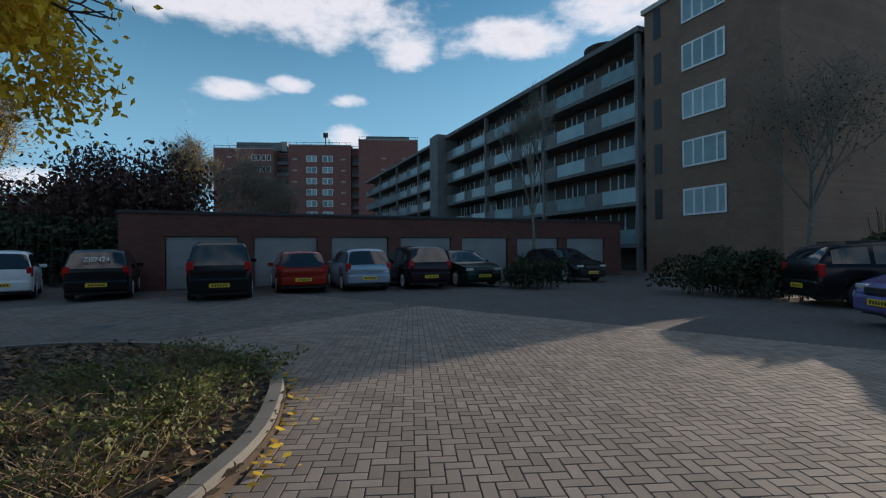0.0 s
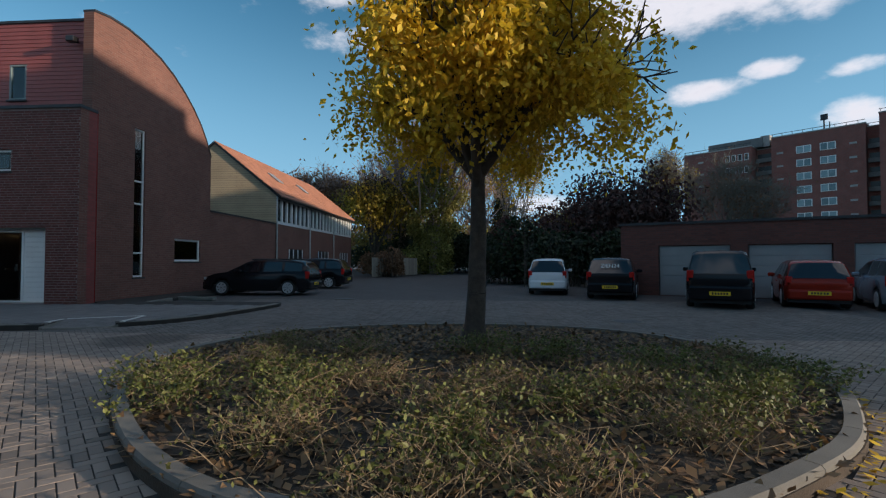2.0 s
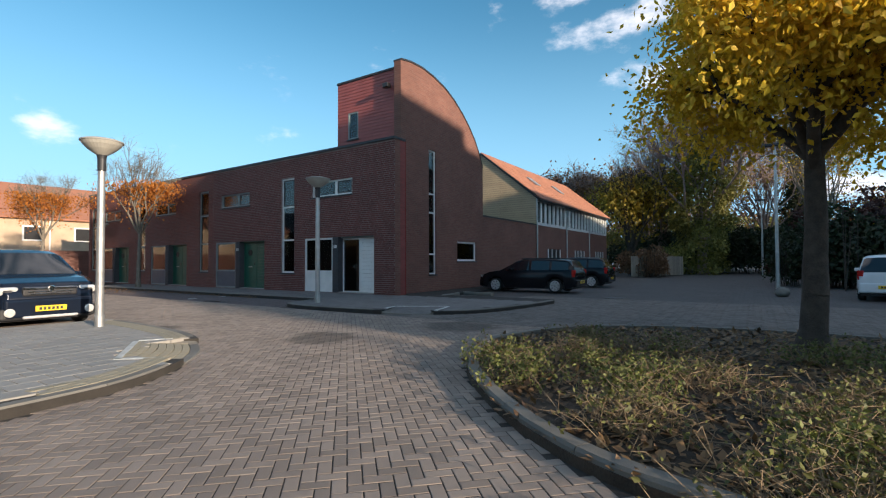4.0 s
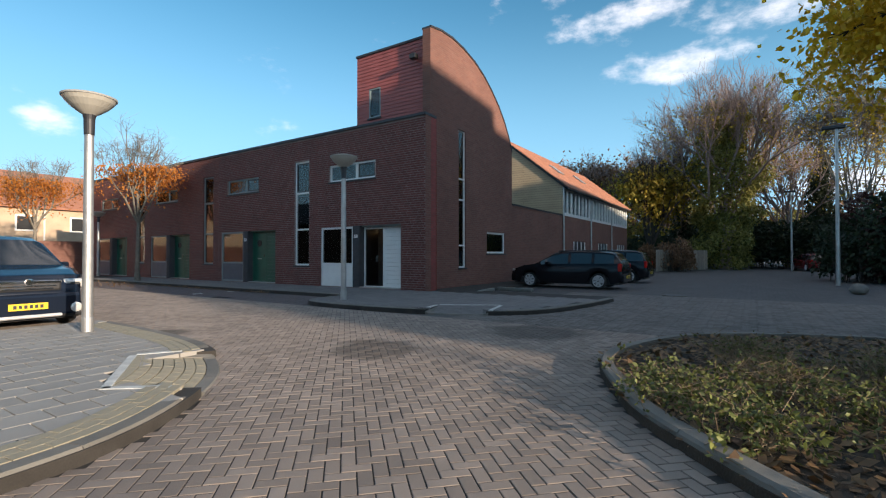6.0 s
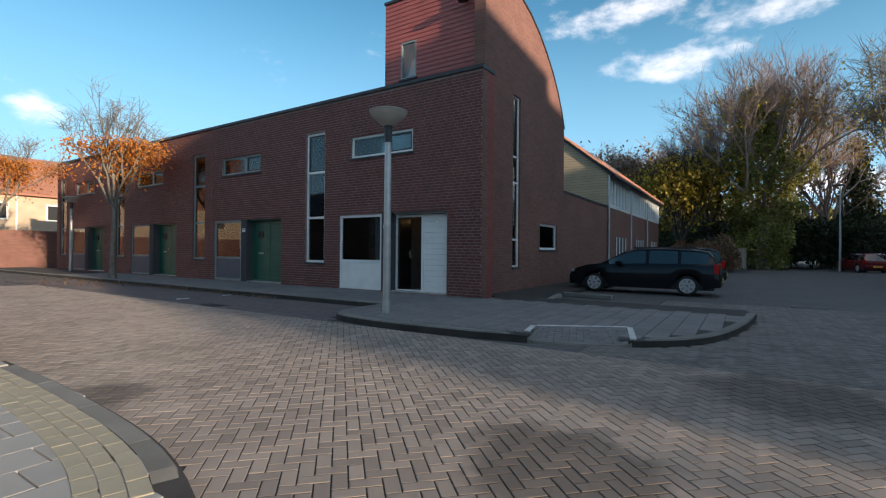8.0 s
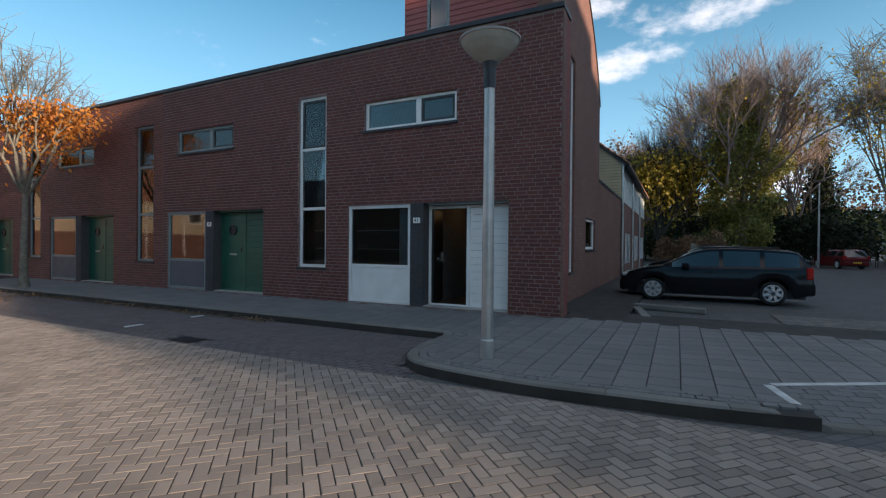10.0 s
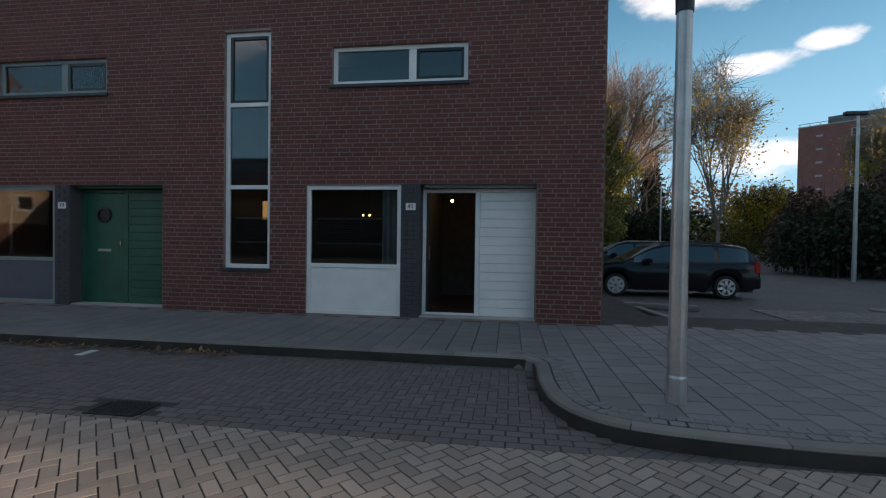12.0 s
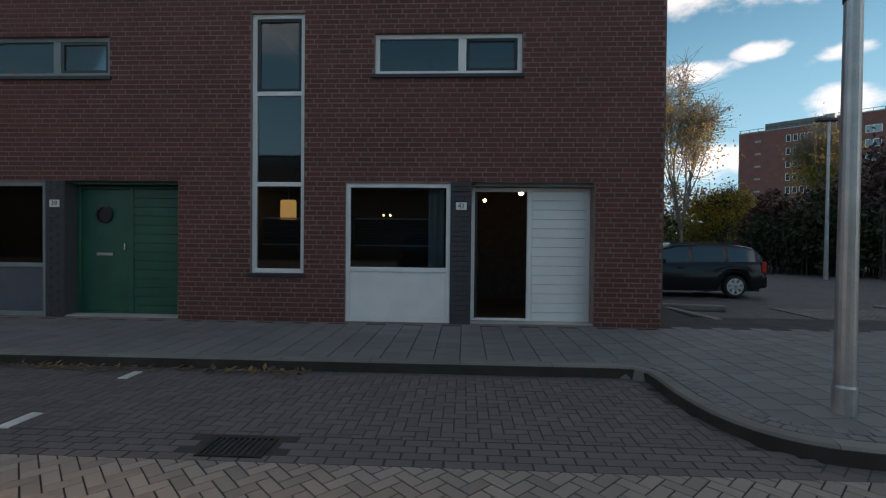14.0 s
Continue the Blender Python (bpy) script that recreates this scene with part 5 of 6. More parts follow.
clump("shrub", "far wooded edge behind the side road", "shrub", -80.0, 0.0, 4.0, 60.0, 12.0, 42000, 0.5, BROWN_LEAF, 41)
clump("shrub", "olive wood edge behind the tall trees", "shrub", -70.0, -2.0, 3.0, 22.0, 8.5, 18000, 0.42, IVY_LEAF, 46)
clump("shrub", "dark straggly shrub beside the lamp post", "shrub", -29.5, 1.6, 2.2, 1.8, 3.2, 7000, 0.22, DARK_LEAF, 44)
clump("shrub", "russet shrub before the board fence", "shrub", -41.0, -8.2, 1.6, 1.4, 2.9, 3500, 0.2, BROWN_LEAF, 45)
clump("shrub", "clipped dark bush at the garage row", "shrub", -8.9, 15.9, 1.0, 1.1, 1.2, 2600, 0.14, DARK_LEAF, 37)
clump("shrub", "round dark bush beside the parked cars", "shrub", -2.4, 16.8, 2.0, 1.6, 1.5, 6000, 0.16, DARK_LEAF, 38)
clump("shrub", "tall dark bush at the corner of the square", "shrub", 2.5, 18.6, 2.4, 1.8, 2.6, 6000, 0.2, DARK_LEAF, 39)


# ---- lamps ----
def street_lamp(x, y, z, h, label):
    ob = thing("street_lamp", label, "street lamp", pose(x, y, z), group="bowl street lamps")
    part("pole", lathe([(0.082, 0), (0.082, 0.22), (0.074, 0.24), (0.062, h - 0.25), (0.05, h - 0.2)], 18), STEEL, ob, smooth=False)
    part("collar", lathe([(0.07, h - 0.26), (0.075, h - 0.02), (0.09, h + 0.05)], 16), CAP, ob)
    part("bowl", lathe([(0.09, h + 0.05), (0.15, h + 0.09), (0.24, h + 0.16), (0.315, h + 0.24), (0.35, h + 0.30)], 32), material("lamp_bowl", (0.40, 0.38, 0.33), 0.35, var=0.1, bump=0.02), ob, "translucent grey conical bowl")
    part("lid", lathe([(0.362, h + 0.30), (0.366, h + 0.325), (0.27, h + 0.355), (0.09, h + 0.375), (0.01, h + 0.38)], 32), CONCRETE, ob, "pale flat lid")
    return ob


street_lamp(-3.03, -11.66, 0.09, 3.30, "galvanised street lamp with a conical bowl on the corner pavement")
street_lamp(-8.95, -12.17, 0.09, 3.48, "galvanised street lamp with a conical bowl at the rounded kerb")
street_lamp(-12.0, -35.5, 0.09, 3.45, "galvanised street lamp with a conical bowl beside the terrace")
for x, y, lab in ((-25.4, -0.15, "tall plain lamp post beside the shrubbery"), (-48.8, -0.4, "tall plain lamp post at the side road")):
    ob = thing("lamp_post", lab, "street lamp", pose(x, y, 0))
    part("pole", lathe([(0.09, 0), (0.08, 1.0), (0.05, 6.6)], 12), STEEL, ob)
    part("head", soften(boxes((-0.12, 0.12, -0.5, 0.3, 6.55, 6.7)), 0.03), CAP, ob)


# ---- cars ----
def car(label, x, y, heading, paint, length=4.2, width=1.72, height=1.45, style="hatch", lift=0.0, rear_text=False, roof_rails=False):
    """A car with its nose along heading (degrees from +x); the origin is the middle of its footprint."""
    ob = thing("car", label, "car", pose(x, y, lift, 0, 0, heading))
    L, W, H = length / 2, width / 2, height
    belt_z = 0.62 * H
    nose, tail = L, -L
    if style == "estate":
        prof = [(-1.0, 0.50), (-0.99, 0.62), (-0.94, 0.78), (-0.87, 0.915), (-0.78, 0.95), (-0.5, 0.985), (-0.2, 1.0), (0.03, 0.985), (0.19, 0.92), (0.52, 0.645), (0.74, 0.60), (0.92, 0.51), (1.0, 0.40)]
        ws, rw = (0.20, 0.52), (-0.97, -0.84)
    elif style == "saloon":
        prof = [(-1.0, 0.58), (-0.97, 0.66), (-0.72, 0.69), (-0.42, 0.96), (-0.2, 1.0), (0.03, 0.98), (0.15, 0.92), (0.42, 0.66), (0.65, 0.62), (0.93, 0.53), (1.0, 0.42)]
        ws, rw = (0.13, 0.44), (-0.73, -0.43)
    elif style == "crossover":
        prof = [(-1.0, 0.52), (-0.985, 0.62), (-0.90, 0.92), (-0.83, 0.97), (-0.3, 1.0), (0.02, 0.985), (0.16, 0.94), (0.46, 0.66), (0.70, 0.62), (0.90, 0.56), (0.97, 0.50), (1.0, 0.42)]
        ws, rw = (0.15, 0.47), (-0.97, -0.85)
    elif style == "mpv":
        prof = [(-1.0, 0.50), (-0.985, 0.60), (-0.92, 0.93), (-0.85, 0.98), (-0.3, 1.0), (0.05, 0.985), (0.22, 0.94), (0.60, 0.64), (0.80, 0.58), (0.95, 0.50), (1.0, 0.40)]
        ws, rw = (0.21, 0.61), (-0.985, -0.92)
    else:
        prof = [(-1.0, 0.50), (-0.985, 0.62), (-0.86, 0.93), (-0.74, 0.98), (-0.25, 1.0), (0.05, 0.985), (0.18, 0.93), (0.50, 0.66), (0.72, 0.61), (0.93, 0.52), (1.0, 0.42)]
        ws, rw = (0.17, 0.51), (-0.985, -0.86)
    px = [p[0] * L for p in prof]; pz = [p[1] * H for p in prof]
    stations = sorted({*[round(a, 4) for a in np.linspace(tail, nose, 45)], *[round(p, 4) for p in px]})
    wheel_f, wheel_r, wr = L * 0.62, -L * 0.62, 0.30 + 0.02 * (H > 1.55)

    def ring(s):
        t = s / L
        top = float(np.interp(s, px, pz))
        belt = min(belt_z + 0.02 * H * (-t), top - 0.015)
        plan = W * (1 - 0.16 * max(0, (t - 0.62) / 0.38) ** 2 - 0.10 * max(0, (-t - 0.7) / 0.3) ** 2)
        cab = max(0.0, (top - belt) / (H - belt_z))
        roof_w = plan - 0.20 * cab - 0.02
        low = 0.20 + 0.10 * max(0, (abs(t) - 0.85) / 0.15)
        arch = 0.0
        for w in (wheel_f, wheel_r):
            d = abs(s - w)
            if d < wr + 0.07:
                arch = max(arch, math.sqrt((wr + 0.07) ** 2 - d * d) + wr - 0.0)
        sill = max(low, arch)
        mid = max(0.5 * belt, sill + 0.02)
        return [(plan - 0.03, sill), (plan, mid), (plan - 0.015, max(belt - 0.06, mid + 0.01)), (plan - 0.05, belt + 0.0), (roof_w + 0.015, top - 0.05 * cab - 0.005), (roof_w * 0.9, top - 0.008), (roof_w * 0.5, top + 0.012 * cab), (0.0, top + 0.018 * cab)]
    bm = bmesh.new()
    gl = {}
    rings = []
    for s in stations:
        r = ring(s)
        rings.append([(s, a, z) for a, z in r] + [(s, -a, z) for a, z in reversed(r[:-1])])
    n = len(rings[0])
    vs = [[bm.verts.new(p) for p in r] for r in rings]
    for i in range(len(stations) - 1):
        for k in range(n - 1):
            bm.faces.new((vs[i][k], vs[i + 1][k], vs[i + 1][k + 1], vs[i][k + 1]))
    bm.faces.new(list(reversed(vs[0]))); bm.faces.new(vs[-1])
    bmesh.ops.recalc_face_normals(bm, faces=bm.faces)
    part("body", bm, paint, ob, smooth=True)
    for side in (3, n - 5):
        run = []
        for i in range(len(stations)):
            mid = (stations[i] + stations[min(i + 1, len(stations) - 1)]) / 2 / L
            if (rw[0] + 0.09) < mid < ws[0] + 0.20 and abs(mid + 0.10) > 0.022 and abs(mid + 0.52) > 0.022:
                run.append(i)
                continue
            if len(run) > 1:
                v, f = [], []
                for q in run + [run[-1] + 1]:
                    a, b = Vector(rings[q][side]), Vector(rings[q][side + 1])
                    if a.z > b.z:
                        a, b = b, a
                    out = Vector((0, 0.007 if a.y > 0 else -0.007, 0.002))
                    v += [tuple(a.lerp(b, 0.08) + out), tuple(a.lerp(b, 0.90) + out)]
                for q in range(len(run)):
                    f.append((2 * q, 2 * q + 2, 2 * q + 3, 2 * q + 1))
                raw("side_window", v, f, CARDARK, ob, smooth=True)
            run = []
    for nm, (lo, hi) in (("windscreen", (ws[0] + 0.01, ws[1] - 0.01)), ("rear_window", rw)):
        idx = [i for i in range(len(stations)) if lo * L - 1e-4 <= stations[i] <= hi * L + 1e-4]
        ks = list(range(4, n - 4))
        v, f = [], []
        for i in idx:
            for k in ks:
                p = Vector(rings[i][k])
                v.append((p.x + (0.006 if nm == "windscreen" else -0.006), p.y * 0.95, p.z + 0.006))
        for a in range(len(idx) - 1):
            for b in range(len(ks) - 1):
                q = a * len(ks) + b
                f.append((q, q + 1, q + len(ks) + 1, q + len(ks)))
        if f:
            raw(nm, v, f, CARDARK, ob, smooth=True)
    part("underbody", boxes((-L * 0.93, L * 0.93, -W * 0.86, W * 0.86, 0.17, 0.40)), PLASTIC, ob)
    for sx in (wheel_f, wheel_r):
        for sy in (-1, 1):
            m = pose(sx, sy * (W - 0.11), wr, 90, 0, 0)
            w = part("wheel", lathe([(wr - 0.10, -0.10), (wr - 0.02, -0.10), (wr, -0.06), (wr, 0.06), (wr - 0.02, 0.10), (wr - 0.10, 0.10)], 24, m), RUBBER, ob, smooth=False)
            outw = -sy
            rim = part("rim", lathe([(0.03, 0.085 * outw), (0.05, 0.10 * outw), (wr - 0.105, 0.095 * outw), (wr - 0.09, 0.105 * outw), (wr - 0.085, 0.07 * outw)], 20, m), PLASTIC, w)
            for j in range(7):
                part("spoke", boxes((-0.036, 0.036, 0.03, wr - 0.095, 0.0, 0.014)), ALLOY, w).matrix_basis = m @ pose(0, 0, 0.10 * outw - 0.007 * (1 - outw) , 0, 0, j * 360 / 7)
            part("rim_ring", lathe([(wr - 0.108, 0.10 * outw), (wr - 0.104, 0.108 * outw), (wr - 0.085, 0.108 * outw), (wr - 0.08, 0.10 * outw)], 24, m), ALLOY, w)
    # lamps, bumpers, plates, mirrors
    for sy in (-1, 1):
        if style != "crossover":
            part("headlight", soften(boxes((L * 0.90, L * 0.985, *sorted((sy * W * 0.52, sy * W * 0.86)), 0.43 * H, 0.50 * H)), 0.02), CLEARLAMP, ob)
        if style != "saloon":
            part("tail_light", soften(boxes((-L * 0.995, -L * 0.93, *sorted((sy * W * 0.74, sy * W * 0.945)), 0.46 * H, 0.66 * H)), 0.02), REDLAMP, ob)
        else:
            part("tail_light", soften(boxes((-L * 0.995, -L * 0.94, *sorted((sy * W * 0.55, sy * W * 0.90)), 0.46 * H, 0.56 * H)), 0.02), REDLAMP, ob)
        part("mirror", soften(boxes((L * 0.22, L * 0.30, *sorted((sy * (W - 0.02), sy * (W + 0.17))), belt_z + 0.0, belt_z + 0.12)), 0.025), paint, ob)
        part("door_handle", soften(boxes((-L * 0.02, L * 0.06, *sorted((sy * (W - 0.02), sy * (W + 0.012))), belt_z - 0.13, belt_z - 0.10)), 0.006), paint, ob)
    part("rear_bumper", soften(boxes((-L - 0.05, -L * 0.93, -W * 0.90, W * 0.90, 0.26, 0.40 * H)), 0.07, 3), paint, ob)
    part("front_bumper", soften(boxes((L * 0.93, L + 0.04, -W * 0.84, W * 0.84, 0.22, 0.38 * H)), 0.07, 3), paint, ob)
    if style != "crossover":
        part("grille", soften(boxes((L * 0.96, L + 0.035, -W * 0.45, W * 0.45, 0.385 * H, 0.47 * H)), 0.01), PLASTIC, ob)
    rp = part("number_plate", soften(boxes((-L - 0.062, -L - 0.05, -0.26, 0.26, 0.40, 0.51)), 0.003), PLATE, ob, "yellow number plate")
    fp = part("number_plate", soften(boxes((L + 0.04, L + 0.052, -0.26, 0.26, 0.36, 0.47)), 0.003), PLATE, ob, "yellow number plate")
    for j in range(6):
        part("plate_mark", boxes((-L - 0.0635, -L - 0.062, -0.2 + j * 0.07, -0.155 + j * 0.07, 0.425, 0.485)), PLASTIC, rp)
        part("plate_mark", boxes((L + 0.052, L + 0.0535, -0.2 + j * 0.07, -0.155 + j * 0.07, 0.385, 0.445)), PLASTIC, fp)
    if roof_rails:
        for sy in (-1, 1):
            part("roof_rail", soften(boxes((-L * 0.7, L * 0.1, sy * W * 0.66 - 0.013, sy * W * 0.66 + 0.013, H * 0.97, H + 0.012)), 0.006), PLASTIC, ob)
    if rear_text:
        rear_writing(ob, L, H)
    return ob


def paint(name, colour, metal=0.2):
    m = material(name, colour, 0.18, metal, var=0.08, scale=2, bump=0.0, spec=0.25)
    m.node_tree.nodes["Principled BSDF"].inputs["Coat Weight"].default_value = 0.12
    m.node_tree.nodes["Principled BSDF"].inputs["Coat Roughness"].default_value = 0.06
    return m


CARDARK = material("dark_car_glass", (0.014, 0.017, 0.020), 0.05, var=0.3, scale=2, bump=0.0, spec=0.9)
P_BLACK, P_NAVY, P_RED, P_WHITE, P_SILVER = paint("black_lacquer", (0.012, 0.012, 0.015)), paint("navy_lacquer", (0.010, 0.016, 0.030)), paint("red_lacquer", (0.30, 0.025, 0.012)), paint("white_lacquer", (0.72, 0.74, 0.76), 0.0), paint("silver_lacquer", (0.36, 0.42, 0.50), 0.5)
P_GREEN, P_PURPLE, P_LILAC, P_MAROON = paint("dark_green_lacquer", (0.012, 0.03, 0.022)), paint("dark_plum_lacquer", (0.025, 0.012, 0.018)), paint("lilac_lacquer", (0.16, 0.14, 0.34), 0.4), paint("maroon_lacquer", (0.16, 0.02, 0.022))


def rear_writing(ob, L, H):
    cu = bpy.data.curves.new("rear_text", "FONT")
    cu.body, cu.size, cu.extrude, cu.align_x = "ZIEN24", 0.20, 0.002, "CENTER"
    tmp = bpy.data.objects.new("tmp", cu)
    scene.collection.objects.link(tmp)
    bpy.context.view_layer.update()
    me = bpy.data.meshes.new_from_object(tmp.evaluated_get(bpy.context.evaluated_depsgraph_get()))
    bpy.data.objects.remove(tmp)
    me.materials.clear(); me.materials.append(WHITE)
    t = new("rear_text", me)
    t.parent = ob
    t.matrix_basis = Matrix.Translation((-L * 0.965 - 0.045, 0.0, 0.76 * H)) @ pose(0, 0, 0, 72, 0, -90)


def parked(label, rx, ry, heading, pnt, length, **kw):
    """Placed by the middle of the rear end."""
    h = radians(heading)
    return car(label, rx + math.cos(h) * length / 2, ry + math.sin(h) * length / 2, heading, pnt, length, **kw)


GH = math.degrees(math.atan2(0.4317, -0.902))      # nose towards the garages
parked("dark people carrier parked tail-out before the garages", -13.3, 6.40, GH, P_BLACK, 4.3, width=1.74, height=1.68, style="mpv", roof_rails=True)
parked("small red hatchback parked tail-out before the garages", -13.6, 9.25, GH, P_RED, 3.8, width=1.64, height=1.40)
parked("silver-blue hatchback parked tail-out before the garages", -12.54, 11.15, GH, P_SILVER, 3.9, width=1.66, height=1.47)
parked("dark plum hatchback parked tail-out before the garages", -11.4, 13.05, GH, P_PURPLE, 4.0, width=1.70, height=1.55)
car("dark green saloon parked nose-out before the garages", -10.5 - 0.902 * 2.2, 15.06 + 0.4317 * 2.2, GH + 180, P_GREEN, 4.4, 1.70, 1.40, "saloon")
car("black hatchback parked nose-out at the end of the garages", -8.3 - 0.902 * 2.0, 19.7 + 0.4317 * 2.0, GH + 180, P_BLACK, 4.1, 1.70, 1.45)
parked("black hatchback with white lettering on its rear window", -16.6, 4.3, GH + 6, P_BLACK, 4.0, width=1.70, height=1.50, rear_text=True)
parked("small white hatchback parked tail-out by the shrubbery", -18.9, 2.45, GH + 14, P_WHITE, 3.6, width=1.60, height=1.48)
car("black estate car parked beside the brick end wall", -18.8, -9.35, -90, P_BLACK, 4.45, 1.70, 1.46, "estate", roof_rails=True)
car("dark hatchback parked behind the black estate", -23.9, -9.2, -90, P_BLACK, 4.1, 1.72, 1.52)
car("maroon hatchback parked along the side road", -49.0, 0.9, -165, P_MAROON, 4.1, 1.70, 1.42)
suv = car("dark navy compact crossover parked nose-on behind the lamp", -2.75, -15.4, 90, P_NAVY, 4.28, 1.78, 1.66, "crossover")
part("lower_bumper", soften(boxes((2.02, 2.165, -0.80, 0.80, 0.20, 0.44)), 0.05, 2), PLASTIC, suv)
part("skid_plate", soften(boxes((2.10, 2.225, -0.46, 0.46, 0.22, 0.275)), 0.02), ALLOY, suv, "silver skid plate")
big_grille = part("radiator_grille", soften(boxes((2.06, 2.165, -0.46, 0.46, 0.66, 0.86)), 0.04, 2), PLASTIC, suv)
for z, w in ((0.70, 0.34), (0.745, 0.38), (0.80, 0.45)):
    part("chrome_bar", soften(boxes((2.15, 2.18, -w, w, z, z + (0.022 if z < 0.79 else 0.045))), 0.006), CHROME, big_grille)
part("badge", lathe([(0.06, 0), (0.06, 0.015), (0.045, 0.018), (0.01, 0.018)], 20, pose(2.175, 0, 0.82, 0, 90, 0)), CHROME, suv)
for sy in (-1, 1):
    lampm = part("headlamp", soften(boxes((1.90, 2.10, *sorted((sy * 0.50, sy * 0.82)), 0.70, 0.86)), 0.045, 2), CLEARLAMP, suv, "large clear headlamp")
    part("lamp_surround", soften(boxes((2.09, 2.108, *sorted((sy * 0.60, sy * 0.74)), 0.745, 0.80)), 0.008), PLASTIC, lampm)
    part("fog_lamp", lathe([(0.085, 0), (0.085, 0.02), (0.06, 0.03), (0.01, 0.025)], 18, pose(2.19, sy * 0.66, 0.36, 0, 90, 0)), CLEARLAMP, suv)
    part("arch_trim", soften(boxes((1.62, 2.04, *sorted((sy * 0.86, sy * 0.905)), 0.30, 0.42)), 0.02), PLASTIC, suv)
car("dark estate car parked at the edge of the square", 0.95, 16.1, 30, P_BLACK, 4.5, 1.75, 1.50, "estate", roof_rails=True)
car("lilac hatchback parked beside the dark estate", 2.0, 12.35, 210, P_LILAC, 3.8, 1.66, 1.42)


# ---- rooms behind the windows ----
setting("floor", boxes((-19.9, FX - 0.31, FAR_Y + 0.26, SY - 0.36, 0.02, 0.10)), material("room_floor", (0.09, 0.06, 0.045), 0.5, var=0.3, scale=3), "dark floor of the houses", "floor")
setting("ceiling", boxes((-19.9, FX - 0.31, FAR_Y + 0.26, SY - 0.36, 2.62, 2.80)), ROOM, "plain ceiling of the ground floor", "ceiling")
setting("wall_room", boxes((-16.3, -16.2, FAR_Y + 0.26, SY - 0.36, 0.10, 2.62), (-16.3, -16.2, FAR_Y + 0.26, SY - 0.36, 2.80, 5.70)), ROOM, "plain back wall of the rooms", "wall")
for k in range(HOUSES):
    y = -19.2 - PITCH * k
    setting("wall_party", boxes((-16.2, FX - 0.31, y - 0.1, y + 0.1, 0.10, 2.62), (-16.2, FX - 0.31, y - 0.1, y + 0.1, 2.80, 5.70)), ROOM, "plain wall between two houses", "wall")
setting("wall_hall", boxes((-16.2, FX - 0.36, -15.3, -15.2, 0.10, 2.62)), ROOM, "plain wall of the hallway", "wall")
for k in range(HOUSES):
    o = -PITCH * k
    if k == 0:
        bl = thing("window_blind", "dark pleated blind half-way up the window", "blind")
        for j in range(9):
            part("pleat", soften(boxes((FX - 0.25, FX - 0.22, -16.97, -15.5, 1.36 + j * 0.045, 1.40 + j * 0.045)), 0.008), BLIND, bl)
        for z in (1.33, 1.77):
            part("rail", boxes((FX - 0.25, FX - 0.215, -16.97, -15.5, z, z + 0.02)), STEEL, bl)
        bl = thing("window_blind", "dark pleated blind in the tall narrow window", "blind")
        for j in range(9):
            part("pleat", soften(boxes((FX - 0.29, FX - 0.26, -18.54, -17.83, 1.36 + j * 0.045, 1.40 + j * 0.045)), 0.008), BLIND, bl)
        for z in (1.33, 1.77):
            part("rail", boxes((FX - 0.29, FX - 0.255, -18.54, -17.83, z, z + 0.02)), STEEL, bl)
        spans = ((-15.75, -15.5, 0.98, 2.26),)
    else:
        spans = ((-17.0 + o, -15.46 + o, 1.0, 2.28),)
    for a, b, c, d in spans:
        v, f = [], []
        n = max(8, int((b - a) / 0.03))
        for j in range(n + 1):
            u = a + (b - a) * j / n
            w = 0.018 * math.sin(j * 1.9) + 0.008 * math.sin(j * 0.7)
            v += [(FX - 0.15 + w, u, c), (FX - 0.15 + w, u, d), (FX - 0.158 + w, u, c), (FX - 0.158 + w, u, d)]
        for j in range(n):
            i = 4 * j
            f += [(i, i + 4, i + 5, i + 1), (i + 2, i + 3, i + 7, i + 6)]
        cu = tagged(raw("net_curtain", v, f, CURTAIN, smooth=True), "pale net curtain hanging behind the window", "curtain")
GLOW, SHADE = emitter("warm_bulb", (1.0, 0.66, 0.30), 7.0), emitter("warm_shade", (0.75, 0.40, 0.13), 0.75)
for x, y, z, r, lab in ((-14.6, -14.77, 2.25, 0.035, "small ceiling lamp glowing warm in the hall"), (-14.6, -14.05, 2.40, 0.055, "crystal ceiling lamp glowing warm in the hall"), (-15.4, -16.95, 1.98, 0.022, "small spotlight glowing in the living room"), (-15.4, -16.80, 1.98, 0.025, "small spotlight glowing in the living room")):
    lamp = thing("ceiling_lamp", lab, "lamp", pose(x, y, z))
    part("bulb", lathe([(0.01, -r), (r * 0.8, -r * 0.6), (r, 0), (r * 0.8, r * 0.6), (0.01, r)], 12), GLOW, lamp)
    part("rod", lathe([(0.008, 0), (0.008, 2.62 - z)], 6), CHROME, lamp)
lamp = thing("pendant_lamp", "warm pendant lamp with a fabric shade", "lamp", pose(-14.2, -18.62, 2.0))
part("shade", soften(boxes((-0.08, 0.06, -0.14, 0.14, -0.2, 0.2)), 0.02), SHADE, lamp)
part("rod", lathe([(0.008, 0.2), (0.008, 0.62)], 6), STEEL, lamp)


def lettering(text, size, mat):
    cu = bpy.data.curves.new("digits", "FONT")
    cu.body, cu.size, cu.extrude, cu.align_x, cu.align_y = text, size, 0.002, "CENTER", "CENTER"
    tmp = bpy.data.objects.new("tmp", cu)
    scene.collection.objects.link(tmp)
    bpy.context.view_layer.update()
    me = bpy.data.meshes.new_from_object(tmp.evaluated_get(bpy.context.evaluated_depsgraph_get()))
    bpy.data.objects.remove(tmp)
    me.materials.clear(); me.materials.append(mat)
    return me


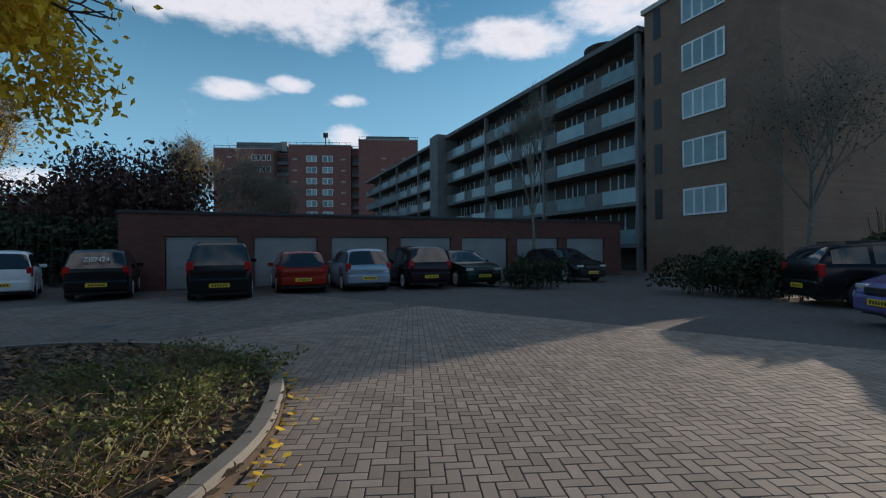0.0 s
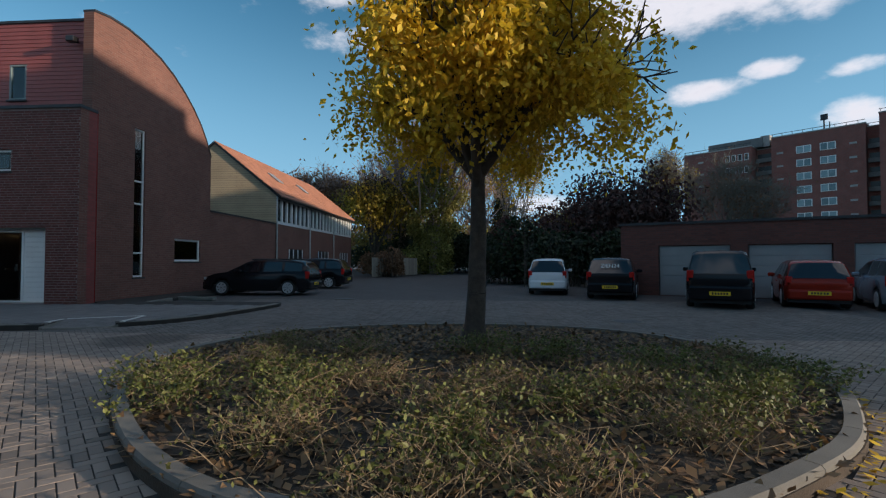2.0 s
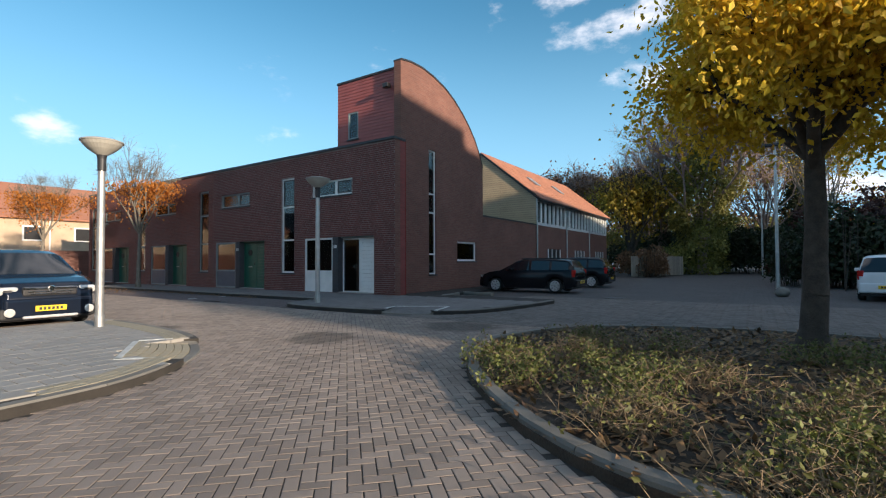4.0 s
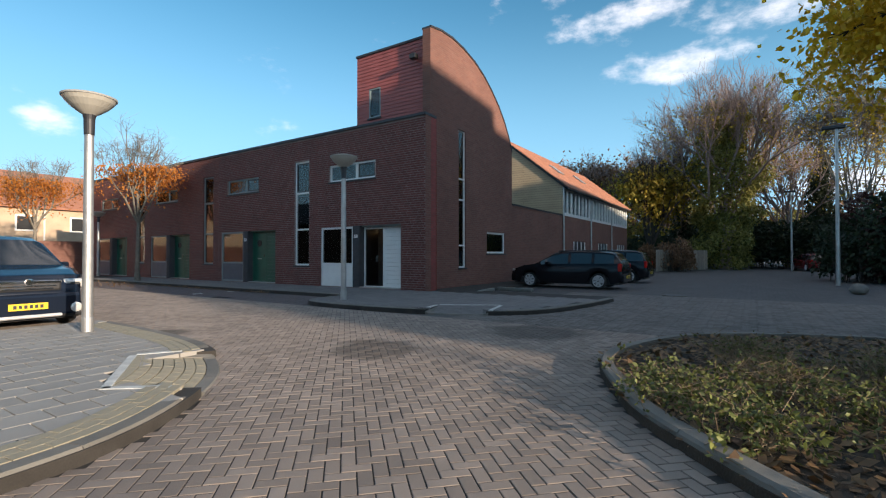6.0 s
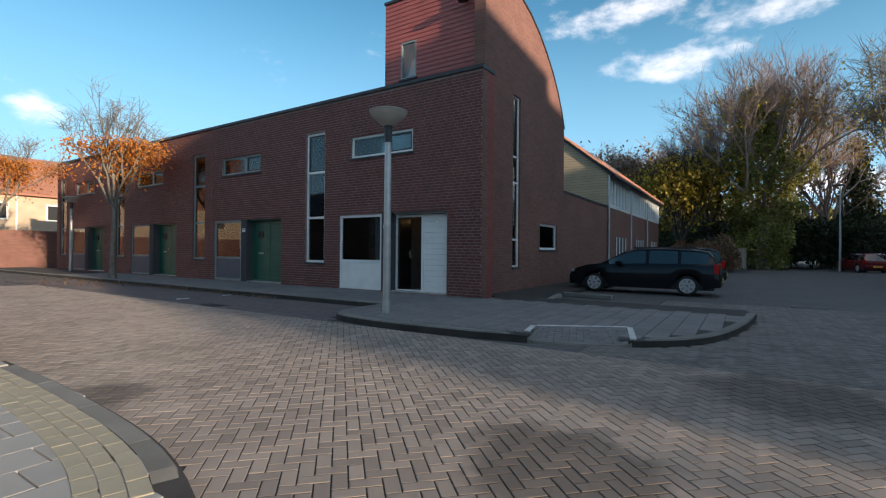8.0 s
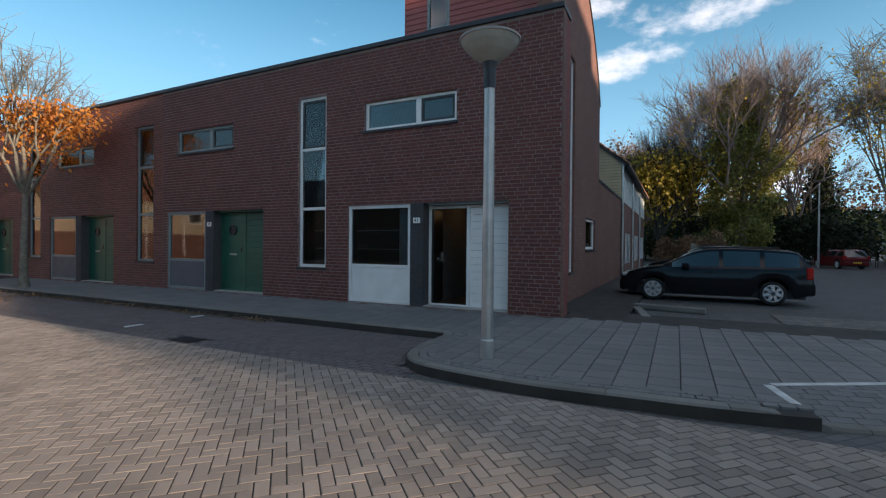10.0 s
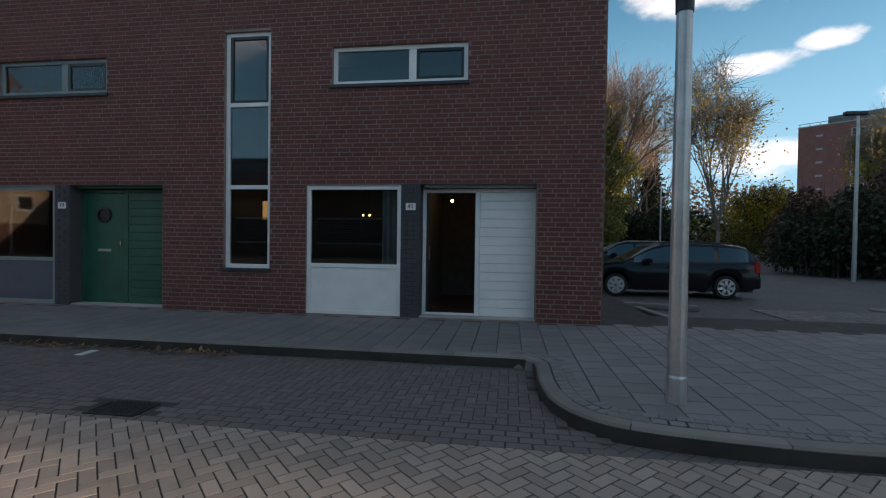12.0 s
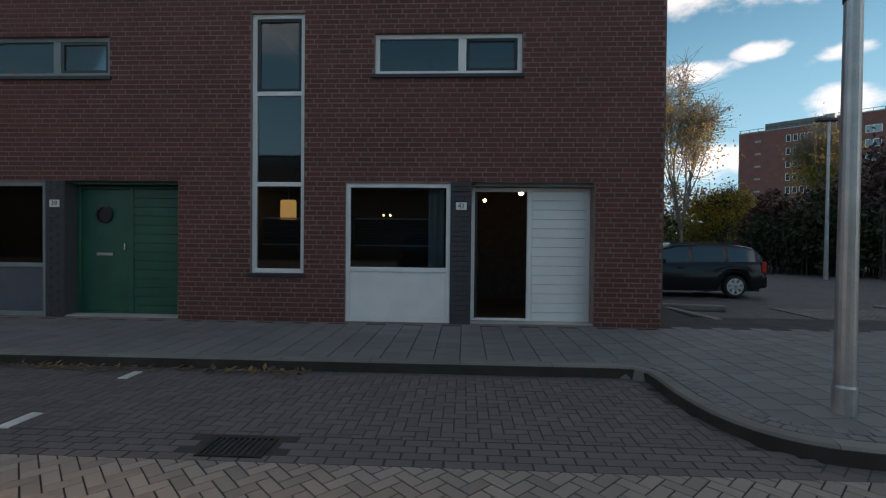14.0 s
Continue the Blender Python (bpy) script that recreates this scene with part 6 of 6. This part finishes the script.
for k, text in enumerate(("41", "39")):
    y = -15.22 - PITCH * k
    pl = thing("house_number", "white enamel house number plate reading " + text, "sign", pose(FX + 0.012, y, 1.98))
    part("plate", soften(boxes((-0.012, 0.0, -0.085, 0.085, -0.06, 0.06)), 0.004), WHITE, pl)
    d = new("digits", lettering(text, 0.11, BLACK)); d.parent = pl
    d.matrix_basis = Matrix.Translation((0.003, 0, 0)) @ pose(0, 0, 0, 90, 0, 90)

pipe = thing("downpipe", "bright red downpipe at the terrace corner", "downpipe", pose(-13.28, END_Y - 0.09, 0.1))
part("pipe", lathe([(0.045, 0), (0.045, 5.9)], 12), paint("red_pipe", (0.28, 0.03, 0.025)), pipe)
for z in (0.6, 2.4, 4.2, 5.7):
    part("bracket", soften(boxes((-0.06, 0.06, -0.30, 0.0, z, z + 0.03)), 0.005), CAP, pipe)
flood = thing("flood_light", "small dark floodlight on the red cladding", "lamp", pose(TX + 0.02, -13.25, 8.45))
part("bracket", soften(boxes((0, 0.2, -0.03, 0.03, -0.03, 0.03)), 0.008), BLACK, flood)
part("head", soften(boxes((0.12, 0.34, -0.14, 0.14, -0.10, 0.08)), 0.02), BLACK, flood)

# ---- street furniture and markings ----
grate = thing("drain_grate", "rusty cast-iron drain grate in the gutter", "drain", pose(-8.26, -16.69, 0.001) @ Matrix.Diagonal((0.75, 0.9, 1, 1)))
part("frame", boxes((-0.2, 0.2, -0.25, -0.22, -0.02, 0.004), (-0.2, 0.2, 0.22, 0.25, -0.02, 0.004), (-0.2, -0.17, -0.22, 0.22, -0.02, 0.004), (0.17, 0.2, -0.22, 0.22, -0.02, 0.004)), material("cast_iron", (0.035, 0.028, 0.024), 0.7, 0.5, var=0.4, bump=0.4), grate)
for j in range(9):
    part("bar", boxes((-0.17, 0.17, -0.205 + j * 0.047, -0.185 + j * 0.047, -0.02, 0.003)), CAP, grate)
for x, y in ((-10.5, 3.0), (-16.5, -5.2)):
    lid = thing("manhole_cover", "round dark manhole cover set in the paving", "manhole", pose(x, y, 0.0))
    part("lid", lathe([(0.29, -0.02), (0.29, 0.006), (0.25, 0.008), (0.24, 0.005), (0.01, 0.006)], 28), CAP, lid)
    part("rim", lathe([(0.36, -0.02), (0.36, 0.005), (0.30, 0.005), (0.30, -0.02)], 28), KERB, lid)
for x, y, a in ((-14.35, -10.8, 10), (-15.6, -10.3, 80), (-21.0, -10.8, 4)):
    st = thing("wheel_stop", "low weathered concrete wheel stop", "wheel stop", pose(x, y, -0.02 if x < -14.0 else 0.09, 0, 0, a))
    part("bar", soften(boxes((-0.75, 0.75, -0.09, 0.09, 0, 0.13)), 0.03, 2), KERB, st)


def stripe(x0, y0, x1, y1, z, w=0.1, label="worn white line on the paving"):
    d = Vector((x1 - x0, y1 - y0, 0))
    ob = tagged(part("road_marking", soften(boxes((0, d.length, -w / 2, w / 2, -0.04, 0.0)), 0.004), WORNWHITE), label, "marking", kind="structure")
    ob.matrix_basis = pose(x0, y0, z, 0, 0, math.degrees(math.atan2(d.y, d.x)))


WORNWHITE = material("worn_white", (0.50, 0.50, 0.47), 0.8, var=0.3, scale=6, bump=0.2)
for r in ((-1.80, -7.83, -2.59, -9.14), (-2.64, -9.17, -3.08, -8.93), (-1.80, -7.88, -2.18, -7.38)):
    stripe(*r, 0.1085, 0.085)
for r in ((-8.62, -9.22, -9.18, -9.34), (-9.23, -9.30, -9.92, -8.06), (-9.90, -8.02, -8.90, -7.78)):
    stripe(*r, 0.1085, 0.085)
stripe(-9.95, -18.6, -9.7, -18.6, 0.006, 0.1); stripe(-8.75, -18.58, -8.45, -18.58, 0.006, 0.1)


def flare(ramp):
    """The two sloping side stones of a dropped crossing."""
    for a, b in ((ramp[0], ramp[1]), (ramp[3], ramp[2])):
        d = (Vector(b) - Vector(a)).normalized()
        w = Vector((-d.y, d.x)) * 0.075
        mid = (Vector(ramp[0]) + Vector(ramp[1]) + Vector(ramp[2]) + Vector(ramp[3])) / 4
        if w.dot(mid - Vector(a)) < 0:
            w = -w
        p = [Vector(a) - w * 0.6, Vector(b) - w * 0.6, Vector(b) + w, Vector(a) + w]
        bm = bmesh.new()
        lo = [bm.verts.new((*q, -0.05)) for q in p]
        hi = [bm.verts.new((*q, z)) for q, z in zip(p, (0.06, 0.1085, 0.1065, 0.022))]
        bm.faces.new(lo); bm.faces.new(list(reversed(hi)))
        for k in range(4):
            bm.faces.new((lo[(k + 1) % 4], lo[k], hi[k], hi[(k + 1) % 4]))
        bmesh.ops.recalc_face_normals(bm, faces=bm.faces)
        setting("kerb_flare", soften(bm, 0.006), KERB, "sloping concrete side stone of a dropped kerb", "kerb")


flare(LEFT_RAMP)
flare(FRONT_RAMP)
fence = thing("fence", "grey weathered board fence at the side road", "fence", pose(-39.0, -9.3, 0, 0, 0, 160))
for j in range(40):
    part("board", boxes((j * 0.21, j * 0.21 + 0.19, -0.012, 0.012, 0.05, 1.72)), material("grey_board", (0.24, 0.21, 0.17), 0.85, var=0.3, scale=5, rand=0.5) if j == 0 else bpy.data.materials["grey_board"], fence)
boulder = thing("boulder", "rough grey boulder at the pavement edge", "stone", pose(-20.6, -0.2, 0) @ Matrix.Diagonal((0.7, 0.6, 0.45, 1)))
bm = bmesh.new(); bmesh.ops.create_icosphere(bm, subdivisions=3, radius=0.5)
for v in bm.verts:
    v.co = Vector((v.co.x * 1.3, v.co.y * 0.8, v.co.z * 0.85 + 0.3)) * (1 + 0.18 * noise.noise(v.co * 2.2))
part("stone", bm, KERB, boulder, smooth=True)

# ---- planting of the island ----
rng = random.Random(77)
spots = []
while len(spots) < 24:
    x, y = rng.uniform(-6.4, -1.9), rng.uniform(-4.2, 3.0)
    if all(inside(x + dx, y + dy, ISLAND) for dx in (-0.3, 0.3) for dy in (-0.3, 0.3)) and all((x - a) ** 2 + (y - b) ** 2 > 0.45 for a, b in spots) and (x > -4.5 or rng.random() < 0.15):
        spots.append((x, y))
DRY = material("dry_stem", (0.20, 0.145, 0.085), 0.9, var=0.35, scale=6, bump=0.1)


OLIVE_LEAF = leaf_material("olive_leaf", (0.035, 0.042, 0.012), (0.20, 0.20, 0.05))


def ground_shrub(x, y, seed):
    r = random.Random(seed)
    ob = thing("shrub", "low straggly green shrub with dry stems in the island", "shrub", pose(x, y, 0.06, 0, 0, r.uniform(0, 360)), group="island shrubs")
    v, f, tips = [], [], []
    dry = seed % 2 == 0
    for k in range(150 if dry else 80):
        a = Vector((r.gauss(0, 0.2), r.gauss(0, 0.2), 0))
        b = a + Vector((r.gauss(0, 0.14), r.gauss(0, 0.14), r.uniform(0.06, 0.24)))
        c = b + Vector((r.gauss(0, 0.13), r.gauss(0, 0.13), r.uniform(-0.04, 0.14)))
        tube(v, f, a, b, 0.004, 0.003, 3); tube(v, f, b, c, 0.003, 0.0015, 3)
        tips += [(b, c)]
    tagged(raw("stem_mass", v, f, DRY, ob), kind="stuff")
    v, f = [], []
    for k in range(420 if dry else 1100):
        b, c = r.choice(tips)
        p = b.lerp(c, r.uniform(-0.4, 1.1)) + Vector((r.gauss(0, 0.03), r.gauss(0, 0.03), r.gauss(0, 0.02)))
        leaf_quad(v, f, p, r.uniform(0.025, 0.06), r)
    tagged(raw("foliage", v, f, OLIVE_LEAF if dry else SHRUB_LEAF, ob), kind="stuff")
    return ob


models = [ground_shrub(*spots[k], 500 + k) for k in range(6)]
for k in range(6, len(spots)):
    copy_thing(models[k % 6], pose(*spots[k], 0.06, 0, 0, rng.uniform(0, 360)))


def litter(name, label, n, place, z, size, seed, mat=DEAD_LEAF):
    r = random.Random(seed)
    v, f = [], []
    for k in range(n):
        p = place(r)
        if p is None:
            continue
        d = Vector((r.uniform(-1, 1), r.uniform(-1, 1), r.uniform(0.0, 0.35))).normalized()
        s = Vector((-d.y, d.x, r.uniform(-0.3, 0.3))).normalized()
        w = size * r.uniform(0.5, 1.2)
        q = Vector((p[0], p[1], z + 0.006 + r.random() * 0.012))
        i = len(v)
        v += [tuple(q), tuple(q + d * w * 0.5 + s * w * 0.3), tuple(q + d * w), tuple(q + d * w * 0.5 - s * w * 0.3)]
        f.append((i, i + 1, i + 2, i + 3))
    return tagged(raw(name, v, f, mat), label, "leaves", kind="stuff")


def on_island(r):
    x, y = r.uniform(-9, -1.8), r.uniform(-4.6, 3.4)
    return (x, y) if inside(x, y, ISLAND) else None


litter("leaf_litter", "brown and yellow fallen leaves on the island soil", 15000, on_island, 0.07, 0.10, 81)
litter("leaf_litter", "yellow fallen leaves along the island kerb", 260, lambda r: (lambda p: (p[0] + r.gauss(0.05, 0.12), p[1] + r.gauss(0, 0.12)))(r.choice(ISLAND[18:44])), 0.0, 0.08, 82, YELLOW_LEAF)
litter("leaf_litter", "red-brown fallen leaves along the pavement kerb", 700, lambda r: (-10.12 + abs(r.gauss(0, 0.10)), r.uniform(-26.0, -16.8)), 0.0, 0.08, 83)
litter("leaf_litter", "brown fallen leaves under the street tree", 900, lambda r: (r.gauss(-9.6, 0.9), r.gauss(-27.5, 2.5)), 0.0, 0.09, 84)

# ---- paving and brick pieces ----
rng = random.Random(3)


def on_road(x, y):
    return not inside(x, y, ISLAND) and not inside(x, y, LEFT_PAVE) and not inside(x, y, FRONT_PAVE)


lay("road_paving", "worn grey-brown concrete blocks laid in herringbone", herringbone(-8.05, 4.0, -27.0, 9.0, 45, on_road), PAVER, 0.0, 0.003, lambda x, y: -7.6 < x < -4.9 and -17.0 < y < -12.0, "paving_block", rng)
lay("square_paving", "worn, darker grey-brown concrete blocks of the square", herringbone(-16.0, -8.05, -8.3, 9.0, 45, on_road), PAVER_WEST, 0.0, 0.003, lambda x, y: False, "paving_block", rng)
lay("bay_paving", "dark paving blocks of the kerbside parking bay", herringbone(-10.05, -8.46, -30.0, -13.1, 0, on_road), PAVER_DARK, 0.0, 0.004, lambda x, y: y > -18.5, "paving_block", rng)
gutter = [[(x, y), (x + 0.093, y), (x + 0.093, y + 0.18), (x, y + 0.18)] for n, x in enumerate((-8.455, -8.355, -8.255, -8.155)) for y in np.arange(-30.0 + 0.095 * (n % 2), -12.9, 0.19) if (n == 3 or not (-17.1 < y < -16.45)) and on_road(x + 0.05, y + 0.09)]
lay("gutter_paving", "flat gutter course along the parking bay", gutter, PAVER_DARK, -0.004, 0.005, lambda x, y: y > -18, "paving_block", rng)


def shrunk(poly, k=0.86):
    mx, my = sum(p[0] for p in poly) / len(poly), sum(p[1] for p in poly) / len(poly)
    return [(mx + (x - mx) * k, my + (y - my) * k) for x, y in poly]


def slabs(x0, x1, y0, y1, poly, size=0.30, gap=0.012, margin=0.16, straight=None, avoid=None):
    out = []
    n = 0
    y = y0
    while y < y1:
        x = x0 - (size / 2 if n % 2 else 0)
        while x < x1:
            mx, my = x + size / 2, y + size / 2
            quad = [(x + gap / 2, y + gap / 2), (x + size - gap / 2, y + gap / 2), (x + size - gap / 2, y + size - gap / 2), (x + gap / 2, y + size - gap / 2)]
            if straight is not None and y + size < straight[1] and x < straight[0] < x + size:
                if straight[0] - x > 0.04:
                    out.append(clipped(quad, 0, straight[0], -1))
            elif (avoid is None or not inside(mx, my, avoid)) and all(inside(mx + dx, my + dy, poly) for dx in (-margin, margin) for dy in (-margin, margin)):
                out.append(quad)
            x += size
        y += size
        n += 1
    return out


lay("pavement_slabs", "square grey concrete paving slabs before the terrace", slabs(FX, -8.0, -32.0, -6.3, FRONT_KERB + FRONT_PAVE[-8:], gap=0.010, margin=0.15, straight=(-10.354, -13.6), avoid=shrunk(FRONT_RAMP)), SLAB, 0.103, 0.006, lambda x, y: -15.5 < y < -9 and x > -12.6, "paving_slab", rng, 0.0012, category="pavement")
lay("pavement_slabs", "square grey concrete paving slabs on the corner", slabs(-3.7, 3.0, -13.0, -6.3, LEFT_KERB + LEFT_PAVE[-4:], margin=0.15, avoid=shrunk(LEFT_RAMP)), SLAB_SUNLIT, 0.103, 0.003, lambda x, y: x < 0.5, "paving_slab", rng, 0.001, category="pavement")


def band(line, rows, along, across, side, keep, gap=0.008):
    """Rows of blocks that follow a kerb line, staggered row by row."""
    pts = [Vector(p) for p in line]
    dist = [0.0]
    for a, b in zip(pts, pts[1:]):
        dist.append(dist[-1] + (b - a).length)

    def at(s, o):
        p = Vector((np.interp(s, dist, [q.x for q in pts]), np.interp(s, dist, [q.y for q in pts])))
        a, b = (Vector((np.interp(u, dist, [q.x for q in pts]), np.interp(u, dist, [q.y for q in pts]))) for u in (max(s - 0.06, 0), min(s + 0.06, dist[-1])))
        t = (b - a).normalized()
        return p + Vector((-t.y, t.x)) * side * o
    out = []
    for r in rows:
        s = along / 2 * (r % 2)
        o0, o1 = 0.155 + r * across + gap / 2, 0.155 + (r + 1) * across - gap / 2
        while s + along < dist[-1]:
            q = [at(s + gap / 2, o0), at(s + along - gap / 2, o0), at(s + along - gap / 2, o1), at(s + gap / 2, o1)]
            mid = sum(q, Vector((0, 0))) / 4
            if keep(mid.x, mid.y):
                out.append([tuple(p) for p in q])
            s += along
    return out


def ramp_paving(label, line, ramp, rows, along, across, mat, rng):
    """Blocks of a dropped crossing that slope down to the road."""
    base = thing("ramp_paving", label, "paving", kind="structure")
    edge = [Vector(p) for p in line]

    def rise(p):
        q = Vector((p[0], p[1]))
        d = min(((q - a) - (b - a) * min(1, max(0, (q - a).dot(b - a) / max((b - a).length_squared, 1e-9)))).length for a, b in zip(edge, edge[1:]))
        return 0.014 + 0.092 * min(1, max(0, d - 0.15) / 0.62)
    for p in band(line, rows, along, across, 1, lambda x, y: inside(x, y, ramp)):
        mid = np.mean(p, 0)
        v, f = [], []
        slab_mesh(v, f, np.array(p), 0.0, -0.06, 0.005)
        lift = rng.uniform(-0.001, 0.001)
        ob = raw("paving_block", [(a - mid[0], b - mid[1], c + rise((a, b)) - rise(mid)) for a, b, c in v], f, mat, base)
        ob.location = (mid[0], mid[1], rise(mid) + lift)


lay("kerb_band", "pale yellowish block band along the rounded kerb", band(LEFT_KERB[18:], range(3), 0.21, 0.105, 1, lambda x, y: not inside(x, y, LEFT_RAMP)), PAVER_LIGHT, 0.110, 0.003, lambda x, y: True, "paving_block", rng, category="pavement")
lay("kerb_band", "small grey setts inside the rounded kerb", band(FRONT_KERB[3:], range(2), 0.13, 0.11, 1, lambda x, y: y < -9.1 and not inside(x, y, FRONT_RAMP), 0.017), SLAB, 0.109, 0.005, lambda x, y: y > -14, "sett", rng, category="pavement")
ramp_paving("pale curved block rows of the dropped kerb crossing", LEFT_KERB[18:], LEFT_RAMP, range(0, 9), 0.21, 0.105, PAVER_LIGHT, rng)
ramp_paving("grey block rows of the dropped kerb crossing", FRONT_KERB[3:], FRONT_RAMP, range(0, 10), 0.21, 0.105, SLAB, rng)

course = brick_course(BRICKED, END_Y, 0.02, TOP - 0.01, holes + piers)
near = [b for b in course if b[0] > -14.6 and b[2] < 2.4][:300]
near_ids = {id(b) for b in near}
shapes = {}
for b in near:
    key = (round(b[1] - b[0], 3), round(b[3] - b[2], 3))
    if key not in shapes:
        v, f = [], []
        brick_verts(v, f, 0, key[0], 0, key[1], 0.0, -0.02, "y")
        me = bpy.data.meshes.new("brick"); me.from_pydata(v, [], f); me.materials.append(BRICK)
        shapes[key] = me
    ob = new("brick", shapes[key]); ob.parent = wall_front
    ob.location = (FX + rng.uniform(-0.002, 0.001), b[0], b[2])
v, f = [], []
for b in course:
    if id(b) not in near_ids:
        brick_verts(v, f, *b, FX + rng.uniform(-0.002, 0.001), FX - 0.02, "y")
tagged(raw("brick_field", v, f, BRICK, wall_front), kind="stuff")
